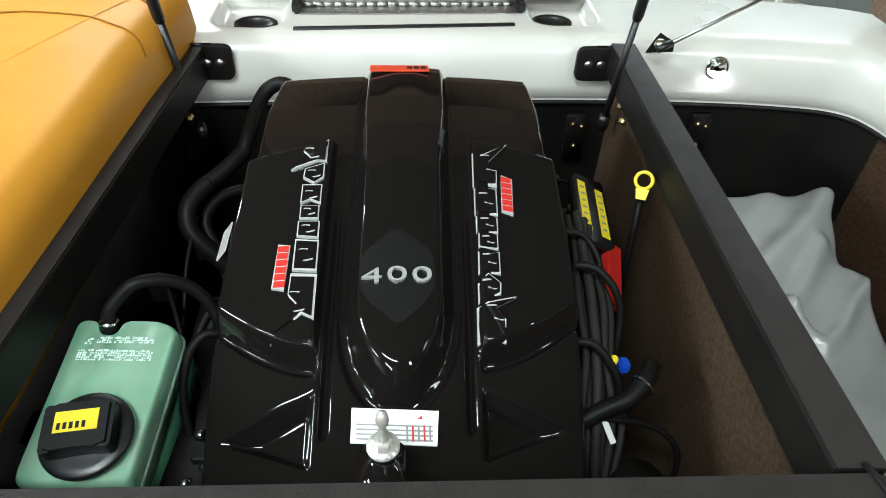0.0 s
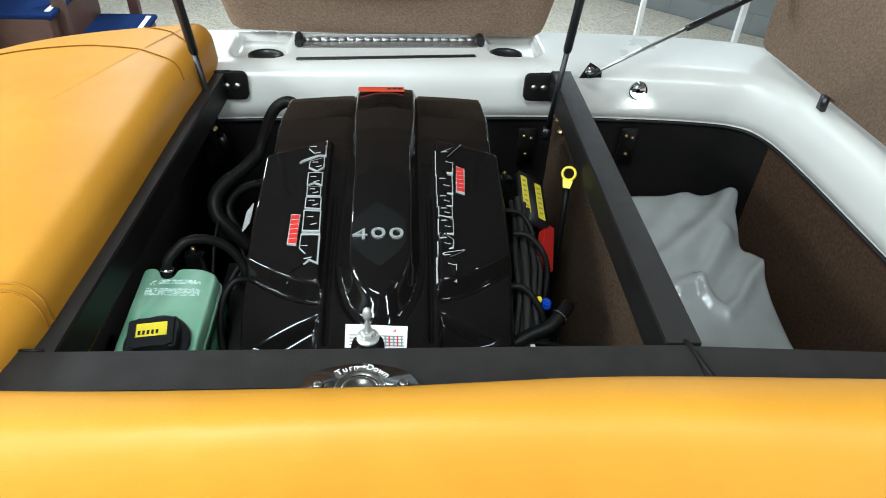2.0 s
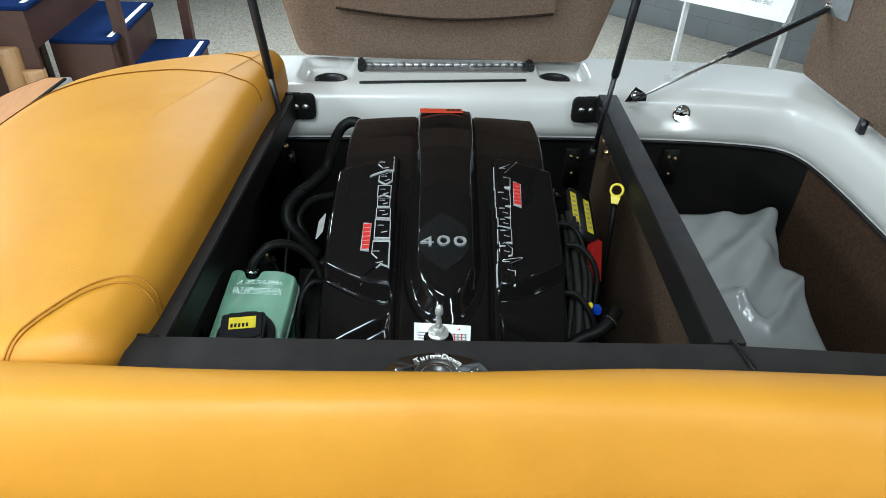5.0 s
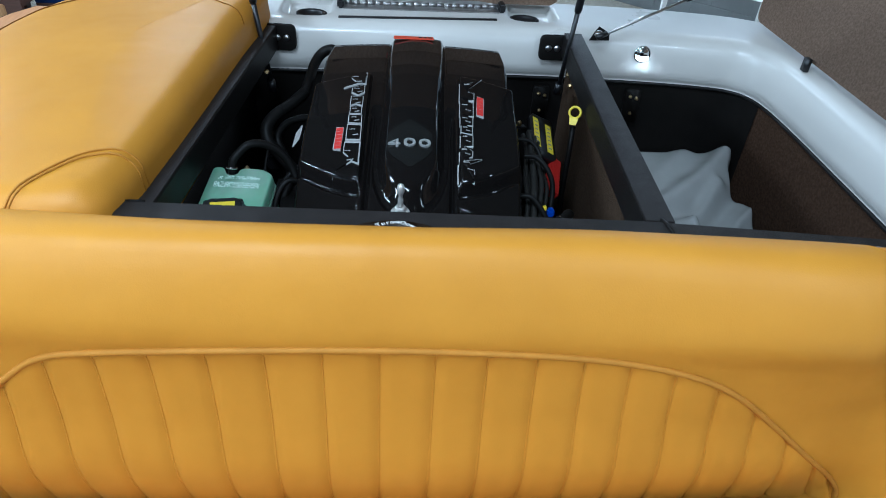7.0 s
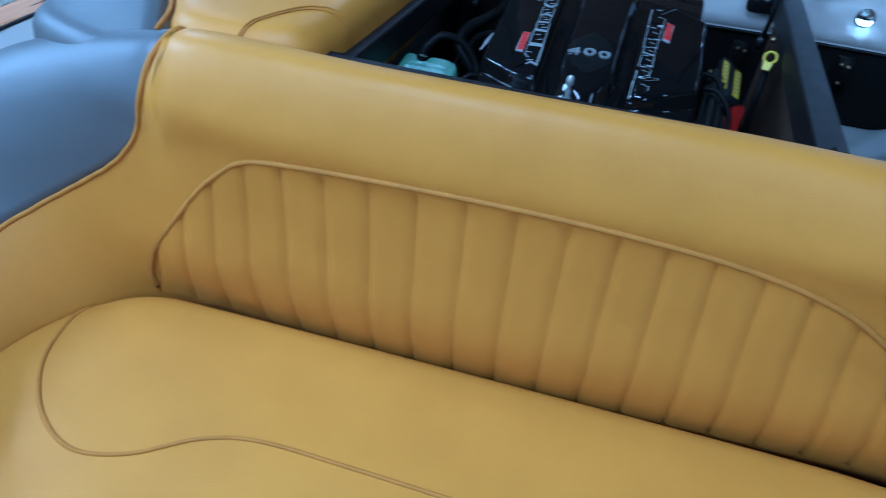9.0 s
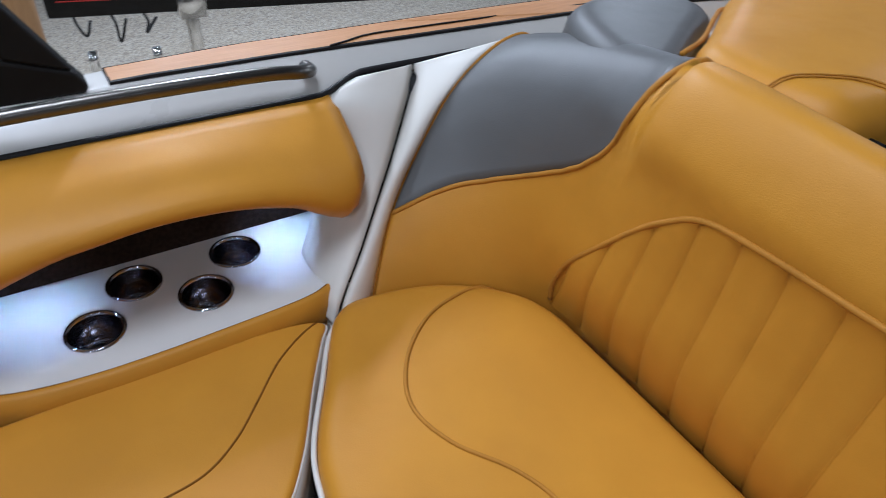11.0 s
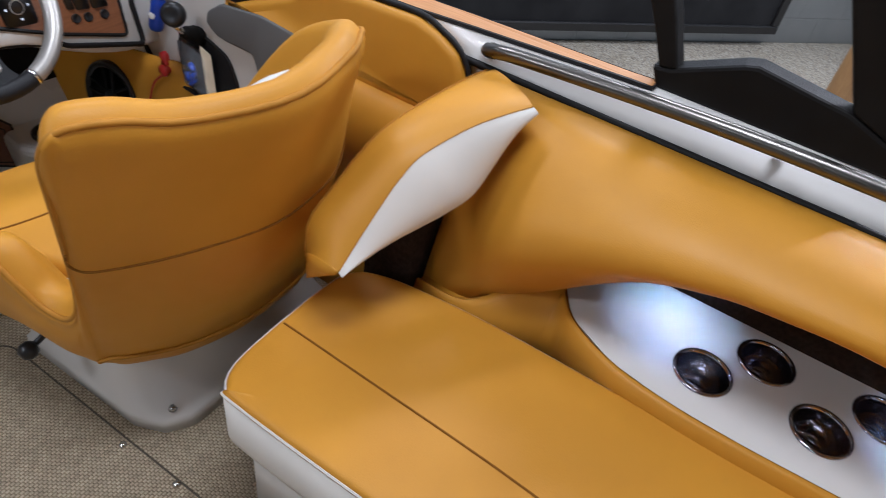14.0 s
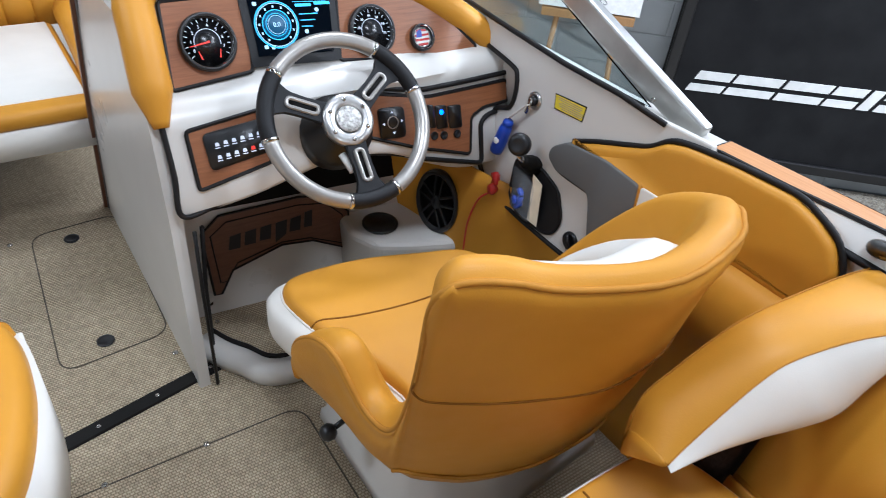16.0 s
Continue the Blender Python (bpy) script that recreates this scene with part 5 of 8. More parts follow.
part("coil_pack", prism(rounded([(-0.030, -0.07), (0.034, -0.07), (0.030, 0.065), (-0.026, 0.065)], 0.006), CM, 0.02), BLACK_PLASTIC, engine)
for u, dv in ((-0.0155, 0.004), (0.0185, -0.004)):
    part("yellow_label", prism([(u - 0.0075, -0.050 + dv), (u + 0.0085, -0.052 + dv), (u + 0.007, 0.046 + dv), (u - 0.0075, 0.048 + dv)], CM @ Matrix.Translation((0, 0, 0.0195)), 0.0015), YELLOW, engine, "yellow warning label", smooth=False)
    for k in range(6):
        part("label_bar", prism([(u - 0.004, -0.038 + dv + k * 0.014), (u + 0.004, -0.038 + dv + k * 0.014), (u + 0.004, -0.034 + dv + k * 0.014), (u - 0.004, -0.034 + dv + k * 0.014)], CM @ Matrix.Translation((0, 0, 0.021)), 0.0004), GREY_INK, engine, smooth=False)
part("red_module", bmesh_bevel(prism([(-0.020, -0.062), (0.016, -0.062), (0.014, 0.05), (-0.012, 0.05)], facing((0.586, 0.626, 0.664), (0.55, -0.3, 0.78), (0.05, 1, 0)), 0.02), 0.003), RED, engine, "red module", smooth=False)
for k in range(4):
    part("casting", lathe([(0, 0.03), (0.03, 0.03), (0.035, 0.0), (0.035, -0.12), (0, -0.12)], facing((0.55 - 0.008 * k, 0.30 + 0.12 * k, 0.60), (0.2, 0, 1)), 12), DARK, engine)
dip = part("dipstick_tube", tube([(0.634, 0.686, 0.765), (0.632, 0.672, 0.70), (0.62, 0.62, 0.45)], 0.0065, 8), RUBBER, engine)
DM = facing((0.634, 0.690, 0.797), (-0.25, -0.75, 0.6))
part("dipstick_ring", tube(ring_pts(DM, 0.0125, 24), 0.0028, 8, True), YELLOW, dip, "yellow dipstick ring")
part("dipstick_grip", prism([(-0.010, -0.013), (0.010, -0.013), (0.007, -0.029), (-0.007, -0.029)], DM @ Matrix.Translation((0, 0, -0.003)), 0.006), YELLOW, dip, smooth=False)

for k, (x, y, z) in enumerate(((-0.06, 0.78, 0.60), (-0.10, 0.66, 0.62), (0.56, 0.93, 0.62), (0.60, 0.90, 0.56))):
    plug = thing("bilge_plug", "small dark connector clipped inside the engine bay", "connector", group="bay connectors")
    part("body", bmesh_bevel(box(x - 0.018, x + 0.018, y - 0.012, y + 0.012, z - 0.02, z + 0.02), 0.004), BLACK_PLASTIC, plug)
    part("terminal", lathe([(0.006, 0.0), (0.006, 0.010), (0.003, 0.014), (0, 0.014)], Matrix.Translation((x, y, z + 0.02)), 8), BRASS, plug)
    part("wire", tube(smooth_line([(x, y, z + 0.01), (x + 0.03, y - 0.05, z + 0.03), (x + 0.06, y - 0.14, z - 0.02), (x + 0.04, y - 0.22, z - 0.10)], 6), 0.004, 6), RUBBER, plug)
for mx in (0.640, 0.905):
    mount = thing("hinge_mount", "black mounting plate with bolts on the bilge wall", "bracket", group="bilge mounts")
    mm = facing((mx, 1.092, 0.640), (0, -1, 0.05))
    part("plate", prism(rounded([(-0.022, -0.055), (0.022, -0.055), (0.022, 0.045), (-0.022, 0.045)], 0.006), mm, 0.012), DARK, mount)
    for bu, bv in ((-0.008, 0.025), (0.010, 0.020), (0.0, -0.025)):
        part("bolt", lathe([(0.0, 0.019), (0.004, 0.018), (0.0055, 0.012), (0, 0.012)], mm @ Matrix.Translation((bu, bv, 0)), 8), BRASS, mount)
part("hose_clip_band", tube(ring_pts(facing((0.052, 0.60, 0.70), (0.8, 0.5, 0.4)), 0.0125, 16), 0.0022, 6, True), STEEL, engine)

# ---- coolant bottle ----
bottle = thing("coolant_bottle", "translucent green coolant bottle with black screw cap", "bottle")
BM = pose(-0.051, 0.362, 0.727, 13, 0, -3)
shape = [(x, y * 0.93) for x, y in ((-0.074, -0.105), (0.044, -0.105), (0.050, 0.02), (0.053, 0.092), (0.030, 0.104), (-0.010, 0.104), (-0.014, 0.082), (-0.036, 0.082), (-0.042, 0.104), (-0.064, 0.104))]
def bottle_ring(k, z):
    return [BM @ Vector((x * k, y * k, z)) for x, y in rounded(shape, 0.011, 4)]
part("lower_body", loft([bottle_ring(0.90, -0.10), bottle_ring(0.98, -0.09), bottle_ring(1.0, -0.075), bottle_ring(1.0, -0.030)]), GREEN_DEEP, bottle, "darker green coolant level", auto=50)
part("body", loft([bottle_ring(1.0, -0.030), bottle_ring(1.0, 0.01), bottle_ring(0.985, 0.022), bottle_ring(0.94, 0.03)]), GREEN, bottle, auto=50)
part("neck", lathe([(0.030, 0.028), (0.030, 0.040), (0, 0.04)], BM @ Matrix.Translation((-0.006, -0.05, 0)), 20), GREEN, bottle)
CAPM = BM @ Matrix.Translation((-0.006, -0.05, 0.036))
part("mould_seam", tube(bottle_ring(1.006, -0.004), 0.0022, 6, True), GREEN, bottle)
cap = part("cap", lathe([(0.0, 0.0), (0.046, 0.0), (0.047, 0.005), (0.044, 0.008), (0.036, 0.009), (0.0, 0.010)], CAPM, 32), BLACK_PLASTIC, bottle, "black screw cap")
part("cap_grip", bmesh_bevel(prism(rounded([(-0.034, -0.026), (-0.012, -0.023), (0.012, -0.023), (0.034, -0.026), (0.034, 0.026), (0.012, 0.024), (-0.012, 0.024), (-0.034, 0.026)], 0.007, 3), CAPM @ pose(0, 0, 0.008, 0, 0, 8), 0.026), 0.004), BLACK_PLASTIC, cap)
part("cap_label", prism([(-0.021, -0.009), (0.021, -0.009), (0.021, 0.013), (-0.021, 0.013)], CAPM @ pose(0, 0.002, 0.0335, 0, 0, 8), 0.0012), YELLOW, cap, "yellow cap label with printed bars", smooth=False)
for q in range(5):
    part("label_bar", prism([(-0.018 + q * 0.006, -0.006), (-0.0145 + q * 0.006, -0.006), (-0.0145 + q * 0.006, 0.001), (-0.018 + q * 0.006, 0.001)], CAPM @ pose(0, 0.002, 0.0346, 0, 0, 8), 0.0004), BLACK_PLASTIC, cap, smooth=False)
worn = random.Random(5)
for u0, u1, v0, v1 in ((-0.046, -0.036, 0.060, 0.070), (-0.033, 0.034, 0.062, 0.071), (-0.050, 0.034, 0.040, 0.056)):
    bm = bmesh.new()
    for q in range(int((u1 - u0) / 0.0028)):
        for k in range(int((v1 - v0) / 0.0028)):
            if worn.random() < 0.72:
                a, b = u0 + q * 0.0028, v0 + k * 0.0028
                w, h = 0.0012 + 0.0018 * worn.random(), 0.0012 + 0.0018 * worn.random()
                prism([(a, b), (a + w, b + 0.0004), (a + w, b + h), (a, b + h)], BM @ Matrix.Translation((0, 0, 0.0296)), 0.0006, bm)
    part("worn_print", bm, PALE_PRINT, bottle, "worn pale printed bar", smooth=False)
part("outlet", tube([BM @ Vector((-0.025, 0.070, 0.012)), BM @ Vector((-0.025, 0.090, 0.030))], 0.0055, 10), GREEN, bottle)
hose("overflow_hose", [tuple(BM @ Vector((-0.025, 0.082, 0.022))), tuple(BM @ Vector((-0.023, 0.092, 0.045))), (-0.058, 0.452, 0.806), (-0.040, 0.463, 0.818), (-0.015, 0.476, 0.812), (0.010, 0.485, 0.792), (0.030, 0.484, 0.765), (0.045, 0.47, 0.73)], 0.0078, bottle)
part("hose_clip", tube(ring_pts(facing(tuple(BM @ Vector((-0.0245, 0.087, 0.034))), (0.1, 0.4, 1)), 0.0092, 16), 0.0022, 6, True), STEEL, bottle)

# ---- latch pin and plate ----
pin = thing("latch_pin", "steel striker pin on a black bracket", "latch")
part("bracket", prism(rounded([(-0.024, -0.05), (0.024, -0.05), (0.021, 0.026), (-0.021, 0.026)], 0.02), facing((0.2455, 0.215, 0.821), (0, 0.05, 1), (0, 1, 0)), 0.006), GLOSS, pin)
PM = Matrix.Translation((0.2455, 0.230, 0.829)) @ pose(0, 0, 0, 4, 0, 0) @ Matrix.Diagonal((0.9, 0.9, 1.35, 1))
part("washer", lathe([(0.019, 0.0), (0.019, 0.002), (0.006, 0.002)], PM @ Matrix.Diagonal((0.9, 0.9, 0.9, 1)), 24), PIN_STEEL, pin)
part("nut", lathe([(0.0105, 0.002), (0.0105, 0.009), (0.009, 0.010), (0.005, 0.010)], PM, 6), PIN_STEEL, pin, smooth=False)
part("shaft", lathe([(0.006, 0.01), (0.006, 0.022), (0.0045, 0.024), (0.0045, 0.030), (0.0075, 0.032), (0.0085, 0.036), (0.0065, 0.043), (0.0, 0.046)], PM @ Matrix.Diagonal((0.82, 0.82, 0.95, 1)), 14), PIN_STEEL, pin)

plate = thing("latch_plate", "polished steel hatch latch plate with engraved turning hint", "latch")
LM = Matrix.Translation((0.238, 0.1085, 0.8722)) @ pose(0, 0, 0, 0, 0, -1.2) @ Matrix.Diagonal((1.10, 1.04, 1, 1))
part("plate", prism(rounded([(-0.068, -0.012), (-0.052, 0.022), (0.0, 0.036), (0.052, 0.022), (0.068, -0.012), (0.05, -0.03), (-0.05, -0.03)], 0.02, 6), LM, 0.003), material("dark_mirror_steel", (0.26, 0.25, 0.24), 0.16, 1.0, scale=20, fine=200, bump=0.01), plate, "polished steel plate")
part("collar", lathe([(0.027, 0.003), (0.027, 0.006), (0.024, 0.007), (0.022, 0.004), (0.020, 0.004), (0.019, 0.0065), (0.013, 0.0065), (0.011, 0.0035), (0, 0.0035)], LM @ Matrix.Translation((0, -0.006, 0)), 30), STEEL, plate)
part("key_slot", prism([(-0.009, -0.0025), (0.009, -0.0025), (0.009, 0.0025), (-0.009, 0.0025)], LM @ Matrix.Translation((0, -0.006, 0.0035)), 0.0012), DARK, plate, smooth=False)
for u in (-0.044, 0.046):
    part("screw", lathe([(0.0, 0.0055), (0.004, 0.005), (0.0062, 0.003), (0, 0.003)], LM @ Matrix.Translation((u, 0.003, 0)), 12), STEEL, plate)
for words, angles in (("Turn", (128, 117, 107, 98)), ("Down", (74, 63, 52, 41))):
    for ch, q in zip(words, angles):
        a = radians(q)
        text_part("engraved_letter", ch, LM @ Matrix.Translation((0.037 * math.cos(a), -0.010 + 0.038 * math.sin(a), 0.0032)) @ pose(0, 0, 0, 0, 0, q - 90), 0.0112, PAPER, plate, 0.0003)
part("engraved_arrow", prism([(-0.005, 0.0272), (0.003, 0.0272), (0.003, 0.0256), (0.007, 0.028), (0.003, 0.0304), (0.003, 0.0288), (-0.005, 0.0288)], LM @ Matrix.Translation((0, 0, 0.003)), 0.0005), PAPER, plate, smooth=False)


# ---- gas struts ----
def strut(a, b, r1, r2, split, label, end=True):
    ob = thing("gas_strut", label, "gas strut", group="hatch struts")
    a, b = Vector(a), Vector(b)
    mid = a.lerp(b, split)
    part("rod", tube([a, mid], r2, 10), BRUSHED if not end else BLACK_PLASTIC, ob)
    part("cylinder", tube([mid, mid.lerp(b, 0.02), b], [r1 * 0.85, r1, r1], 12), BLACK_PLASTIC, ob)
    part("foot_socket", tube([a - (b - a).normalized() * 0.012, a + (b - a).normalized() * 0.018], r2 * 1.7, 10), BLACK_PLASTIC, ob)
    part("head_socket", tube([b - (b - a).normalized() * 0.01, b + (b - a).normalized() * 0.02], r2 * 1.7, 10), BLACK_PLASTIC, ob)
    return ob


strut((-0.090, 0.99, 0.70), (-0.146, 0.92, 1.33), 0.0095, 0.0062, 0.35, "black gas strut holding up the engine hatch")
strut((0.665, 1.0, 0.715), (0.690, 0.915, 1.33), 0.0095, 0.0062, 0.35, "black gas strut holding up the engine hatch")
strut((0.768, 1.052, 0.846), (1.299, 1.258, 1.011), 0.0085, 0.0042, 0.46, "slim gas strut holding up the port hatch", end=False)
foot = thing("strut_foot", "small steel strut bracket on the deck edge", "bracket")
part("plate", prism([(-0.025, -0.012), (0.03, -0.012), (0.03, 0.006), (0.0, 0.024), (-0.01, 0.012)], facing((0.768, 1.076, 0.838), (0.1, -1, 0.2)), 0.004), FRAME, foot, smooth=False)
part("ball", lathe([(0, 0.012), (0.009, 0.010), (0.012, 0), (0.009, -0.010), (0, -0.012)], facing((0.765, 1.062, 0.846), (0, -1, 0.3)), 12), STEEL, foot)
for x, z in ((-0.112, 0.765), (-0.094, 0.755), (0.674, 0.775), (0.690, 0.765), (0.683, 0.745)):
    nut = thing("frame_nut", "small brassy nut under the frame", "nut", group="frame nuts")
    part("nut", lathe([(0.007, 0.0), (0.007, 0.008), (0.004, 0.012), (0, 0.012)], facing((x, 0.955, z), (0.3, -1, 0.3)), 6), BRASS, nut, smooth=False)

# ---- engine hatch standing open ----
hatch = thing("engine_hatch", "open engine hatch with brown carpeted underside and pocket", "hatch")
HM = facing((0.296, 1.283, 0.842), (-0.03, -0.89, -0.45))


def hatch_pt(u, v, w=0.0):
    return HM @ Vector((u, v, w))


side_w = lambda v: 0.393 + 0.09 * v - 0.008 * max(0, (0.03 - v) / 0.03) ** 2
rows = []
for i in range(25):
    v = 0.012 + i * 0.62 / 24
    w = side_w(v)
    rows.append([hatch_pt(-w * 1.0, v, -0.05), hatch_pt(-w, v, -0.015), hatch_pt(-w + 0.02, v, 0.0)] + [hatch_pt(-w + 0.02 + (2 * w - 0.04) * j / 18, v, 0.006 * math.sin(math.pi * j / 18)) for j in range(1, 18)] + [hatch_pt(w - 0.02, v, 0.0), hatch_pt(w, v, -0.015), hatch_pt(w, v, -0.05)])
part("carpet_face", sheet(rows, 0.004), HATCH_CARPET, hatch, "brown carpet lining")
part("shell", sheet([[hatch_pt(-side_w(v) - 0.006, v - 0.006, -0.03), hatch_pt(-side_w(v) - 0.006, v, -0.075), hatch_pt(side_w(v) + 0.006, v, -0.075), hatch_pt(side_w(v) + 0.006, v - 0.006, -0.03)] for v in (0.0, 0.3, 0.64)]), GEL, hatch)
part("pocket", sheet([[hatch_pt(-0.272 + 0.535 * j / 20, 0.197 - 0.018 * math.sin(math.pi * j / 20) + 0.38 * i / 8, 0.012 + 0.010 * math.sin(math.pi * j / 20)) for j in range(21)] for i in range(9)], 0.003), HATCH_CARPET, hatch)
part("pocket_edge", tube([hatch_pt(-0.272 + 0.535 * j / 20, 0.195 - 0.018 * math.sin(math.pi * j / 20), 0.014 + 0.010 * math.sin(math.pi * j / 20)) for j in range(21)], 0.0045, 6), NICHE, hatch, "dark hem of the pocket")
# hinge, wells and vent on the stern deck
hinge = thing("piano_hinge", "long polished steel piano hinge of the engine hatch", "hinge")
HG = pose(0.300, 1.236, DECK_Z, 0, 0, 1.9)
HINGE = material("dull_hinge_steel", (0.42, 0.41, 0.40), 0.34, 1.0, scale=60, fine=500, bump=0.06)


def hinge_part(name, bm, mat=None):
    bm.transform(HG)
    return part(name, bm, mat or HINGE, hinge, smooth=mat is not None)


hinge_part("lower_leaf", box(-0.217, 0.217, -0.017, 0.018, 0.001, 0.0035))
hinge_part("upper_leaf", prism([(-0.217, 0.0), (0.217, 0.0), (0.217, 0.013), (-0.217, 0.013)], facing((0, 0.027, 0.008), (0, -0.89, -0.1)), 0.002))
for i in range(20):
    part("knuckle", tube([HG @ Vector((-0.216 + i * 0.0216, 0.022, 0.0065)), HG @ Vector((-0.1955 + i * 0.0216, 0.022, 0.0065))], 0.005, 8), HINGE, hinge)
for i in range(10):
    part("rivet", lathe([(0, 0.0016), (0.003, 0.001), (0.0036, 0), (0, 0)], HG @ Matrix.Translation((-0.195 + i * 0.0433, -0.006, 0.0035)), 8), HINGE, hinge)
for x in (-0.226, 0.226):
    hinge_part("end_stop", bmesh_bevel(box(x - 0.009, x + 0.009, -0.018, 0.034, 0.001, 0.024), 0.004), BLACK_PLASTIC)
vent = thing("deck_vent", "long black vent slot in the stern deck", "vent")
part("slot", prism(rounded([(0.074, 1.136), (0.506, 1.166), (0.506, 1.180), (0.074, 1.151)], 0.003), Matrix.Translation((0, 0, DECK_Z)), 0.002), BLACK_PLASTIC, vent)
for hx, hy in HOLLOWS:
    well = thing("deck_drain", "black drain cup in a hollow of the white stern deck", "drain", group="stern drains")
    part("cup", lathe([(0.043, 0.0), (0.042, 0.008), (0.038, 0.010), (0.034, 0.006), (0.028, -0.002), (0, -0.003)], Matrix.Translation((hx + (0.014 if hx < 0.3 else -0.026), hy + 0.032, DECK_Z - 0.012)) @ Matrix.Diagonal((1.0, 0.78, 1, 1)), 28), BLACK_PLASTIC, well)

# ---- courtesy light and locker things ----
lite = thing("courtesy_light", "round chrome courtesy light in the white locker wall", "light")
CLM = facing((0.903, 1.088, 0.788), (0, -1, 0.08))
part("rim", lathe([(0.023, 0.0), (0.024, 0.004), (0.021, 0.006), (0.018, 0.004), (0, 0.003)], CLM, 24), CHROME, lite)
part("hood", lathe([(0.019, 0.003), (0.016, 0.010), (0.008, 0.013), (0, 0.0135)], CLM @ Matrix.Translation((0, 0.002, 0)) , 20), CHROME, lite)
part("lens", prism([(0.016 * math.cos(a), -0.002 + 0.013 * math.sin(a)) for a in (math.pi + math.pi * i / 10 for i in range(11))], CLM @ Matrix.Translation((0, -0.002, 0)), 0.0145), GLOW_LAMP, lite, "lit white lens", smooth=False)
lamp = bpy.data.lights.new("courtesy_lamp", "AREA")
lamp.shape, lamp.size, lamp.energy, lamp.color = "DISK", 0.02, 0.12, (1.0, 0.95, 0.88)
new("courtesy_lamp", lamp).matrix_basis = look((0.903, 1.070, 0.776), (0.903, 1.02, 0.60))

bag = thing("vinyl_cover_bag", "crumpled grey vinyl cover stuffed in the locker", "bag")


def bump_line(p, pts, r):
    """How near p lies to a line of points: 1 on it, 0 farther off than about r."""
    best = 9.0
    for a, b in zip(pts, pts[1:]):
        a, b = Vector(a), Vector(b)
        f = max(0.0, min(1.0, (p - a).dot(b - a) / (b - a).length_squared))
        best = min(best, (p - a - (b - a) * f).length)
    return math.exp(-(best / r) ** 2)


FOLDS = [([(0.90, 0.77), (0.98, 0.815), (1.055, 0.87), (1.12, 0.92), (1.16, 0.97)], 0.030, 0.030), ([(0.96, 0.725), (1.03, 0.745), (1.07, 0.79), (1.12, 0.86)], 0.022, 0.026),
         ([(1.02, 0.74), (1.04, 0.69), (1.07, 0.672), (1.11, 0.70), (1.15, 0.75), (1.20, 0.79)], 0.015, 0.020), ([(1.05, 0.75), (1.11, 0.79), (1.17, 0.85)], 0.026, -0.022), ([(0.92, 0.86), (1.0, 0.93), (1.06, 1.0)], 0.030, 0.016), ([(0.80, 0.70), (0.88, 0.60), (0.98, 0.56)], 0.03, 0.012)]


def bag_z(x, y):
    z = 0.535 - 0.135 * ease((1.0 - y) / 0.45) - 0.08 * max(0.0, 0.55 - y)
    p = Vector((x, y))
    for pts, r, high in FOLDS:
        z += high * bump_line(p, pts, r)
    z += 0.010 * noise.noise(Vector((x * 6, y * 5, 3.1))) + 0.004 * noise.noise(Vector((x * 17, y * 15, 1.7)))
    if x > 1.13 and y > 0.9:
        z += 0.02 * ease((x - 1.13) / 0.06) * ease((y - 0.9) / 0.1)
    return z


rows = []
for i in range(110):
    y = 0.17 + i * 0.865 / 109
    row = []
    wide = 0.505 - 0.03 * ease((y - 0.80) / 0.06) + 0.02 * ease((y - 0.92) / 0.05)
    for j in range(80):
        f = j / 79
        x = 0.71 + f * wide
        edge = min(f / 0.05, (1 - f) / 0.05, i / 6, (109 - i) / 5, 1.0)
        row.append(Vector((x, y, bag_z(x, y) - 0.12 * (1 - ease(edge)))))
    rows.append(row)
part("folds", sheet(rows), BAG, bag, auto=0)

# ---- port hatch standing open ----
port = thing("port_hatch", "open port locker hatch lined with brown carpet", "hatch")
PHM = facing((1.268, 0.75, 0.842), (-0.97, -0.02, 0.24), (0, 0, 1))
pts = [(-0.47, 0.0), (0.85, 0.0), (0.85, 0.5), (-0.66, 0.5)]
part("carpet_face", prism(rounded(pts, 0.03), PHM @ Matrix.Translation((0, 0.012, -0.03)), 0.03), HATCH_CARPET, port, "brown carpet lining")
SPM = facing((1.305, 1.205, 1.027), (-0.97, -0.02, 0.24), (0, 0, 1))
part("strut_plate", prism(rounded([(-0.068, -0.004), (-0.050, -0.026), (0.045, -0.022), (0.012, 0.045), (-0.055, 0.008)], 0.008, 3), SPM, 0.003), BRUSHED, port, smooth=False)
part("strut_bolt", lathe([(0, 0.012), (0.007, 0.01), (0.008, 0), (0, 0)], SPM @ Matrix.Translation((-0.052, -0.010, 0.003)), 10), STEEL, port)
part("hinge_tab", box(1.244, 1.256, 0.880, 0.900, DECK_Z, 0.868), BLACK_PLASTIC, port)

# ---- helm seat: a bucket with a rolled rim that drops into arms ----
helm = thing("helm_chair", "tan vinyl bucket helm seat with white insert on white pedestal", "boat seat")
HX = -0.435


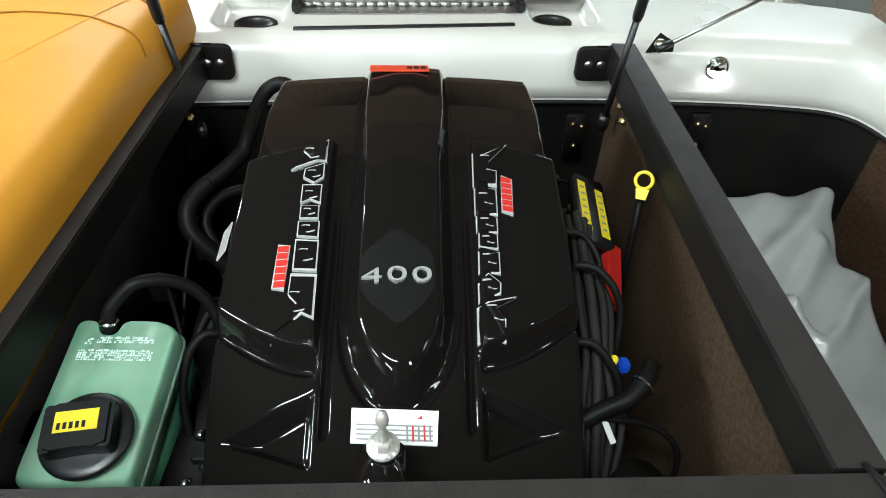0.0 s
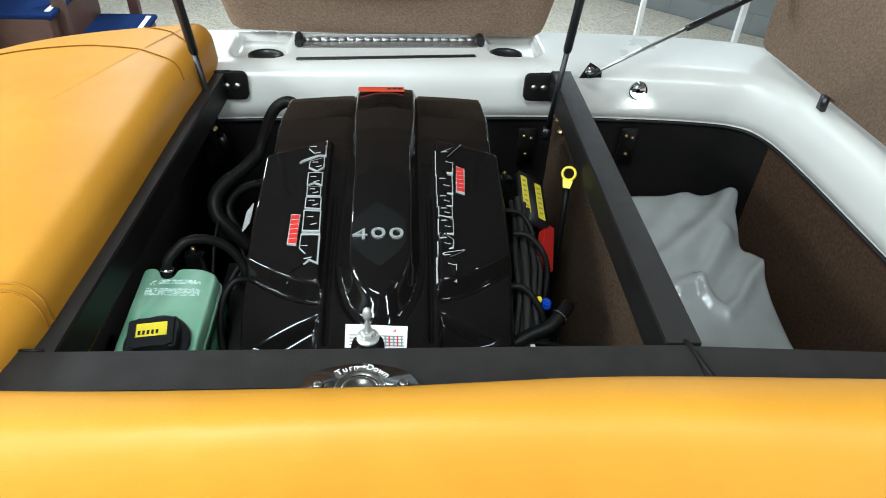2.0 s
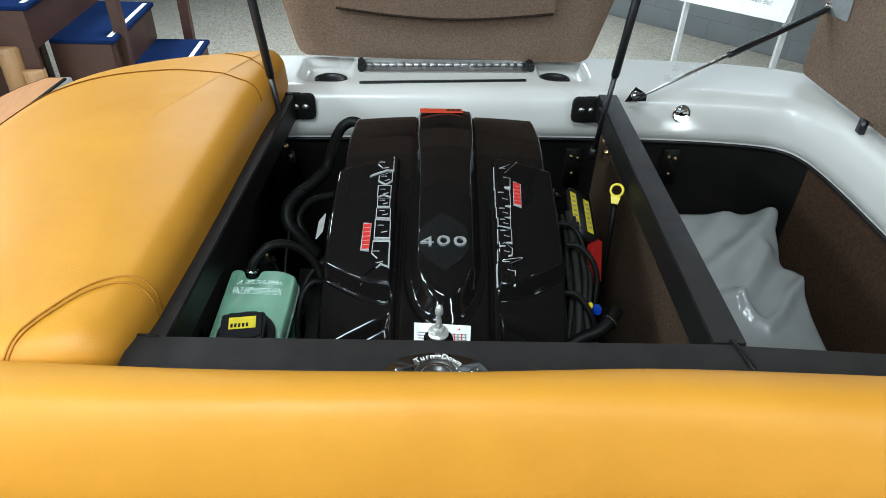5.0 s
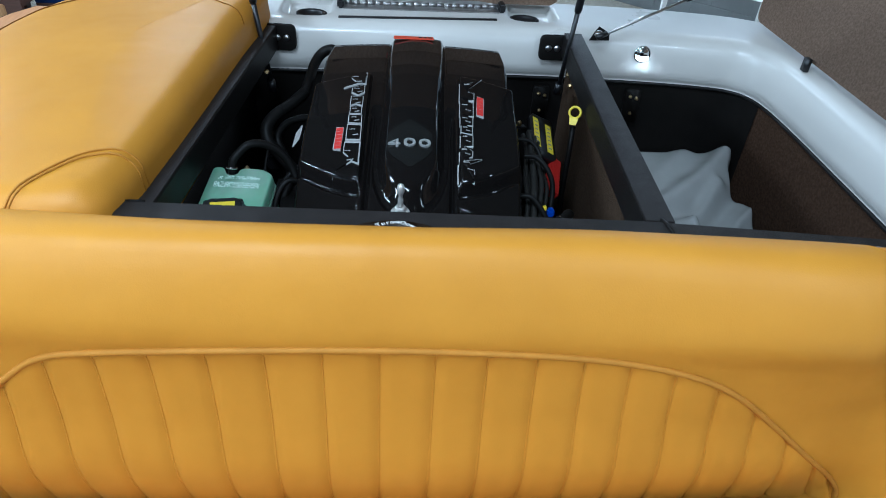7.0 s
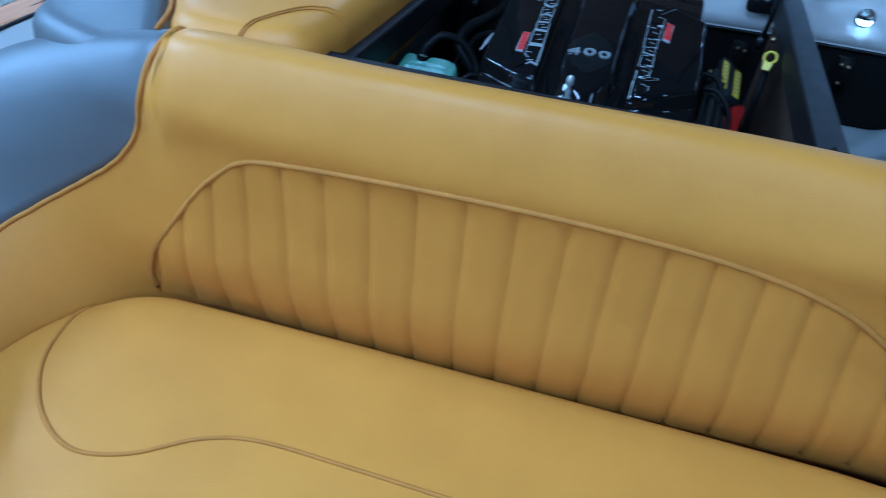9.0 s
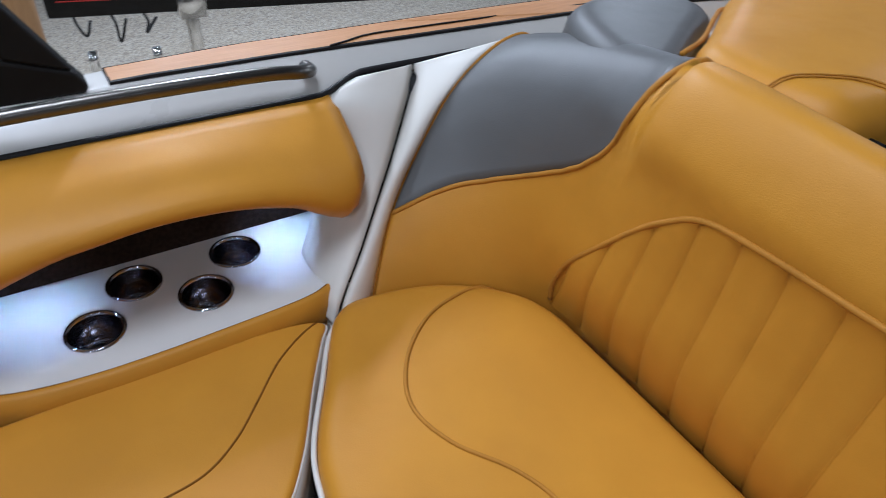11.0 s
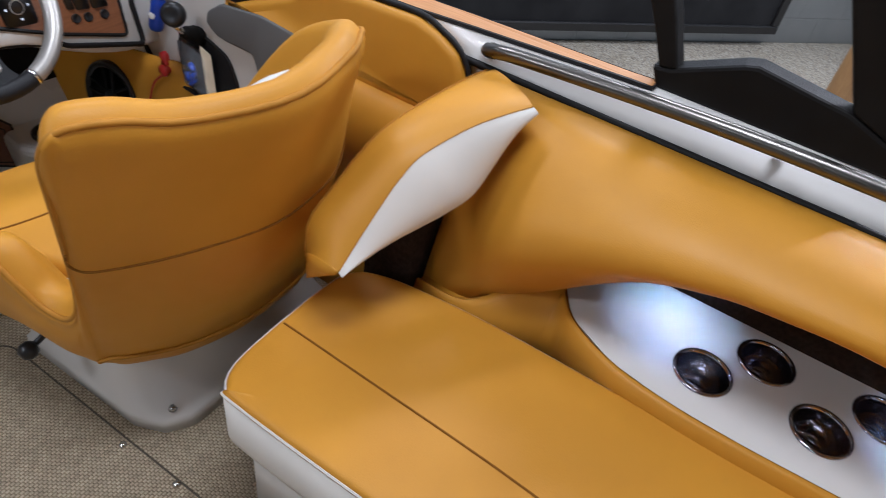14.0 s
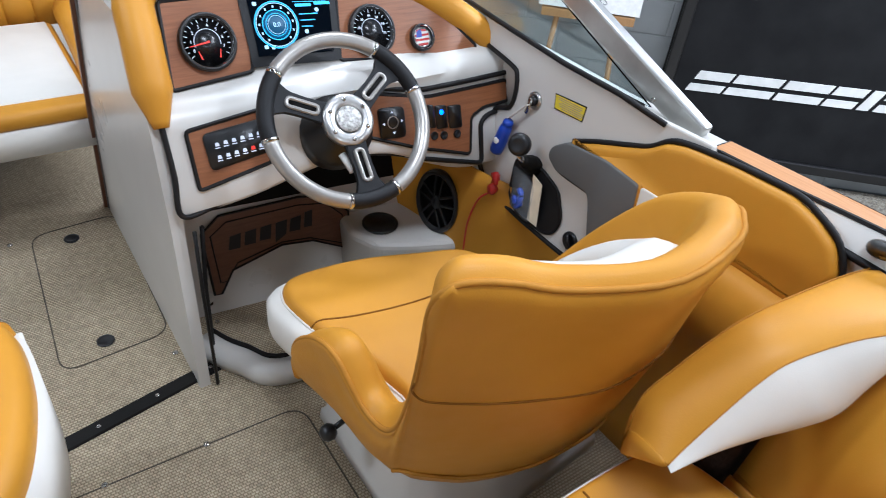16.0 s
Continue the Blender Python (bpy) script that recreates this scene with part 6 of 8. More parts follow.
RIM = [(-0.203, -1.895, 0.290), (-0.199, -1.910, 0.345), (-0.199, -1.875, 0.405), (-0.200, -1.810, 0.463), (-0.203, -1.750, 0.480), (-0.210, -1.710, 0.446), (-0.218, -1.676, 0.412), (-0.225, -1.628, 0.412), (-0.230, -1.597, 0.447), (-0.231, -1.579, 0.506), (-0.222, -1.551, 0.600), (-0.217, -1.536, 0.681), (-0.214, -1.525, 0.757), (-0.218, -1.508, 0.795), (-0.240, -1.498, 0.808), (-0.290, -1.475, 0.805), (-0.360, -1.445, 0.788), (-0.483, -1.391, 0.793), (-0.600, -1.398, 0.808), (-0.665, -1.433, 0.800), (-0.715, -1.475, 0.780), (-0.728, -1.560, 0.730), (-0.720, -1.650, 0.620), (-0.710, -1.74, 0.49), (-0.700, -1.83, 0.39)]
FOOT = [(-0.208, -1.890, 0.270), (-0.209, -1.885, 0.265), (-0.213, -1.865, 0.260), (-0.220, -1.830, 0.260), (-0.228, -1.785, 0.260), (-0.233, -1.750, 0.260), (-0.237, -1.715, 0.260), (-0.240, -1.685, 0.260), (-0.243, -1.665, 0.260), (-0.246, -1.650, 0.260), (-0.250, -1.640, 0.259), (-0.254, -1.632, 0.258), (-0.260, -1.625, 0.260), (-0.268, -1.615, 0.259), (-0.280, -1.602, 0.255), (-0.315, -1.579, 0.250), (-0.370, -1.551, 0.242), (-0.470, -1.520, 0.243), (-0.580, -1.514, 0.247), (-0.640, -1.523, 0.246), (-0.680, -1.555, 0.235), (-0.700, -1.590, 0.230), (-0.700, -1.660, 0.230), (-0.690, -1.760, 0.240), (-0.680, -1.850, 0.280)]
rim_smooth, foot_smooth = smooth_line(RIM, 6), smooth_line(FOOT, 6)


def along(line, a):
    f = (a + 1) / 2 * (len(line) - 1)
    k = min(int(f), len(line) - 2)
    return line[k].lerp(line[k + 1], f - k)


def rim_line(a):
    """The rim: a from -1, the inboard arm's tip, over the back to 1, the outboard arm's tip."""
    return along(rim_smooth, a)


def within(r, foot, deep):
    """The place on the line from rim to foot that lies so deep under the rim."""
    q = r.lerp(foot, min(1.0, deep / max(0.03, r.z - foot.z)))
    return Vector((q.x, q.y, r.z - deep))


NB = 96
outer, inner = [], []
for i in range(NB + 1):
    a = -1 + 2 * i / NB
    r = rim_line(a)
    mid = Vector((HX, -1.78, 0))
    out = Vector((r.x - mid.x, (r.y - mid.y), 0)).normalized()
    foot = along(foot_smooth, a)
    belly = r.lerp(foot, 0.45) + out * 0.014
    outer.append([foot - out * 0.08 + Vector((0, 0, -0.004)), foot - out * 0.015, foot + Vector((0, 0, 0.012)), r.lerp(foot, 0.8) + out * 0.008, belly, r.lerp(foot, 0.2) + out * 0.008, r + out * 0.005 + Vector((0, 0, -0.03 if i > 54 else -0.01)), r])
    inw = -out
    top_w = 0.054 + 0.010 * ease((abs(a - 0.42) - 0.2) / 0.25)
    seat_z = 0.35
    drop = max(0.02, r.z - seat_z)
    inner.append([r + Vector((0, 0, -0.006)), r + inw * top_w * 0.35 + Vector((0, 0, 0.010)), r + inw * top_w * 0.8 + Vector((0, 0, 0.002)), r + inw * top_w * 1.1 + Vector((0, 0, -min(0.04, drop * 0.4))), within(r, foot, drop * 0.6) + inw * top_w * 1.2, within(r, foot, drop + 0.04) + inw * top_w * 1.3])
cols = [smooth_line(row, 3) for row in outer]
part("shell", sheet(cols), VINYL, helm, auto=0)
cols_in = [smooth_line(row, 3) for row in inner]
part("rolled_rim", sheet(cols_in), VINYL, helm, auto=0)
part("rim_piping", tube([rim_line(-1 + 2 * i / 90) + Vector((0, 0, -0.004)) for i in range(91)], 0.0048, 6), SEAM, helm)


def level_line(columns, heights, lift):
    """Points where the columns of the shell cross the given heights."""
    out = []
    for c, z in zip(columns, heights):
        for p0, p1 in zip(c[4:], c[5:]):
            if (p0.z - z) * (p1.z - z) <= 0 and p0.z != p1.z:
                q = p0.lerp(p1, (z - p0.z) / (p1.z - p0.z))
                out.append(q + (q - Vector((HX, -1.78, q.z))).normalized() * lift)
                break
    return out


part("back_seam", tube(smooth_line(level_line(cols[41:92:3], [0.602 - 0.052 * math.sin(math.pi * min(1.0, i / 15)) ** 0.8 for i in range(17)], 0.0008), 4), 0.0020, 6), STITCH, helm)
part("foot_piping", tube(smooth_line(level_line(cols[44:90:3], [cols[44 + 3 * i][6].z + 0.004 + 0.024 * ease(i / 4) for i in range(16)], 0.002), 4), 0.0040, 6), SEAM, helm)
# white insert inside the back
rows = []
for i in range(64, 88):
    r = inner[i]
    a, b = Vector(r[2]), Vector(r[5])
    dip = 0.08 + 0.16 * ease((i - 66) / 20)
    inw = Vector((HX - 0.01 - a.x, -1.78 - a.y, 0)).normalized()
    rows.append([a.lerp(b, dip) + inw * 0.006, a.lerp(b, dip + 0.005) + inw * 0.020 + Vector((0, 0, 0.004)), a.lerp(b, dip + 0.01) + inw * 0.040 + Vector((0, 0, 0.006)), a.lerp(b, dip + 0.03) + inw * 0.060 + Vector((0, 0, 0.003)), a.lerp(b, dip + 0.14) + inw * 0.072, a.lerp(b, 0.5) + inw * 0.055, a.lerp(b, 0.95) + inw * 0.04])
part("back_insert", sheet(rows, 0.01), WHITE_VINYL, helm, "white vinyl insert", auto=0)
# cushion with a white rounded front
CU = [(-0.305, -1.60), (-0.288, -1.70), (-0.262, -1.80), (-0.232, -1.89), (-0.210, -1.97), (-0.202, -2.04), (-0.228, -2.088), (-0.30, -2.105), (-0.42, -2.105), (-0.55, -2.08), (-0.64, -2.06), (-0.68, -2.01), (-0.685, -1.92), (-0.68, -1.78), (-0.66, -1.60)]
CO = [(p.x, p.y) for p in smooth_line([(x, y + 0.055 * (-x - 0.21) / 0.42 * ease((-1.75 - y) / 0.2), 0) for x, y in CU], 7, True)]
helm_cushion = part("cushion", pillow([(HX - 0.015 + (x - HX) * 0.925, -1.80 + (y + 1.80) * 0.955) for x, y in CO], 0.342, 0.374, 0.02), VINYL, helm, auto=0)
part("cushion_front", loft([[(HX + (x - HX) * 0.92, -1.8 + (y + 1.8) * 0.92, 0.258) for x, y in CO], [(HX + (x - HX) * 0.99, -1.8 + (y + 1.8) * 0.985, 0.266) for x, y in CO], [(x, y, 0.282) for x, y in CO], [(x, y, 0.330) for x, y in CO], [(HX - 0.004 + (x - HX) * 0.975, -1.80 + (y + 1.80) * 0.98, 0.346) for x, y in CO], [(HX - 0.015 + (x - HX) * 0.925, -1.80 + (y + 1.80) * 0.955, 0.352) for x, y in CO]]), WHITE_VINYL, helm, "white vinyl seat front", auto=0)
part("cushion_piping", tube([(HX - 0.015 + (x - HX) * 0.935, -1.80 + (y + 1.80) * 0.96, 0.352) for x, y in CO], 0.003, 6, True), WHITE_VINYL, helm)
ct = tree_of(helm_cushion)
part("cushion_seam", tube(laid(ct, smooth_line([(-0.245, -1.935, 0.6), (-0.33, -1.905, 0.6), (-0.45, -1.885, 0.6), (-0.57, -1.885, 0.6), (-0.64, -1.90, 0.6)], 7), (0, 0, -1), 0.0), 0.0022, 6), STITCH, helm)
part("pedestal", loft([
    [(-0.285, -1.99, 0.0), (-0.29, -1.66, 0.0), (-0.315, -1.60, 0.0), (-0.36, -1.57, 0.0), (-0.43, -1.565, 0.0), (-0.80, -1.60, 0.0), (-0.84, -2.0, 0.0)],
    [(-0.287, -1.985, 0.035), (-0.292, -1.665, 0.035), (-0.318, -1.605, 0.035), (-0.362, -1.577, 0.035), (-0.43, -1.572, 0.035), (-0.795, -1.605, 0.035), (-0.835, -1.995, 0.035)],
    [(-0.292, -1.97, 0.055), (-0.298, -1.70, 0.055), (-0.325, -1.66, 0.055), (-0.40, -1.65, 0.055), (-0.45, -1.59, 0.06), (-0.78, -1.61, 0.06), (-0.82, -1.98, 0.06)],
    [(-0.31, -1.95, 0.15), (-0.315, -1.72, 0.15), (-0.335, -1.68, 0.15), (-0.40, -1.665, 0.15), (-0.46, -1.60, 0.15), (-0.74, -1.62, 0.15), (-0.78, -1.95, 0.15)],
    [(-0.325, -1.93, 0.225), (-0.33, -1.74, 0.225), (-0.345, -1.70, 0.225), (-0.41, -1.68, 0.225), (-0.47, -1.625, 0.225), (-0.68, -1.65, 0.225), (-0.70, -1.93, 0.225)]]), GEL, helm, "white moulded pedestal", auto=25)
part("pedestal_bolt", lathe([(0.0, 0.008), (0.006, 0.007), (0.009, 0.0), (0, 0)], Matrix.Translation((-0.345, -1.605, 0.046)), 10), STEEL, helm)
part("pedestal_bolt", lathe([(0.0, 0.008), (0.006, 0.007), (0.009, 0.0), (0, 0)], Matrix.Translation((-0.76, -1.63, 0.06)), 10), STEEL, helm)
lever = part("slide_lever", tube([(-0.30, -1.83, 0.19), (-0.26, -1.825, 0.185), (-0.235, -1.822, 0.18)], 0.006, 8), BLACK_PLASTIC, helm, "black slide lever")
part("knob", lathe([(0.0, -0.014), (0.012, -0.013), (0.018, -0.004), (0.017, 0.008), (0.010, 0.016), (0.0, 0.017)], facing((-0.225, -1.82, 0.178), (1, 0.1, 0)), 14), BLACK_PLASTIC, lever)

# ---- helm console ----
dash = thing("helm_console", "white moulded helm console with wood-look panels and black trim", "helm console")
D1 = facing((-0.5, -2.30, 0.70), (0, 0.87, 0.5))
D2 = facing((-0.5, -2.20, 0.55), (0, 0.94, 0.34))


def on(m, u, v, w=0.0):
    return m @ Vector((u, v, w))


# the moulded body: lower face, ledge, raked upper face
rows = []
for i in range(31):
    u = -0.395 + i * 0.87 / 30
    low_v = -0.045 + 0.04 * math.exp(-((u + 0.05) / 0.17) ** 2) - 0.055 * ease((u - 0.05) / 0.25)
    vt = between(u, ((0.17, 0.18), (0.2, 0.155), (0.30, 0.092), (0.39, 0.02), (0.43, -0.005)))
    swell = 0.035 * math.exp(-((u - 0.06) / 0.13) ** 2)
    pts = [on(D2, u, low_v - 0.01, -0.06), on(D2, u, low_v - 0.008, -0.008), on(D2, u, low_v, 0.0), on(D2, u, 0.0, 0.0), on(D2, u, 0.11, 0.0), on(D2, u, 0.128, 0.003 + swell * 0.5), on(D1, u, -0.02, 0.02 + swell * 0.8), on(D1, u, -0.006, 0.004 + swell * 0.2), on(D1, u, min(0.02, vt), 0.0), on(D1, u, min(0.17, vt), 0.0), on(D1, u, min(0.19, vt + 0.01), -0.03)]
    rows.append([Vector(p) for p in pts])
part("moulding", sheet(rows, 0.006), GEL, dash, auto=50)
inner_side = [[(-0.105, -2.205, 0.0), (-0.105, -2.20, 0.48), (-0.11, -2.25, 0.66), (-0.12, -2.31, 0.80)], [(-0.105, -2.24, 0.0), (-0.105, -2.24, 0.48), (-0.11, -2.27, 0.66), (-0.12, -2.34, 0.82)], [(-0.10, -3.05, 0.0), (-0.105, -2.90, 0.48), (-0.11, -2.835, 0.66), (-0.12, -2.80, 0.80)]]
part("inner_side", sheet(inner_side, 0.025), GEL, dash, "white side of the console along the walkway", auto=30)
part("side_trim", tube(smooth_line([on(D2, -0.395, 0.15, 0.004), on(D2, -0.395, 0.03, 0.004), on(D2, -0.398, -0.047, 0.0), on(D2, -0.33, -0.045, -0.008), on(D2, -0.2, -0.02, -0.01), on(D2, -0.05, -0.008, -0.01), on(D2, 0.08, -0.03, -0.01), on(D2, 0.2, -0.075, -0.01), on(D2, 0.32, -0.105, -0.008)], 6), 0.0055, 6), BLACK_TRIM, dash)
part("door_edge_trim", tube([(-0.118, -2.19, 0.01), (-0.118, -2.19, 0.3), (-0.12, -2.187, 0.46)], 0.004, 6), BLACK_TRIM, dash)


def inlay(name, m, outline, r, mat, thick=0.004, trim=True, w=0.001, label=""):
    pts = rounded(outline, r, 4)
    ob = part(name, prism(pts, m @ Matrix.Translation((0, 0, w)), thick), mat, dash, label, smooth=False)
    if trim:
        part(name + "_trim", tube([on(m, u, v, w + thick * 0.6) for u, v in pts], 0.0045, 6, True), BLACK_TRIM, dash)
    return ob


inlay("gauge_panel", D1, [(-0.335, 0.165), (-0.352, 0.004), (-0.192, 0.017), (-0.165, 0.165)], 0.008, DASH_WOOD, label="wood-look gauge panel")
inlay("gauge_panel", D1, [(0.022, 0.14), (0.0, 0.012), (0.20, -0.013), (0.335, -0.028), (0.358, -0.005), (0.30, 0.06), (0.215, 0.12), (0.15, 0.145)], 0.008, DASH_WOOD, label="wood-look gauge panel")
inlay("switch_panel", D2, [(-0.356, 0.108), (-0.355, -0.006), (-0.205, 0.018), (-0.20, 0.125)], 0.008, DASH_WOOD, label="wood-look switch panel")
inlay("control_panel", D2, [(0.005, 0.12), (0.18, 0.082), (0.29, 0.083), (0.41, 0.085), (0.41, 0.035), (0.335, 0.033), (0.295, 0.016), (0.283, -0.072), (0.14, -0.027), (0.0, 0.03)], 0.012, DASH_WOOD, label="wood-look control panel")
ring_out = [(-0.02, 0.135), (0.17, 0.10), (0.29, 0.10), (0.43, 0.103), (0.432, 0.022), (0.345, 0.013), (0.322, -0.002), (0.315, -0.102), (0.14, -0.052)]
part("panel_surround", tube([on(D2, u, v, 0.004) for u, v in rounded(ring_out, 0.015, 4)], 0.006, 6), BLACK_TRIM, dash)


def gauge(name, u, v, r, label, marks, needle):
    ob = thing(name, label, "gauge", group="dash gauges")
    m = D1 @ Matrix.Translation((u, v, 0.005))
    part("bezel", lathe([(r * 1.04, 0.0), (r * 1.04, 0.010), (r * 0.98, 0.015), (r * 0.90, 0.013), (r * 0.86, 0.004), (0, 0.004)], m, 36), BLACK_PLASTIC, ob)
    part("chrome_ring", tube(ring_pts(m @ Matrix.Translation((0, 0, 0.0125)), r * 0.91, 40), 0.0016, 6, True), CHROME, ob)
    part("dial", lathe([(r * 0.85, 0.0045), (0, 0.0048)], m, 32), DIAL, ob)
    bm = bmesh.new()
    for i in range(marks):
        q = radians(215 - 250 * i / (marks - 1))
        a, b = r * (0.70 if i % 2 == 0 else 0.76), r * 0.83
        d = Vector((math.cos(q), math.sin(q), 0))
        s = Vector((-d.y, d.x, 0)) * 0.0006
        vs = [bm.verts.new(m @ (p + Vector((0, 0, 0.0054)))) for p in (d * a + s, d * b + s, d * b - s, d * a - s)]
        bm.faces.new(vs)
    part("scale_marks", bm, GLOW_WHITE, ob, smooth=False)
    arc_at = m @ Matrix.Translation((0, 0, 0.0054))
    part("scale_arc", tube([arc_at @ Vector((r * 0.47 * math.cos(radians(195 - 7 * i)), r * 0.47 * math.sin(radians(195 - 7 * i)), 0)) for i in range(31)], 0.0007, 5), GLOW_WHITE, ob)
    if needle is not None:
        q = radians(needle)
        d = Vector((math.cos(q), math.sin(q), 0))
        s = Vector((-d.y, d.x, 0))
        part("needle", prism([(p.x, p.y) for p in (d * -0.004 + s * 0.0018, d * r * 0.66 + s * 0.0007, d * r * 0.66 - s * 0.0007, d * -0.004 - s * 0.0018)], m @ Matrix.Translation((0, 0, 0.006)), 0.001), GLOW_RED, ob, smooth=False)
    return ob, m


tach, tm = gauge("tachometer", -0.266, 0.082, 0.053, "round black rev counter with red needle", 19, 188)
for i, t in enumerate("01234567"):
    q = radians(205 - 32 * i)
    text_part("numeral", t, tm @ Matrix.Translation((0.031 * math.cos(q), 0.031 * math.sin(q), 0.0055)), 0.0085, GLOW_WHITE, tach)
for s, lab in ((-1, 1), (1, 1)):
    q0 = radians(270 + s * 35)
    c = Vector((math.cos(q0), math.sin(q0), 0)) * 0.030
    part("small_needle", prism([(c.x - 0.0012, c.y - 0.006), (c.x + 0.0012, c.y - 0.006), (c.x + s * 0.004 + 0.0006, c.y + 0.010), (c.x + s * 0.004 - 0.0006, c.y + 0.010)], tm @ Matrix.Translation((0, 0, 0.006)), 0.001), GLOW_RED, tach, smooth=False)
speedo, sm = gauge("speedometer", 0.087, 0.062, 0.053, "round black speedometer with white numerals", 21, None)
for i, t in enumerate(("10", "20", "30", "40", "50", "60", "70")):
    q = radians(200 - 36 * i)
    text_part("numeral", t, sm @ Matrix.Translation((0.031 * math.cos(q), 0.031 * math.sin(q), 0.0055)), 0.0075, GLOW_WHITE, speedo)
badge, bmx = gauge("flag_gauge", 0.209, 0.032, 0.029, "small round dial with a striped flag", 9, None)
part("grey_ring", lathe([(0.0235, 0.0050), (0.0235, 0.0062), (0.0190, 0.0062), (0.0190, 0.0050)], bmx, 32, cap=False), BRUSHED, badge)
for k in range(7):
    y0 = -0.0175 + k * 0.005
    half = math.sqrt(0.0182 ** 2 - min(y0 * y0, (y0 + 0.005) ** 2) * 0.94)
    part("stripe", prism([(-half, y0), (half, y0), (half, y0 + 0.0049), (-half, y0 + 0.0049)], bmx @ Matrix.Translation((0, 0, 0.0056)), 0.0006), RED if k % 2 == 0 else PAPER, badge, smooth=False)
part("canton", prism([(-0.0155, 0.001), (0.0, 0.001), (0.0, 0.0175), (-0.007, 0.0165), (-0.013, 0.012)], bmx @ Matrix.Translation((0, 0, 0.0061)), 0.0006), BLUE, badge, smooth=False)

screen = thing("touch_screen", "lit dark touch screen with round blue dial graphic", "display")
part("bezel", prism(rounded([(-0.187, 0.165), (-0.190, 0.024), (0.0, 0.012), (0.02, 0.15)], 0.006), D1 @ Matrix.Translation((0, 0, 0.002)), 0.006), BLACK_PLASTIC, screen, smooth=False)
SC = D1 @ Matrix.Translation((0, 0, 0.009))
part("glass", prism([(-0.170, 0.16), (-0.174, 0.042), (-0.012, 0.032), (0.004, 0.145)], SC, 0.0006), SCREEN_DARK, screen, smooth=False)
DIALM = SC @ Matrix.Translation((-0.122, 0.098, 0.0))
part("dial_disc", lathe([(0.027, 0.0008), (0.027, 0.0011), (0.0, 0.0011)], DIALM, 32), SCREEN_DEEP, screen)
for rr, th, mt in ((0.045, 0.0018, SCREEN_BLUE), (0.042, 0.0010, SCREEN_PALE), (0.029, 0.0014, SCREEN_BLUE), (0.022, 0.0009, SCREEN_BLUE), (0.018, 0.0007, SCREEN_PALE)):
    part("dial_ring", tube(ring_pts(DIALM @ Matrix.Translation((0, 0, 0.0012)), rr, 40), th * 0.8, 5, True), mt, screen)
for k in range(11):
    part("dial_bar", prism([(-0.0016, -0.0022), (0.0016, -0.0022), (0.0016, 0.0022), (-0.0016, 0.0022)], DIALM @ Matrix.Translation((0.0355 * math.cos(radians(230 - 28 * k)), 0.0355 * math.sin(radians(230 - 28 * k)), 0.0006)), 0.0008), SCREEN_PALE, screen, smooth=False)
for u, v in ((-0.158, 0.142), (-0.154, 0.058), (-0.140, 0.056), (-0.062, 0.078), (-0.030, 0.118)):
    part("icon", prism(rounded([(u - 0.004, v - 0.004), (u + 0.004, v - 0.004), (u + 0.004, v + 0.004), (u - 0.004, v + 0.004)], 0.003, 3), SC, 0.0014), SCREEN_PALE, screen, smooth=False)
part("rule", prism([(-0.078, 0.1375), (-0.006, 0.1325), (-0.006, 0.1337), (-0.078, 0.1387)], SC, 0.0013), SCREEN_BLUE, screen, smooth=False)
for k in range(3):
    part("text_bar", prism([(-0.070, 0.112 - k * 0.012), (-0.030 - 0.008 * k, 0.110 - k * 0.012), (-0.030 - 0.008 * k, 0.112 - k * 0.012), (-0.070, 0.114 - k * 0.012)], SC, 0.0013), SCREEN_BLUE, screen, smooth=False)
text_part("reading", "0.0", SC @ Matrix.Translation((-0.122, 0.098, 0.0016)), 0.013, SCREEN_PALE, screen)
for k in range(6):
    part("icon", prism(rounded([(-0.084 + k * 0.0145, 0.1425 - 0.001 * k), (-0.077 + k * 0.0145, 0.1425 - 0.001 * k), (-0.077 + k * 0.0145, 0.1495 - 0.001 * k), (-0.084 + k * 0.0145, 0.1495 - 0.001 * k)], 0.0025), SC, 0.0014), SCREEN_PALE, screen, smooth=False)
for q in range(2):
    part("tab", prism([(-0.075 + q * 0.042, 0.128), (-0.040 + q * 0.042, 0.126), (-0.040 + q * 0.042, 0.132), (-0.075 + q * 0.042, 0.134)], SC, 0.0013), SCREEN_BLUE, screen, smooth=False)

switches = thing("switch_bank", "black bank of twelve lit touch switches", "switch panel")
part("body", prism(rounded([(-0.330, 0.098), (-0.326, 0.026), (-0.205, 0.040), (-0.20, 0.108)], 0.012), D2 @ Matrix.Translation((0, 0, 0.004)), 0.006), BLACK_PLASTIC, switches)
for row in range(2):
    for k in range(6):
        u, v = -0.306 + k * 0.0168, 0.0715 - row * 0.0245 + k * 0.0011
        part("icon", prism(rounded([(u - 0.0045, v), (u + 0.0045, v), (u + 0.003, v + 0.007), (u - 0.003, v + 0.007)], 0.0015), D2 @ Matrix.Translation((0, 0, 0.0102)), 0.0005), GLOW_RED if (row, k) == (1, 4) else GLOW_WHITE, switches, smooth=False)
        part("caption_bar", prism([(u - 0.005, v - 0.0045), (u + 0.005, v - 0.0045), (u + 0.005, v - 0.0025), (u - 0.005, v - 0.0025)], D2 @ Matrix.Translation((0, 0, 0.0102)), 0.0005), GLOW_WHITE, switches, smooth=False)
pad4 = thing("control_pad", "square black cruise control pad with four arrows", "control pad")
part("body", prism(rounded([(0.046, 0.080), (0.110, 0.074), (0.108, 0.006), (0.045, 0.012)], 0.012), D2 @ Matrix.Translation((0, 0, 0.004)), 0.008), BLACK_PLASTIC, pad4)
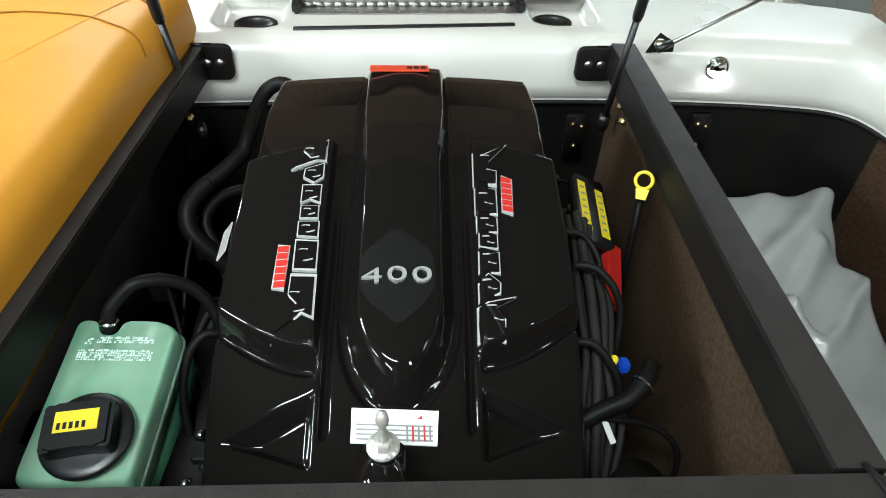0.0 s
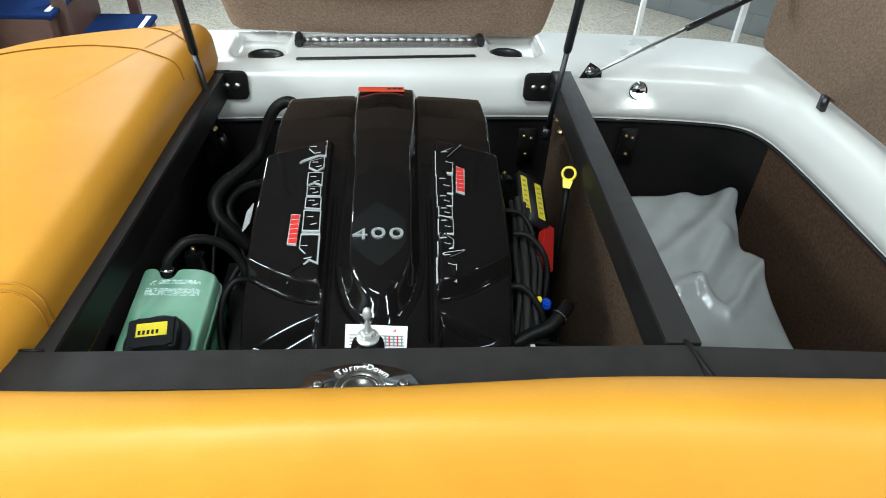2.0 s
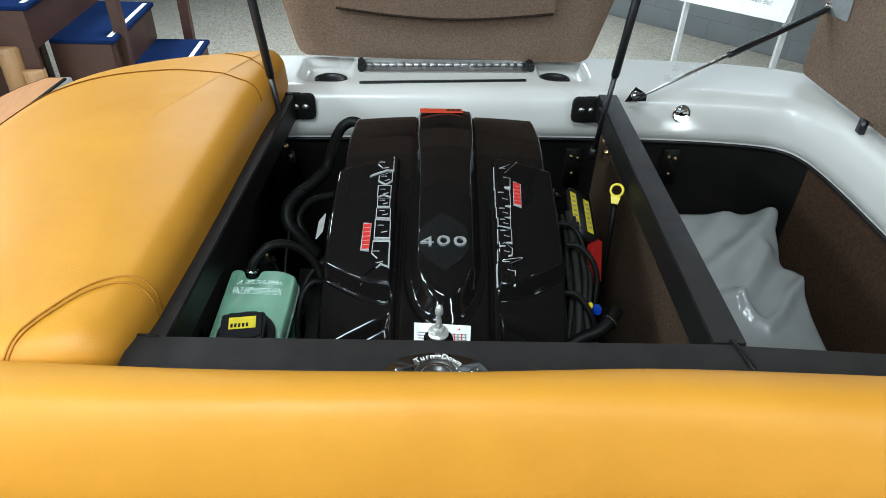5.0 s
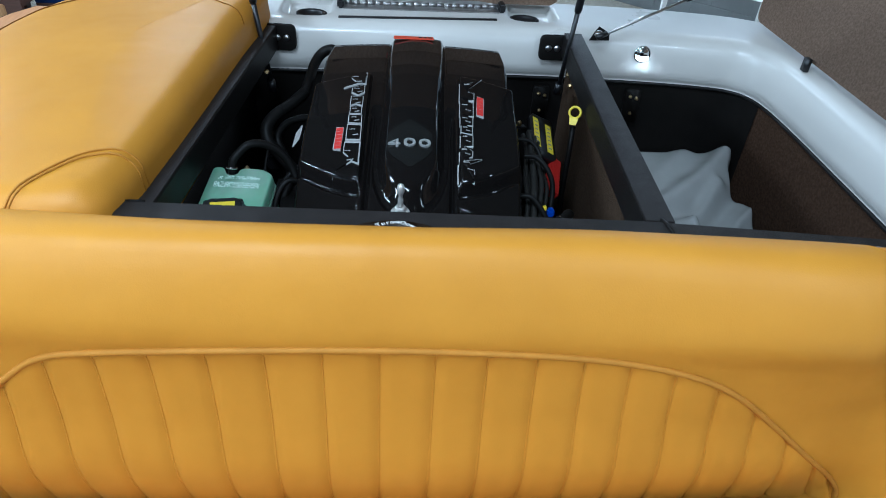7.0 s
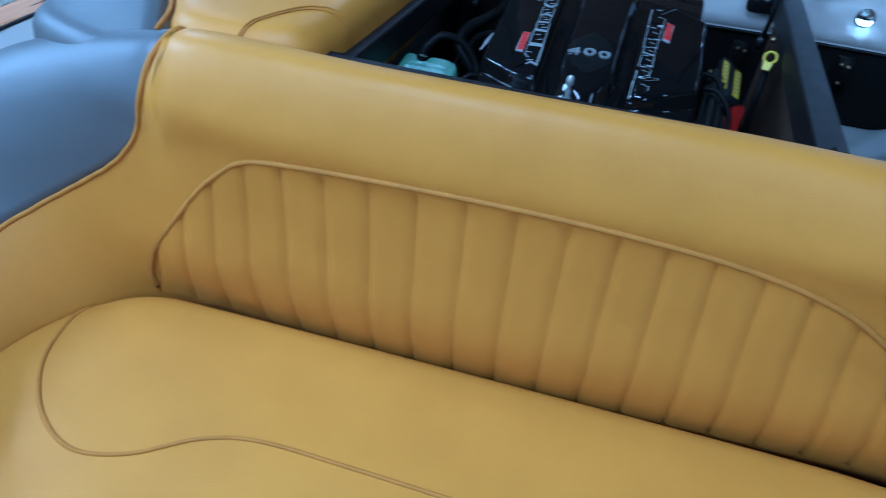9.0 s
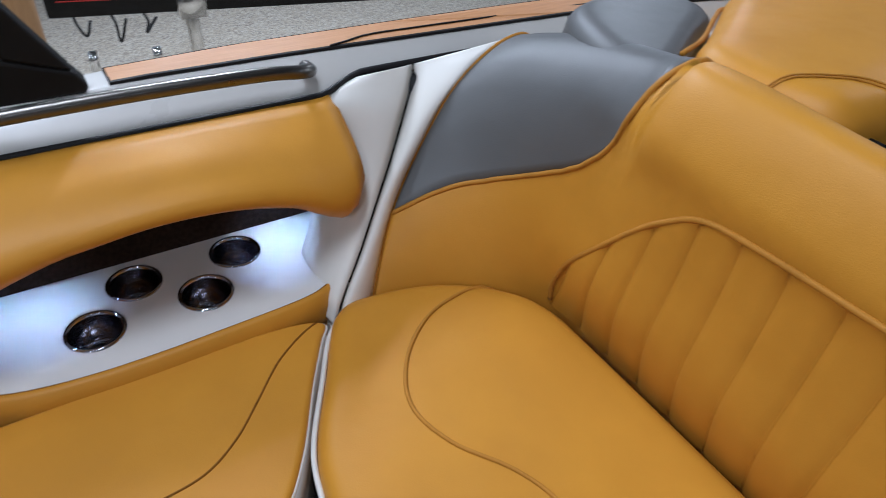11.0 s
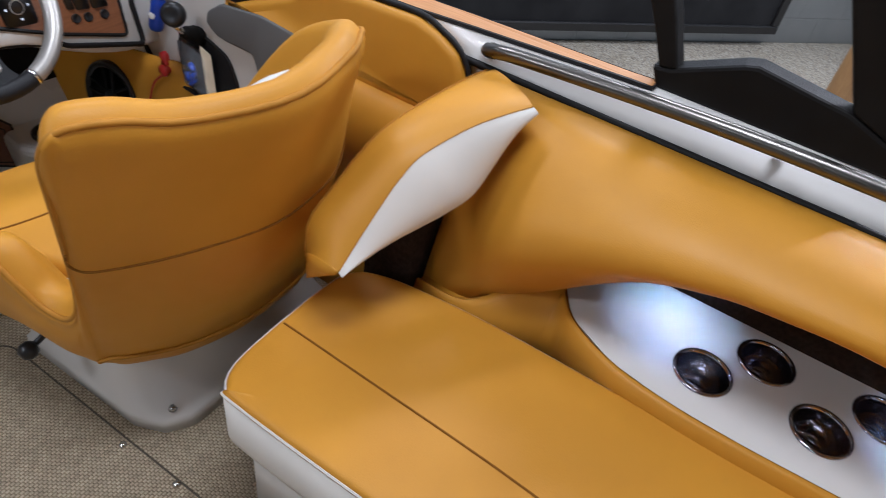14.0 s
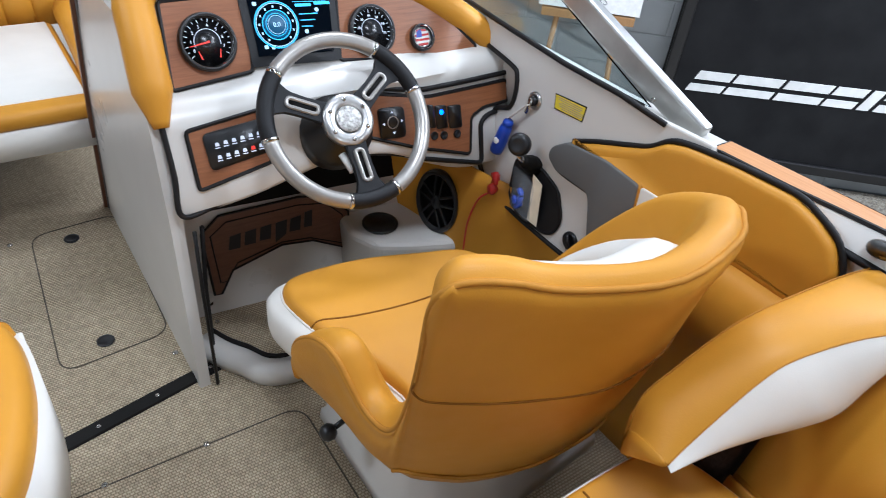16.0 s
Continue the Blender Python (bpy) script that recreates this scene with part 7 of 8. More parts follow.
part("dial", tube(ring_pts(D2 @ Matrix.Translation((0.078, 0.044, 0.0125)), 0.013, 24), 0.0012, 5, True), BRUSHED, pad4)
for q in range(4):
    a = math.pi / 2 * q
    part("arrow", prism([(0.078 + 0.021 * math.cos(a + s) * k, 0.044 + 0.021 * math.sin(a + s) * k) for s, k in ((-0.16, 1), (0, 1.25), (0.16, 1))], D2 @ Matrix.Translation((0, 0, 0.0122)), 0.0006), GLOW_WHITE, pad4, smooth=False)
rockers = thing("rocker_switches", "row of black rocker switches with one lit blue", "switch")
for k, (u0, u1) in enumerate(((0.174, 0.188), (0.193, 0.222), (0.228, 0.262))):
    part("rocker", prism(rounded([(u0, 0.066 - 0.006 * k), (u1, 0.063 - 0.006 * k), (u1, 0.010 - 0.006 * k), (u0, 0.013 - 0.006 * k)], 0.005), D2 @ Matrix.Translation((0, 0, 0.004)), 0.008), BLACK_PLASTIC, rockers)
    if k == 1:
        part("indicator", lathe([(0, 0.002), (0.0055, 0.001), (0.006, 0), (0, 0)], D2 @ Matrix.Translation(((u0 + u1) / 2, 0.043, 0.012)), 14), GLOW_BLUE, rockers, "lit blue indicator")
    part("socket", lathe([(0.0, 0.004), (0.007, 0.004), (0.009, 0.006), (0.010, 0.004), (0.010, 0.0), (0, 0)], D2 @ Matrix.Translation(((u0 + u1) / 2 + 0.004, -0.008 - 0.004 * k, 0.004)), 14), BLACK_PLASTIC, rockers)

# padded brow over the dash
brow = thing("dash_brow", "tan padded brow over the dash", "dash pad")
line = smooth_line([on(D1, -0.395, -0.06, 0.035), on(D1, -0.392, 0.02, 0.035), on(D1, -0.385, 0.10, 0.025), on(D1, -0.37, 0.18, 0.0), on(D1, -0.30, 0.215, -0.01), on(D1, -0.1, 0.215, -0.01), on(D1, 0.08, 0.195, -0.01), on(D1, 0.2, 0.155, -0.01), on(D1, 0.30, 0.092, -0.01), on(D1, 0.39, 0.02, -0.005), on(D1, 0.46, -0.05, 0.0)], 6)
part("pad", tube(line, [0.014 + 0.022 * min(1, i / 5, (len(line) - 1 - i) / 5) for i in range(len(line))], 12), VINYL, brow, auto=0)
part("top", sheet([[p + Vector((0, -0.0, 0.012)), p + Vector((0.01, -0.2, 0.03)), p + Vector((0.0, -0.45, 0.0))] for p in line[18:]], 0.012), VINYL, brow, auto=0)

# ---- steering wheel ----
SILVER = material("satin_silver_rim", (0.39, 0.37, 0.34), 0.34, 0.6, scale=30, fine=600, bump=0.04)
wheel = thing("steering_wheel", "three-spoke black and brushed silver steering wheel", "steering wheel")
WM = facing((-0.437, -2.148, 0.657), (0.05, 0.75, 0.65))
R = 0.163
rim = lambda q: WM @ Vector((R * math.cos(q), R * math.sin(q), 0))
SPOKES = (154, 38, -86)
GRIPS = ((138, 185), (14, 54), (-104, -68))


def arc(q0, q1, rad, n=24):
    return tube([rim(radians(q0 + (q1 - q0) * i / n)) for i in range(n + 1)], rad, 12)


for q0, q1 in GRIPS:
    part("grip", arc(q0, q1, 0.0165), BLACK_VINYL, wheel, "black grip section")
    for q in (q0, q1):
        part("ring", arc(q - 1.2, q + 1.2, 0.0172, 2), CHROME, wheel)
for q0, q1 in ((54, 138), (185, 256), (-68, 14)):
    part("rim_section", arc(q0, q1, 0.0158), SILVER, wheel, "brushed silver rim section")
for q in SPOKES:
    m = WM @ Matrix.Rotation(radians(q), 4, "Z")
    body = [(0.03, -0.024), (0.09, -0.019), (0.125, -0.021), (0.15, -0.034), (0.157, -0.03), (0.157, 0.03), (0.15, 0.034), (0.125, 0.021), (0.09, 0.019), (0.03, 0.024)]
    part("spoke", bmesh_bevel(prism(rounded(body, 0.008, 3), m @ Matrix.Translation((0, 0, -0.012)), 0.014)), BLACK_VINYL, wheel)
    part("slot_ring", tube([m @ Vector((u, v, 0.003)) for u, v in rounded([(0.062, -0.0085), (0.125, -0.0085), (0.125, 0.0085), (0.062, 0.0085)], 0.0084, 5)], 0.0042, 8, True), SILVER, wheel, "polished slot surround")
    part("slot", prism(rounded([(0.062, -0.0075), (0.125, -0.0075), (0.125, 0.0075), (0.062, 0.0075)], 0.007, 4), m @ Matrix.Translation((0, 0, 0.0)), 0.0025), DARK, wheel)
hub = part("hub", lathe([(0.052, -0.012), (0.053, 0.004), (0.050, 0.008), (0.030, 0.0085), (0.029, 0.007), (0.0, 0.0072)], WM, 36), BRUSHED, wheel, "brushed steel hub plate")
part("hub_emblem", lathe([(0.0275, 0.0085), (0.026, 0.0098), (0.015, 0.0095), (0.0, 0.0102)], WM, 24), EMBLEM, hub, "engraved metal emblem disc")
for k in range(6):
    q = radians(30 + 60 * k)
    part("hub_bolt", lathe([(0.0, 0.0125), (0.0035, 0.012), (0.0048, 0.009), (0, 0.008)], WM @ Matrix.Translation((0.0405 * math.cos(q), 0.0405 * math.sin(q), 0)), 8), STEEL, hub)
part("column", lathe([(0.034, -0.012), (0.040, -0.03), (0.075, -0.06), (0.080, -0.11), (0.02, -0.13)], WM, 24), BLACK_PLASTIC, wheel, "black steering column boot")
part("stalk", tube([WM @ Vector((-0.02, -0.06, -0.03)), WM @ Vector((-0.01, -0.10, -0.02))], 0.008, 8), GEL, wheel)

# ---- helm side: moulded panel, coaming pad, footwell ----
SP = facing((-0.87, -2.0, 0.55), (1, 0, 0.1))


def soft_prism(outline, m, depth, r=0.012, round_=0.02):
    """A padded slab over an outline in the plane of m, its front edge rolled."""
    pts = [Vector(p) for p in rounded(outline, round_, 4)]
    n = len(pts)
    area = sum(pts[i].x * pts[(i + 1) % n].y - pts[(i + 1) % n].x * pts[i].y for i in range(n))
    s = 1 if area > 0 else -1
    inw = []
    for i in range(n):
        d = (pts[(i + 1) % n] - pts[i - 1]).normalized()
        inw.append(Vector((-d.y, d.x)) * s)
    rings = [[m @ Vector((p.x + w.x * k * r, p.y + w.y * k * r, z)) for p, w in zip(pts, inw)] for k, z in ((0, 0), (0, depth - r), (0.08, depth - 0.6 * r), (0.35, depth - 0.2 * r), (0.75, depth - 0.03 * r), (1.1, depth), (1.5, depth))]
    bm = loft(rings)
    bmesh.ops.triangulate(bm, faces=[f for f in bm.faces if len(f.verts) > 4], ngon_method="EAR_CLIP")
    return bm


side = thing("control_station", "white moulded control panel beside the helm with black edge trim", "control panel")
SIDE = [(-0.32, 0.218), (-0.08, 0.205), (0.24, 0.198), (0.36, 0.203), (0.40, 0.10), (0.30, 0.0), (0.19, -0.13), (0.135, -0.193), (0.03, -0.192), (-0.067, -0.188), (-0.150, -0.174), (-0.182, -0.160), (-0.217, -0.129), (-0.238, -0.030), (-0.232, -0.005), (-0.218, 0.012), (-0.19, 0.031), (-0.158, 0.047), (-0.150, 0.085), (-0.160, 0.126), (-0.181, 0.139), (-0.277, 0.152)]
bevelled(part("moulding", prism(SIDE, SP @ Matrix.Translation((0, 0, -0.016)), 0.016), GEL, side, smooth=False), 0.004)
part("edge_trim", tube(smooth_line([on(SP, u, v, 0.002) for u, v in ((0.16, -0.185), (0.133, -0.194), (0.03, -0.194), (-0.067, -0.190), (-0.150, -0.176), (-0.182, -0.162), (-0.217, -0.130), (-0.239, -0.030), (-0.233, -0.005), (-0.218, 0.012), (-0.19, 0.031), (-0.157, 0.047), (-0.149, 0.085), (-0.159, 0.126), (-0.181, 0.139), (-0.277, 0.152))], 5), 0.006, 6), BLACK_TRIM, side)
part("screen_gasket", tube([on(SP, u, v, 0.003) for u, v in ((-0.44, 0.227), (-0.226, 0.214), (-0.029, 0.204), (0.135, 0.204), (0.257, 0.195))], 0.006, 6), BLACK_TRIM, side)
part("control_slot", soft_prism([(-0.091, -0.063), (-0.075, -0.038), (-0.006, -0.038), (0.061, -0.060), (0.094, -0.120), (0.085, -0.160), (0.055, -0.180), (-0.047, -0.183), (-0.085, -0.150)], SP, 0.005, 0.003, 0.02), BLACK_PLASTIC, side, "black recessed control plate")
part("slot_rim", tube([on(SP, u, v, 0.004) for u, v in rounded([(-0.091, -0.063), (-0.075, -0.038), (-0.006, -0.038), (0.061, -0.060), (0.094, -0.120), (0.085, -0.160), (0.055, -0.180), (-0.047, -0.183), (-0.085, -0.150)], 0.02, 4)], 0.004, 6, True), BLACK_TRIM, side)
part("filler_cap", lathe([(0.022, 0.0), (0.022, 0.004), (0.019, 0.007), (0.016, 0.007), (0.015, 0.004), (0, 0.004)], SP @ Matrix.Translation((0.134, -0.150, 0)), 22), BLACK_PLASTIC, side, "round black cap")
part("cap_bar", prism(rounded([(-0.005, -0.017), (0.005, -0.017), (0.005, 0.017), (-0.005, 0.017)], 0.003), SP @ pose(0.134, -0.150, 0.005, 0, 0, 25), 0.008), BLACK_PLASTIC, side)
sticker = thing("warning_sticker", "yellow and black warning sticker with printed bars", "sticker")
STK = [(-0.029, 0.136), (0.065, 0.145), (0.064, 0.110), (-0.022, 0.103)]
part("sheet", prism(STK, SP, 0.0015), BLACK_PLASTIC, sticker, smooth=False)
cx, cy = 0.0195, 0.1235
part("face", prism([(cx + (u - cx) * 0.95, cy + (v - cy) * 0.86) for u, v in STK], SP @ Matrix.Translation((0, 0, 0.0014)), 0.0008), YELLOW, sticker, smooth=False)
for k in range(6):
    w = 0.030 if k in (2, 5) else 0.036
    part("print_bar", prism([(cx - w + 0.002 * k, 0.133 - k * 0.0042), (cx + w + 0.002 * k, 0.1375 - k * 0.0042), (cx + w + 0.002 * k, 0.1360 - k * 0.0042), (cx - w + 0.002 * k, 0.1315 - k * 0.0042)], SP @ Matrix.Translation((0, 0, 0.002)), 0.0006), GREY_INK, sticker, smooth=False)
ign = thing("ignition_switch", "round ignition lock with the key and a coiled lanyard", "ignition switch")
part("collar", lathe([(0.020, 0.0), (0.020, 0.005), (0.015, 0.008), (0.012, 0.005), (0, 0.005)], SP @ Matrix.Translation((-0.083, 0.095, 0)), 22), BRUSHED, ign)
part("barrel", lathe([(0.012, 0.005), (0.011, 0.013), (0, 0.013)], SP @ Matrix.Translation((-0.083, 0.095, 0)), 16), BLACK_PLASTIC, ign)
part("key", prism(rounded([(-0.004, -0.03), (0.006, -0.03), (0.006, 0.01), (-0.004, 0.01)], 0.003), SP @ pose(-0.085, 0.092, 0.014, 0, 0, -10), 0.002), STEEL, ign)
coil = []
a, b = on(SP, -0.085, 0.085, 0.022), on(SP, -0.135, 0.030, 0.02)
for i in range(121):
    f = i / 120
    q = f * 2 * math.pi * 15
    coil.append(a.lerp(b, f) + Vector((0.005 * math.cos(q), 0.005 * math.sin(q), 0.004 * math.sin(q))))
part("lanyard", tube(coil, 0.0013, 5), WHITE_VINYL, ign, "coiled pale lanyard")
flt = part("key_float", lathe([(0.0, 0.0), (0.010, 0.0), (0.013, 0.006), (0.013, 0.012), (0.011, 0.014), (0.014, 0.018), (0.016, 0.03), (0.017, 0.085), (0.015, 0.093), (0, 0.095)], facing(on(SP, -0.128, 0.028, 0.022), tuple(on(SP, -0.150, -0.075, 0.022) - on(SP, -0.128, 0.028, 0.022))), 18), BLUE, ign, "blue key float with a white mark")
part("float_mark", lathe([(0.008, 0.0), (0.008, 0.001), (0.004, 0.001)], facing(on(SP, -0.138, -0.027, 0.0385), (1, 0.2, 0.3)), 12), PAPER, flt)
thr = thing("throttle_lever", "black throttle lever with a round knob", "throttle")
part("boot", lathe([(0.026, 0.0), (0.020, 0.014), (0.022, 0.018), (0.015, 0.032), (0.016, 0.036), (0.009, 0.048), (0, 0.048)], facing(on(SP, -0.03, -0.045, 0.004), (0.9, -0.1, 0.55)), 16), RUBBER, thr)
part("stem", tube([on(SP, -0.03, -0.04, 0.03), on(SP, -0.034, 0.0, 0.07)], 0.007, 10), STEEL, thr)
part("knob", lathe([(0.0, -0.022), (0.016, -0.020), (0.025, -0.010), (0.027, 0.002), (0.024, 0.012), (0.016, 0.017), (0.012, 0.015), (0, 0.015)], facing(on(SP, -0.034, 0.017, 0.065), (0.8, 0.45, 0.35)), 24), BLACK_PLASTIC, thr)
CLEAR = bpy.data.materials.new("clear_plastic_film")
CLEAR.use_nodes = True
cb = CLEAR.node_tree.nodes["Principled BSDF"]
cb.inputs["Base Color"].default_value, cb.inputs["Roughness"].default_value, cb.inputs["Transmission Weight"].default_value, cb.inputs["IOR"].default_value, cb.inputs["Alpha"].default_value = (0.9, 0.95, 1, 1), 0.12, 0.9, 1.1, 0.45
pouch = thing("parts_pouch", "clear plastic bag with blue plugs and a cream tag", "bag")
rows = []
for i in range(11):
    f = i / 10
    rows.append([on(SP, -0.062 + 0.06 * g + 0.02 * f, -0.060 - 0.09 * f - 0.010 * g, 0.022 + 0.012 * math.sin(math.pi * g) * math.sin(math.pi * f) + 0.003 * math.sin(9 * g + 7 * f)) for g in [j / 8 for j in range(9)]])
film = part("film", sheet(rows, 0.012), CLEAR, pouch, auto=0)
film.visible_shadow = False
part("tag", prism([(-0.012, -0.055), (0.022, -0.065), (0.040, -0.168), (0.006, -0.168)], SP @ Matrix.Translation((0, 0, 0.017)), 0.001), material("cream_card", (0.72, 0.62, 0.45), 0.7, scale=30, bump=0.05), pouch, "cream card tag", smooth=False)
for u, v, q in ((-0.040, -0.125, 20), (-0.018, -0.135, -30), (-0.034, -0.105, 70), (-0.022, -0.118, 5)):
    part("plug", lathe([(0, 0), (0.006, 0.0), (0.007, 0.008), (0.005, 0.020), (0, 0.022)], SP @ pose(u, v, 0.026, 70, 0, q), 10), BLUE, pouch)
kill = thing("kill_switch", "red engine cut-off switch with a red cord", "switch")
part("body", lathe([(0.014, 0.0), (0.014, 0.008), (0.010, 0.012), (0.011, 0.024), (0.015, 0.028), (0.013, 0.034), (0, 0.035)], SP @ Matrix.Translation((-0.122, -0.155, 0)), 16), RED, kill)
part("clip", prism(rounded([(-0.012, -0.004), (0.012, -0.004), (0.014, 0.022), (0.004, 0.030), (-0.010, 0.024)], 0.004), SP @ pose(-0.128, -0.142, 0.014, 0, 0, 15), 0.010), RED, kill)
part("cord", tube(smooth_line([on(SP, -0.125, -0.165, 0.03), on(SP, -0.150, -0.20, 0.04), on(SP, -0.158, -0.27, 0.05), on(SP, -0.150, -0.36, 0.05), on(SP, -0.14, -0.45, 0.05)], 6), 0.0025, 6), RED, kill)

coam = thing("coaming_pad", "tan vinyl coaming pad with grey and white insets", "side pad")
PADL = [(0.060, 0.060), (0.124, 0.090), (0.194, 0.118), (0.243, 0.139), (0.279, 0.168), (0.32, 0.181), (0.424, 0.193), (0.531, 0.198), (0.577, 0.186), (0.623, 0.162), (0.648, 0.12), (0.62, 0.03), (0.50, 0.03), (0.33, 0.03), (0.24, 0.05)]
part("tan_pad", soft_prism(PADL, SP @ Matrix.Translation((0, 0, -0.01)), 0.03, 0.014, 0.012), VINYL, coam, auto=0)
part("edge_trim", tube(smooth_line([on(SP, u, v + 0.004, 0.004) for u, v in PADL[:10]] + [on(SP, 0.651, 0.118, 0.004), on(SP, 0.64, 0.05, 0.004)], 4), 0.0058, 6), BLACK_TRIM, coam)
bevelled(part("grey_inset", prism(rounded([(0.018, 0.010), (0.022, 0.036), (0.062, 0.065), (0.172, 0.078), (0.266, 0.071), (0.272, 0.01), (0.28, -0.12), (0.20, -0.15), (0.190, -0.110), (0.163, -0.03), (0.152, -0.010), (0.051, -0.010)], 0.012, 4), SP @ Matrix.Translation((0, 0, -0.004)), 0.03), GREY_VINYL, coam, "grey vinyl inset", auto=0), 0.008, 3)
bevelled(part("white_inset", prism(rounded([(0.268, 0.071), (0.330, 0.073), (0.38, 0.03), (0.38, -0.10), (0.284, -0.12), (0.275, 0.01)], 0.008, 4), SP @ Matrix.Translation((0, 0, -0.004)), 0.028), WHITE_VINYL, coam, "white vinyl inset", auto=0), 0.008, 3)
part("inset_trim", tube([on(SP, u, v, 0.006) for u, v in rounded([(0.014, 0.034), (0.012, 0.006), (0.050, -0.016), (0.150, -0.016), (0.160, -0.034), (0.187, -0.112), (0.196, -0.15)], 0.01, 3)[6:-6]], 0.0055, 6), BLACK_TRIM, coam)
part("inset_piping", tube(smooth_line([on(SP, u, v, 0.022) for u, v in ((0.266, 0.073), (0.272, 0.03), (0.276, -0.02), (0.282, -0.12))], 5), 0.004, 6), SEAM, coam)
rows = []
for i in range(21):
    y = -1.36 - i * 0.34 / 20
    rows.append([(-0.875, y, 0.60), (-0.868, y, 0.585), (-0.835, y, 0.572), (-0.815, y, 0.53), (-0.812, y, 0.47), (-0.83, y, 0.40), (-0.845, y, 0.2), (-0.85, y, 0.0)])
part("lower_roll", sheet([smooth_line(r, 3) for r in rows], 0.01), VINYL, coam, auto=0)

# hull liner down to the floor, with the loudspeaker
rows = []
for i in range(25):
    y = -1.66 - i * 0.94 / 24
    x = -0.890 + 0.09 * ease((-1.9 - y) / 0.4) + 0.07 * ease((-2.25 - y) / 0.4)
    rows.append([(x - 0.01, y, 0.42), (x, y, 0.30), (x + 0.005, y, 0.12), (x + 0.012, y, 0.0)])
tagged(part("wall_liner_starboard", sheet([smooth_line(r, 3) for r in rows], 0.01), VINYL, auto=0), "tan vinyl hull liner of the footwell", "wall", kind="structure")
spk = thing("loudspeaker", "oval black marine loudspeaker in the footwell side", "loudspeaker")
KM = facing((-0.778, -2.30, 0.265), (1, 0.30, 0.05)) @ Matrix.Translation((0.020, 0.015, 0)) @ Matrix.Diagonal((0.84, 1.12, 1, 1))
part("rim", lathe([(0.084, -0.004), (0.085, 0.008), (0.080, 0.014), (0.072, 0.012), (0.070, 0.004)], KM, 36), BLACK_PLASTIC, spk)
part("cone", lathe([(0.071, 0.005), (0.05, -0.006), (0.022, -0.012), (0, -0.006)], KM, 28), RUBBER, spk)
for k in range(5):
    q = math.pi * 2 * k / 5 + 0.3
    d, s = Vector((math.cos(q), math.sin(q))), Vector((-math.sin(q), math.cos(q)))
    for o in (-0.009, 0.009):
        part("grille_bar", prism([tuple(p) for p in (d * 0.012 + s * (o - 0.003), d * 0.074 + s * (o * 1.7 - 0.003), d * 0.074 + s * (o * 1.7 + 0.003), d * 0.012 + s * (o + 0.003))], KM @ Matrix.Translation((0, 0, 0.005)), 0.006), BLACK_PLASTIC, spk, smooth=False)
part("hub", lathe([(0.018, 0.004), (0.017, 0.013), (0, 0.014)], KM, 18), BLACK_PLASTIC, spk)

# kick panel and shelf under the dash
foot_well = thing("footwell_moulding", "white moulded footwell surround with a dark wood kick panel", "footwell")
KP = facing((-0.45, -2.45, 0.15), (0.1, 0.95, 0.3))
part("bulkhead", prism([(-0.36, -0.16), (-0.36, 0.26), (0.36, 0.26), (0.36, -0.16)], KP @ Matrix.Translation((0, 0, -0.02)), 0.014), GEL, foot_well, smooth=False)
# No hollow here: a flat black sheet stands in for shade under the dash.
part("recess", prism([(-0.36, 0.128), (-0.36, 0.255), (0.355, 0.255), (0.355, 0.128)], KP @ Matrix.Translation((0, 0, -0.0055)), 0.004), DARK, foot_well, "flat black sheet for the shade under the dash", smooth=False)
KO = [(-0.248, 0.072), (-0.198, 0.112), (0.014, 0.121), (0.10, 0.108), (0.148, 0.053), (0.147, -0.061), (0.038, -0.009), (-0.048, -0.002), (-0.186, -0.041), (-0.224, -0.100), (-0.243, -0.10)]
kc = (-0.04, 0.03)
kick = part("kick_panel", prism(KO, KP @ Matrix.Translation((0, 0, -0.006)), 0.010), KICK_WOOD, foot_well, "dark wood-look kick panel", smooth=False)
part("kick_border", tube([on(KP, u, v, 0.003) for u, v in KO], 0.0035, 6, True), BLACK_TRIM, kick)
part("kick_line", tube([on(KP, kc[0] + (u - kc[0]) * 0.90, kc[1] + (v - kc[1]) * 0.76, 0.004) for u, v in KO], 0.0022, 6, True), BLACK_TRIM, kick)
for k, (w, h0, h1) in enumerate(((0.034, 0, 0.040), (0.034, 0, 0.040), (0.034, 0, 0.040), (0.036, -0.018, 0.040), (0.034, 0, 0.040), (0.026, 0, 0.046))):
    u0, v0 = -0.188 + k * 0.041, 0.016 + k * 0.0035
    part("brand_shape", prism([(u0, v0 + h0), (u0 + w * 0.9, v0), (u0 + w + 0.004, v0 + h1), (u0 + 0.008, v0 + h1 - 0.004)], KP @ Matrix.Translation((0, 0, 0.0035)), 0.0015), BLACK_PLASTIC, kick, smooth=False)
bevelled(part("shelf", loft([[(-0.575, -2.50, z), (-0.562, -2.37, z), (-0.60, -2.29, z), (-0.70, -2.24, z), (-0.86, -2.18, z), (-0.86, -2.50, z)] for z in (0.0, 0.19)]), GEL, foot_well, smooth=False), 0.02, 3)
part("shelf_cup", lathe([(0.050, 0.0), (0.050, 0.005), (0.044, 0.006), (0.041, 0.0), (0.039, -0.04), (0, -0.04)], Matrix.Translation((-0.655, -2.365, 0.192)), 28), BLACK_PLASTIC, foot_well, "black cup holder")
lip = smooth_line([(-0.176, -2.44, 0.028), (-0.23, -2.465, 0.028), (-0.296, -2.488, 0.028), (-0.40, -2.495, 0.028), (-0.517, -2.485, 0.028), (-0.60, -2.43, 0.028)], 5)
part("base_fillet", tube([p + Vector((0, -0.022, 0.012)) for p in lip], 0.026, 8), GEL, foot_well)
part("base_trim", tube(lip, 0.006, 6), BLACK_TRIM, foot_well)
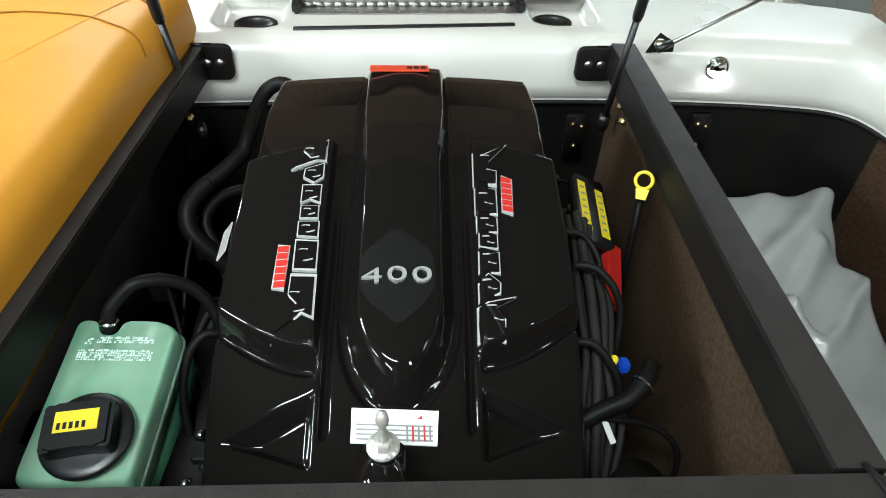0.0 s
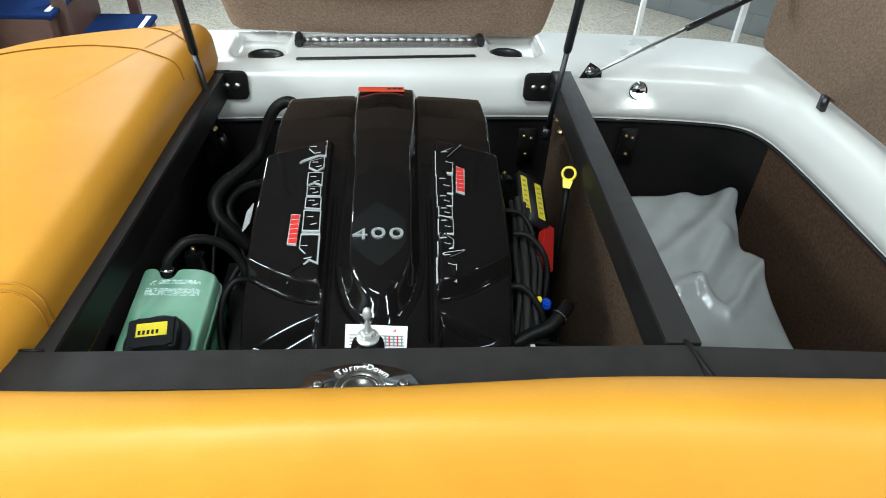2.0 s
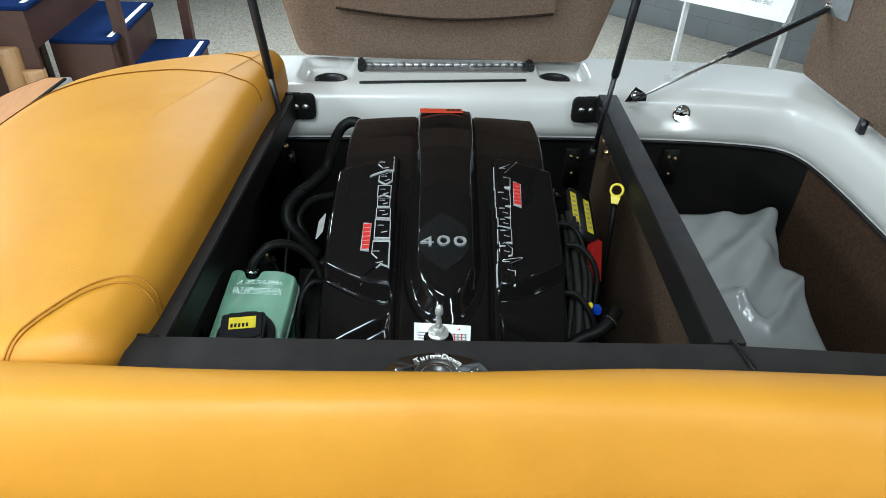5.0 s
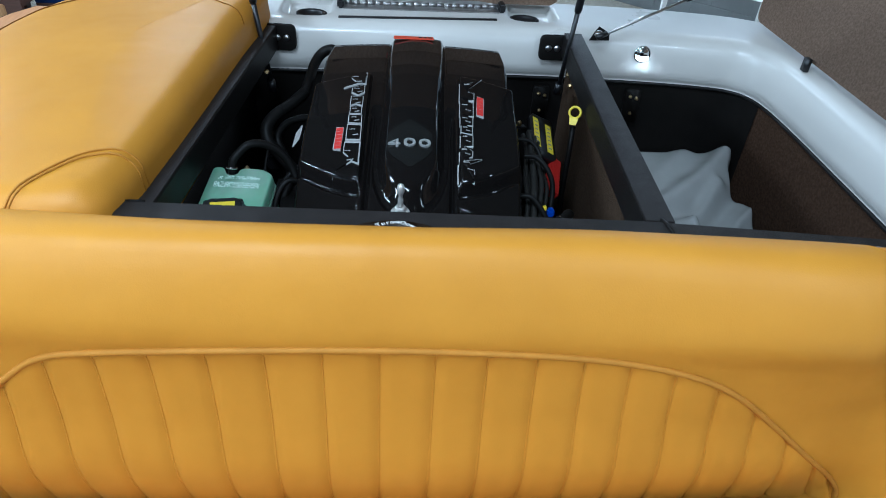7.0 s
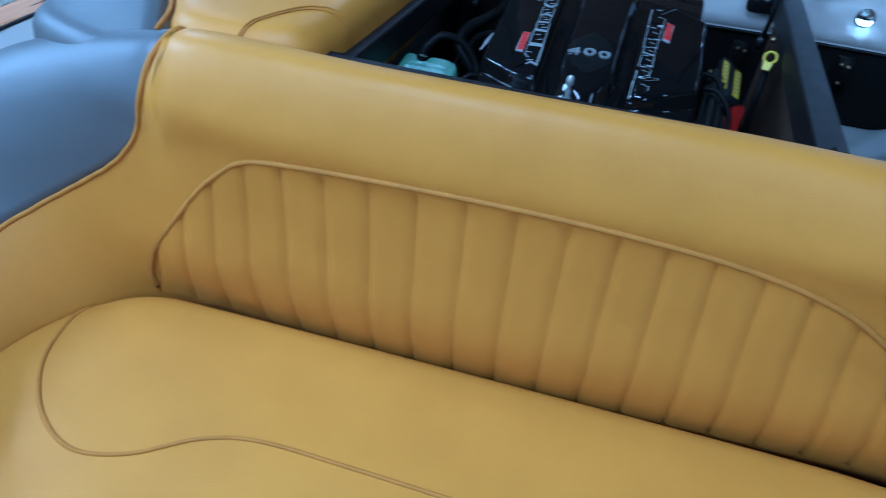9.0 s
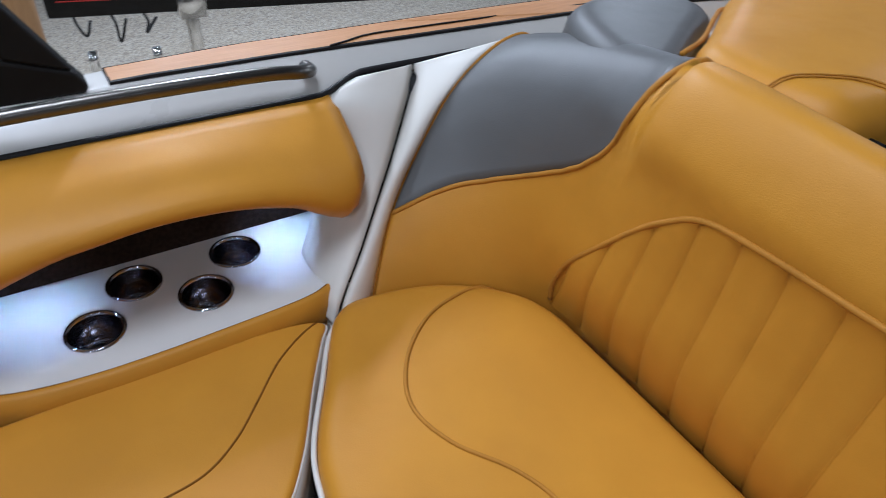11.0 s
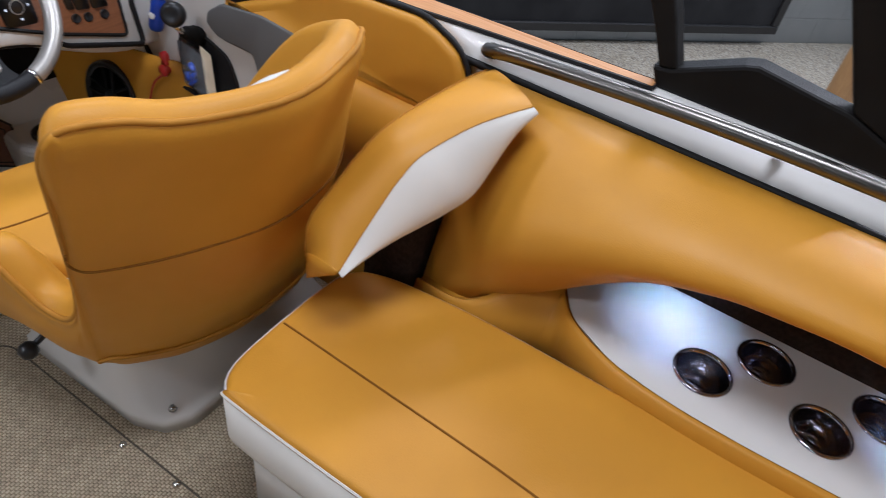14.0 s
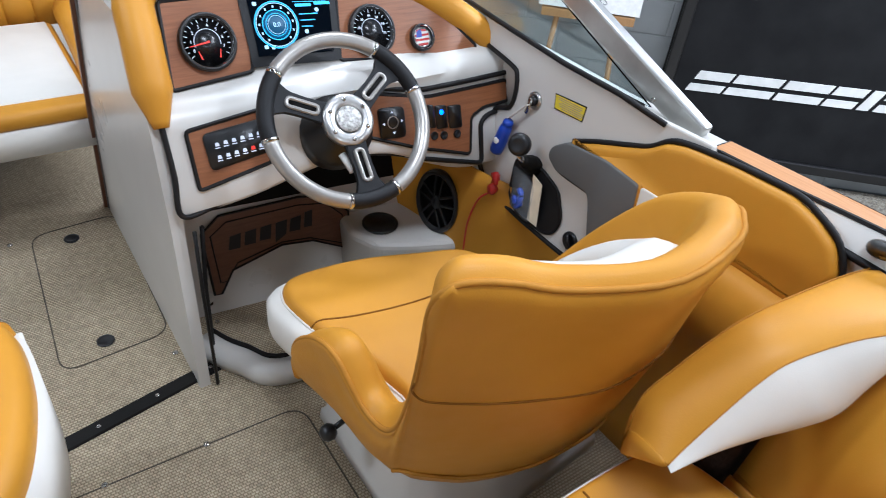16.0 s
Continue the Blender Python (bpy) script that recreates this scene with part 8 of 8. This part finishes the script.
step = smooth_line([(-0.135, -2.32, 0.02), (-0.162, -2.262, 0.02), (-0.195, -2.215, 0.02), (-0.225, -2.165, 0.02), (-0.27, -2.142, 0.02), (-0.34, -2.135, 0.02), (-0.45, -2.13, 0.02)], 6)
part("step_lip", tube(step, 0.034, 10), GEL, foot_well, "white moulded step edge")
part("step_trim", tube([p + Vector((-0.018, -0.022, 0.026)) for p in step], 0.0065, 6), BLACK_TRIM, foot_well)
part("column_trim", tube([(-0.142, -2.285, 0.0), (-0.142, -2.26, 0.25), (-0.145, -2.225, 0.44)], 0.005, 8), BLACK_TRIM, foot_well)
for x, y in ((-0.25, -2.445), (-0.44, -2.465), (-0.19, -2.40), (-0.28, -2.20)):
    part("snap", lathe([(0, 0.005), (0.005, 0.004), (0.007, 0), (0, 0)], Matrix.Translation((x, y, 0.002)), 10), STEEL, foot_well)

# ---- windscreen ----
ALU = material("satin_aluminium", (0.60, 0.60, 0.58), 0.35, 0.9, scale=20, fine=500, bump=0.03)
screen_w = thing("windscreen", "raked glass windscreen in a satin aluminium frame", "windscreen")
PA, PB = Vector((-0.95, -1.70, 0.725)), Vector((-0.95, -2.62, 1.06))


def bar(a, b, up, w, t):
    a, b = Vector(a), Vector(b)
    d = (b - a).normalized()
    s = Vector((1, 0, 0))
    n = s.cross(d).normalized()
    return loft([[p + s * t + n * w, p - s * t + n * w, p - s * t - n * w, p + s * t - n * w] for p in (a, b)])


bevelled(part("side_post", bar(PA, PB, None, 0.026, 0.014), ALU, screen_w, smooth=False), 0.006)
bevelled(part("sill", bar((-0.95, -1.74, 0.712), (-0.93, -2.72, 0.70), None, 0.012, 0.010), ALU, screen_w, smooth=False), 0.003)
part("gasket", tube([(-0.938, -1.84, 0.728), (-0.925, -2.70, 0.716)], 0.006, 6), BLACK_TRIM, screen_w)
GLASS = bpy.data.materials.new("tinted_glass")
GLASS.use_nodes = True
gb = GLASS.node_tree.nodes["Principled BSDF"]
gb.inputs["Base Color"].default_value, gb.inputs["Roughness"].default_value, gb.inputs["Transmission Weight"].default_value, gb.inputs["IOR"].default_value = (0.82, 0.92, 0.92, 1), 0.01, 1.0, 1.45
pane = part("pane", prism([(-1.83, 0.728), (-2.60, 1.03), (-2.70, 0.712)], facing((-0.953, 0, 0), (1, 0, 0)), 0.005), GLASS, screen_w, smooth=False)
pane.visible_shadow = False
part("screw", lathe([(0, 0.003), (0.004, 0.002), (0.005, 0), (0, 0)], facing((-0.935, -1.82, 0.752), (1, 0, 0.2)), 10), STEEL, screen_w)

# ---- grab rail and tower foot on the side deck ----
rail = thing("grab_rail", "polished stainless steel grab rail along the side deck", "grab rail")
line = smooth_line([(-0.925, -1.335, 0.722), (-0.905, -1.338, 0.728), (-0.890, -1.322, 0.736), (-0.884, -1.26, 0.748), (-0.884, -0.95, 0.768), (-0.886, -0.65, 0.772), (-0.888, -0.42, 0.766), (-0.890, -0.345, 0.758), (-0.905, -0.316, 0.75), (-0.935, -0.312, 0.745)], 6)
part("tube", tube(line, 0.0125, 14), material("dull_polished_rail", (0.17, 0.16, 0.145), 0.3, 1.0, scale=20, fine=300, bump=0.02), rail)
part("foot", tube([(-0.886, -0.842, 0.768), (-0.905, -0.842, 0.755), (-0.93, -0.842, 0.745)], [0.007, 0.007, 0.010], 10), STEEL, rail)
tower = thing("tower_foot", "black powder-coated tower foot bolted to the side deck", "tower")
TF = facing((-1.014, 0, 0), (1, 0, 0))
bevelled(part("base", prism([(-1.06, 0.747), (-0.681, 0.747), (-0.674, 0.76), (-0.691, 0.786), (-0.782, 0.819), (-0.926, 0.837), (-0.947, 0.831), (-1.046, 0.785), (-1.077, 0.781)], TF, 0.046), FRAME, tower, smooth=False), 0.006)
bevelled(part("fore_leg", prism([(-1.066, 0.779), (-1.036, 0.785), (-1.048, 0.815), (-1.068, 0.865), (-1.108, 0.945), (-1.185, 1.10), (-1.245, 1.10), (-1.160, 0.945), (-1.132, 0.905), (-1.09, 0.828)], TF @ Matrix.Translation((0, 0, 0.001)), 0.043), FRAME, tower, smooth=False), 0.006)
bevelled(part("aft_leg", prism([(-0.783, 0.819), (-0.691, 0.786), (-0.958, 1.218), (-1.043, 1.303)], TF @ Matrix.Translation((0, 0, 0.001)), 0.043), FRAME, tower, smooth=False), 0.006)
part("bolt", lathe([(0, 0.012), (0.009, 0.011), (0.014, 0.004), (0.014, 0), (0, 0)], facing((-0.970, -1.134, 0.945), (1, 0, 0)), 12), BRASS, tower)
part("pad_groove", tube([(deck_in(q) - 0.03 * ease((q + 0.25) / 0.12), q, deck_top(q) + 0.0085) for q in [-0.24 + 1.19 * i / 30 for i in range(31)]], 0.0022, 5), BLACK_TRIM, thing("deck_groove", "dark groove line in the teak-look pad", "deck pad"))

# ---- floor fittings and bow ----
def flush_line(pts, z=0.0004, r=0.0020, closed=True):
    return tube([(x, y, z) for x, y in pts], r, 5, closed)


CUT = material("mat_cut_edge", (0.10, 0.08, 0.055), 0.9, scale=60, fine=400, bump=0.4)
fh = thing("floor_hatch", "mat-covered floor hatch with rounded corners and ring pulls", "floor hatch")
part("seam_line", flush_line(rounded([(0.182, -2.405), (-0.075, -2.425), (-0.085, -3.01), (0.155, -2.995)], 0.05, 6)), CUT, fh)
for x, y in ((0.056, -2.935), (0.070, -2.465)):
    part("ring_pull", lathe([(0.021, 0.0), (0.021, 0.003), (0.016, 0.004), (0.013, 0.001), (0, 0.001)], Matrix.Translation((x, y, 0.001)), 24), BLACK_PLASTIC, fh, "black ring pull")
fh2 = thing("floor_hatch", "large mat-covered floor hatch with a thin seam", "floor hatch")
part("seam_line", flush_line(rounded([(0.75, -2.06), (-0.262, -2.04), (-0.262, -1.10), (0.75, -1.10)], 0.05, 6)), CUT, fh2)
mat_edge = thing("mat_joint", "straight joint between two mat pieces", "floor joint")
part("seam_line", tube([(-0.11, -2.45, 0.0006), (-0.115, -3.0, 0.0006)], 0.0028, 5), CUT, mat_edge)
bar_t = thing("threshold_strip", "black metal threshold strip screwed across the walkway", "threshold")
ta, tb = Vector((-0.165, -2.262, 0.0)), Vector((0.50, -2.135, 0.0))
td = (tb - ta).normalized()
tn = Vector((-td.y, td.x, 0))
bevelled(part("strip", loft([[p + tn * 0.020, p - tn * 0.020, p - tn * 0.017 + Vector((0, 0, 0.006)), p + tn * 0.017 + Vector((0, 0, 0.006))] for p in (ta, tb)]), FRAME, bar_t, smooth=False), 0.001)
for k in range(5):
    part("screw", lathe([(0, 0.002), (0.004, 0.0015), (0.006, 0), (0, 0)], Matrix.Translation(ta + td * (0.045 + k * 0.135) + Vector((0, 0, 0.006))), 10), STEEL, bar_t)
for x, y in ((-0.040, -2.045), (0.168, -2.051), (-0.249, -1.643), (-0.255, -1.50), (0.228, -2.284), (-0.064, -2.345), (-0.095, -2.96), (0.21, -2.98)):
    sn = thing("floor_snap", "small steel snap fastener on the floor mat", "snap", group="mat snaps")
    part("cap", lathe([(0, 0.005), (0.005, 0.004), (0.008, 0.001), (0.008, 0), (0, 0)], Matrix.Translation((x, y, 0.0)), 12), STEEL, sn)

portseat = thing("port_lounge", "tan vinyl port seat with white front band", "seat cushion")
PS = [(0.245, -2.140), (0.212, -2.125), (0.201, -2.07), (0.200, -2.0), (0.205, -1.94), (0.224, -1.85), (0.255, -1.775), (0.32, -1.70), (0.6, -1.68), (0.95, -1.70), (1.0, -1.9), (0.95, -2.13), (0.6, -2.15)]
PSO = [(p.x, p.y) for p in smooth_line([(x, y, 0) for x, y in PS], 6, True)]
part("cushion", pillow([(x + 0.012, y) for x, y in PSO], 0.36, 0.43, 0.03), VINYL, portseat, auto=0)
part("front_band", loft([[(x, y, 0.22) for x, y in PSO], [(x, y, 0.385) for x, y in PSO]]), WHITE_VINYL, portseat, "white vinyl band")
part("base", loft([[(0.60 + (x - 0.60) * 0.88, -1.92 + (y + 1.92) * 0.88, z) for x, y in PSO] for z in (0.0, 0.22)]), GEL, portseat)

bow = thing("bow_lounge", "bow seat with white and tan vinyl and pleated backrest", "bow seat")
part("front", box(-0.10, 1.0, -3.6, -2.965, 0.27, 0.352), WHITE_VINYL, bow, "white front band")
bevelled(part("cushion", box(-0.105, 1.0, -3.62, -2.958, 0.350, 0.402), VINYL, bow, auto=30), 0.022, 4)
bevelled(part("inset", box(-0.085, 0.95, -3.60, -3.02, 0.398, 0.408), WHITE_VINYL, bow, "white vinyl inset", auto=30), 0.005)
part("plinth", box(0.05, 1.0, -3.6, -3.50, 0.0, 0.27), NICHE, bow)
for k in range(16):
    x0 = -0.32 + k * 0.085
    rows = [[(x0 + 0.085 * f, -3.66 - 0.05 * v / 0.3 + 0.012 * math.sin(math.pi * f) ** 0.5, 0.38 + v) for v in (0, 0.1, 0.2, 0.3, 0.36)] for f in [j / 6 for j in range(7)]]
    part("back_pleat", sheet(rows, 0.01), VINYL, bow, auto=0)
part("side_roll", tube(smooth_line([(-0.13, -3.0, 0.40), (-0.15, -3.3, 0.41), (-0.16, -3.62, 0.43)], 6), 0.045, 12), VINYL, bow)
bow_panel = thing("walkway_door", "brown-edged walkway door folded against the console", "door")
edge_line = [(-0.085, -3.06, 0.0), (-0.088, -2.985, 0.23), (-0.092, -2.905, 0.48), (-0.097, -2.82, 0.70), (-0.10, -2.79, 0.80)]
part("leaf", sheet([[(x, y + o, z) for o in (0.0, 0.018)] for x, y, z in edge_line], 0.012), GREY_VINYL, bow_panel, smooth=False)
part("edge", sheet([[(x + 0.003, y + o, z) for o in (-0.016, 0.0)] for x, y, z in edge_line], 0.018), KICK_WOOD, bow_panel, "brown door edge", smooth=False)
stay = thing("screen_stay", "slim grey windscreen stay", "stay")
part("rod", tube([(-0.108, -2.50, 0.70), (-0.116, -2.50, 0.80), (-0.122, -2.49, 0.90)], 0.0055, 8), ALU, stay)
part("bracket", box(-0.112, -0.098, -2.518, -2.49, 0.665, 0.705), ALU, stay)
tagged(part("wall_hull_port", box(1.47, 1.5, -3.9, -0.25, -0.6, 0.78), GEL), "white inner side of the hull", "wall", kind="structure")
tagged(part("wall_bow", box(-0.95, 1.5, -3.93, -3.9, -0.6, 0.78), GEL), "white hull at the bow", "wall", kind="structure")

# ---- showroom things round the boat ----
INK_BLACK = material("satin_black_print", (0.010, 0.010, 0.011), 0.65, spec=0.12, second=(0.016, 0.016, 0.017), scale=5, fine=200, bump=0.05)
LETTER = material("white_sign_letter", (0.80, 0.80, 0.78), 0.5, scale=12, fine=200, bump=0.03)
SW = facing((-4.191, -2.551, -0.8), tuple(E1))
sign = thing("wall_sign", "large black framed sign with white slanted bars", "sign")
part("panel", prism([(-1.30, 0.10), (1.94, 0.10), (1.94, 1.42), (-1.30, 1.42)], SW @ Matrix.Translation((0, 0, 0.003)), 0.05), INK_BLACK, sign, smooth=False)
for pts in ([(-1.30, 0.10), (1.94, 0.10), (1.94, 0.165), (-1.30, 0.165)], [(-1.30, 1.355), (1.94, 1.355), (1.94, 1.42), (-1.30, 1.42)], [(-1.30, 0.165), (-1.235, 0.165), (-1.235, 1.355), (-1.30, 1.355)], [(1.875, 0.165), (1.94, 0.165), (1.94, 1.355), (1.875, 1.355)]):
    bevelled(part("frame_side", prism(pts, SW @ Matrix.Translation((0, 0, 0.050)), 0.025), BLACK_PLASTIC, sign, smooth=False), 0.008)
# plain slanted bars: each (start, end, split lengthwise or not)
BLOCKS = ((-1.148, -0.945, True), (-0.925, -0.66, True), (-0.637, -0.38, True), (-0.36, -0.185, True), (-0.16, -0.095, False), (-0.066, 0.185, True), (0.209, 0.43, True), (0.453, 0.70, True), (0.79, 0.84, False), (0.89, 1.12, True), (1.15, 1.38, True), (1.41, 1.64, True))


def sign_spot(u0, u1, f, g):
    u = u0 + (u1 - u0) * f
    return (u + 0.055 * g, 0.525 + 0.030 * (u + 1.148) + 0.128 * g)


for u0, u1, split in BLOCKS:
    for g0, g1 in ((0.0, 0.36), (0.58, 1.0)) if split else ((0.0, 1.0),):
        part("sign_bar", prism([sign_spot(u0, u1, f, g) for f, g in ((0, g0), (1, g0), (1, g1), (0, g1))], SW @ Matrix.Translation((0, 0, 0.052)), 0.006), LETTER, sign, "white slanted bar", smooth=False)
easel = thing("easel", "wooden easel holding a printed poster", "easel")
OAK = wooden("oak_wood", (0.42, 0.24, 0.10), (0.30, 0.16, 0.06), 2, 0.5)
for a, b in (((-2.06, 0.0), (-1.93, 1.75)), ((-1.60, 0.0), (-1.74, 1.75))):
    part("leg", tube([SW @ Vector((a[0], a[1], 0.42)), SW @ Vector((b[0], b[1], 0.12))], 0.017, 6), OAK, easel)
part("ledge", prism([(-2.08, 0.92), (-1.58, 0.92), (-1.58, 0.962), (-2.08, 0.962)], SW @ Matrix.Translation((0, 0, 0.25)), 0.05), OAK, easel, smooth=False)
poster = thing("poster", "white poster with a photograph and blue lettering", "poster")
PM_ = SW @ pose(0, 0.97, 0.28, -12, 0, 0)
part("board", prism([(-2.10, 0.0), (-1.56, 0.0), (-1.56, 0.62), (-2.10, 0.62)], PM_, 0.01), PAPER, poster, smooth=False)
part("photo", prism([(-2.06, 0.12), (-1.80, 0.12), (-1.80, 0.58), (-2.06, 0.58)], PM_ @ Matrix.Translation((0, 0, 0.010)), 0.002), material("photo_print", (0.10, 0.28, 0.42), 0.4, second=(0.55, 0.50, 0.42), scale=9, mix=0.5), poster, "printed photograph of water", smooth=False)
text_part("words", "YOUR WATERS", PM_ @ Matrix.Translation((-1.93, 0.055, 0.011)), 0.055, GREY_INK, poster)
text_part("words", "AUTHORITY!", PM_ @ Matrix.Translation((-1.68, 0.105, 0.011)), 0.05, GREY_INK, poster)

# trailer of the next boat
trailer = thing("boat_trailer", "black boat trailer rail with a thin red stripe and marker lights", "trailer")
ra, rb = Vector((-3.60, -1.3, 0.0)), Vector((-2.62, 3.9, 0.0))
rd = (rb - ra).normalized()
rn = Vector((rd.y, -rd.x, 0))
bevelled(part("rail", loft([[p + rn * 0.035, p - rn * 0.035, p - rn * 0.035 + Vector((0, 0, 0.14)), p + rn * 0.035 + Vector((0, 0, 0.14))] for p in (ra + rd * 0.75, rb)]), GLOSS, trailer, smooth=False), 0.006)
part("stripe", loft([[p + rn * 0.0365, p + rn * 0.0345, p + rn * 0.0345 + Vector((0, 0, 0.006)), p + rn * 0.0365 + Vector((0, 0, 0.006))] for p in (ra + rd * 0.8 + Vector((0, 0, 0.075)), rb + Vector((0, 0, 0.075)))]), RED, trailer, smooth=False)
ORANGE = material("orange_lens", (0.75, 0.16, 0.02), 0.25, scale=30)
for f in (1.98, 2.32):
    p = ra + rd * f
    part("marker_light", loft([[q + rn * 0.037, q + rn * 0.037 + Vector((0, 0, 0.045)), q + rn * 0.052 + Vector((0, 0, 0.040)), q + rn * 0.052 + Vector((0, 0, 0.005))] for q in (p + Vector((0, 0, 0.05)), p + rd * 0.08 + Vector((0, 0, 0.05)))]), ORANGE, trailer, "orange marker light", smooth=False)
for k in range(6):
    q = ra + rd * (2.62 + k * 0.105) + Vector((0, 0, 0.045)) + rn * 0.036
    part("brand_shape", loft([[q, q + rn * 0.003, q + rn * 0.003 + rd * 0.018 + Vector((0, 0, 0.065)), q + rd * 0.018 + Vector((0, 0, 0.065))], [q + rd * 0.075, q + rn * 0.003 + rd * 0.075, q + rn * 0.003 + rd * 0.093 + Vector((0, 0, 0.065)), q + rd * 0.093 + Vector((0, 0, 0.065))]]), STEEL, trailer, smooth=False)
q = ra + rd * 3.75 + rn * 0.036 + Vector((0, 0, 0.07))
part("decal", lathe([(0.055, 0.0), (0.055, 0.002), (0, 0.002)], facing(tuple(q), tuple(rn)) @ Matrix.Diagonal((1.3, 0.8, 1, 1)), 20), PAPER, trailer, "white decal")
part("decal_bar", prism([(-0.30, -0.045), (0.0, -0.045), (0.0, -0.02), (-0.30, -0.02)], facing(tuple(q + rd * 0.32), tuple(rn)), 0.002), PAPER, trailer, smooth=False)
jack = part("jack_post", tube([(-3.36, 0.10, -0.80), (-3.33, 0.05, 0.55)], 0.034, 14), STEEL, trailer, "galvanised jack post")
part("jack_clamp", box(-3.38, -3.26, 0.0, 0.13, -0.02, 0.14), STEEL, jack)
straps = thing("strap_bundle", "black bindings and buckled straps hanging on the trailer", "strap")
for k in range(3):
    q = ra + rd * (0.85 + (0.0, 0.16, 0.30)[k]) + Vector((0, 0, 0.03))
    part("strap", tube(smooth_line([q, q + Vector((0.03, 0.01 + 0.01 * k, -0.07)), q + Vector((0.05, 0.04 - 0.015 * k, -0.12 - 0.04 * (k % 2))), q + Vector((0.04, 0.07, -0.05))], 5), 0.007, 6), BLACK_PLASTIC, straps)
    if k % 2 == 0:
        part("buckle", box(q.x + 0.04, q.x + 0.06, q.y + 0.02, q.y + 0.06, q.z - 0.30, q.z - 0.20), CHROME, straps)
for k in range(4):
    q = ra + rd * (0.80 + 0.14 * k) + Vector((0, 0, 0.16))
    part("binding", tube(smooth_line([q, q + rd * 0.08 + Vector((0, 0, 0.03)), q + rd * 0.22 + Vector((0, 0, 0.01)), q + rd * 0.35 + Vector((0, 0, 0.05))], 5), 0.022, 8), CHROME if k % 2 else BLACK_PLASTIC, straps)
part("red_pouch", bmesh_bevel(box(-3.50, -3.42, -0.12, 0.06, 0.14, 0.26), 0.03), RED, straps)
timber = thing("timber_post", "short round timber post beside the trailer", "post")
part("post", tube([(-3.72, -0.66, -0.8), (-3.72, -0.66, 0.05), (-3.725, -0.66, 0.42)], [0.075, 0.07, 0.068], 14), OAK, timber)

# boarding stairs beyond the stern
STAIN = wooden("dark_stained_wood", (0.070, 0.030, 0.020), (0.042, 0.018, 0.012), 0, 0.5)
NAVY = material("navy_carpet", (0.008, 0.022, 0.085), 0.95, second=(0.005, 0.013, 0.055), scale=120, mix=0.6, fine=400, bump=0.9, bump_dist=0.004, spec=0.1)
stairs = thing("boarding_stairs", "dark-stained stairs with blue carpet treads and white nosing strips", "stairs")
for k in range(5):
    x0, x1, y0, y1, z = -1.90 - 0.40 * k, -1.475 - 0.40 * k, 4.42 - 0.22 * k, 5.08 + 0.02 * k, -0.44 + 0.29 * k
    part("riser", box(x1 - 0.03, x1 - 0.01, y0 + 0.02, y1, z - 0.29, z - 0.005), STAIN, stairs, smooth=False)
    part("side_board", box(x0, x1 - 0.012, y0 + 0.012, y0 + 0.045, FLOOR_Z, z - 0.006), STAIN, stairs, smooth=False)
    tr = bevelled(part("tread", box(x0, x1 + 0.02, y0, y1, z - 0.035, z), NAVY, stairs, "blue carpeted tread", auto=30), 0.012, 3)
    part("nosing_strip", box(x1 - 0.045, x1 - 0.012, y0 + 0.06, y1 - 0.06, z + 0.0005, z + 0.004), LETTER, tr, "white nosing strip", smooth=False)
for x, y in ((-1.631, 5.13), (-1.868, 4.38), (-2.48, 4.38)):
    bevelled(part("newel", box(x - 0.038, x + 0.038, y - 0.038, y + 0.038, FLOOR_Z, 1.4), STAIN, stairs, smooth=False), 0.006)
dock = thing("dock_posts", "bundle of round timber dock posts", "post")
for x, y, z, r in ((-2.349, 4.0, -0.285, 0.072), (-2.475, 4.02, -0.13, 0.085), (-2.51, 4.16, -0.01, 0.075)):
    part("post", lathe([(r, FLOOR_Z), (r, z - 0.01), (r - 0.012, z), (0, z)], Matrix.Translation((x, y, 0)), 16), OAK, dock)
rack = thing("floor_sign", "white printed board on a pale metal stand", "sign")
RM = facing((2.955, 5.15, 0.26), (-0.70, -0.60, 0.30))
for u in (-0.44, 0.44):
    foot = RM @ Vector((u, -0.16, 0.0))
    part("leg", box(foot.x - 0.02, foot.x + 0.02, foot.y - 0.02, foot.y + 0.02, FLOOR_Z, foot.z), LETTER, rack, smooth=False)
part("board", prism([(-0.46, -0.40), (0.46, -0.36), (0.46, 0.6), (-0.46, 0.6)], RM, 0.02), PAPER, rack, smooth=False)
part("board_lip", prism([(-0.47, -0.43), (0.47, -0.39), (0.47, -0.362), (-0.47, -0.402)], RM, 0.05), LETTER, rack, smooth=False)
text_part("words", "Boating Experience", RM @ Matrix.Translation((0.40, -0.19, 0.021)), 0.056, GREY_INK, rack, align="RIGHT", shear=0.25)
text_part("words", "The Best It Can Be!", RM @ Matrix.Translation((0.30, -0.275, 0.021)), 0.056, GREY_INK, rack, align="RIGHT", shear=0.25)

for ob in [o for o in scene.objects if o.parent is None and o.type == "EMPTY" and o.children]:
    settle(ob)
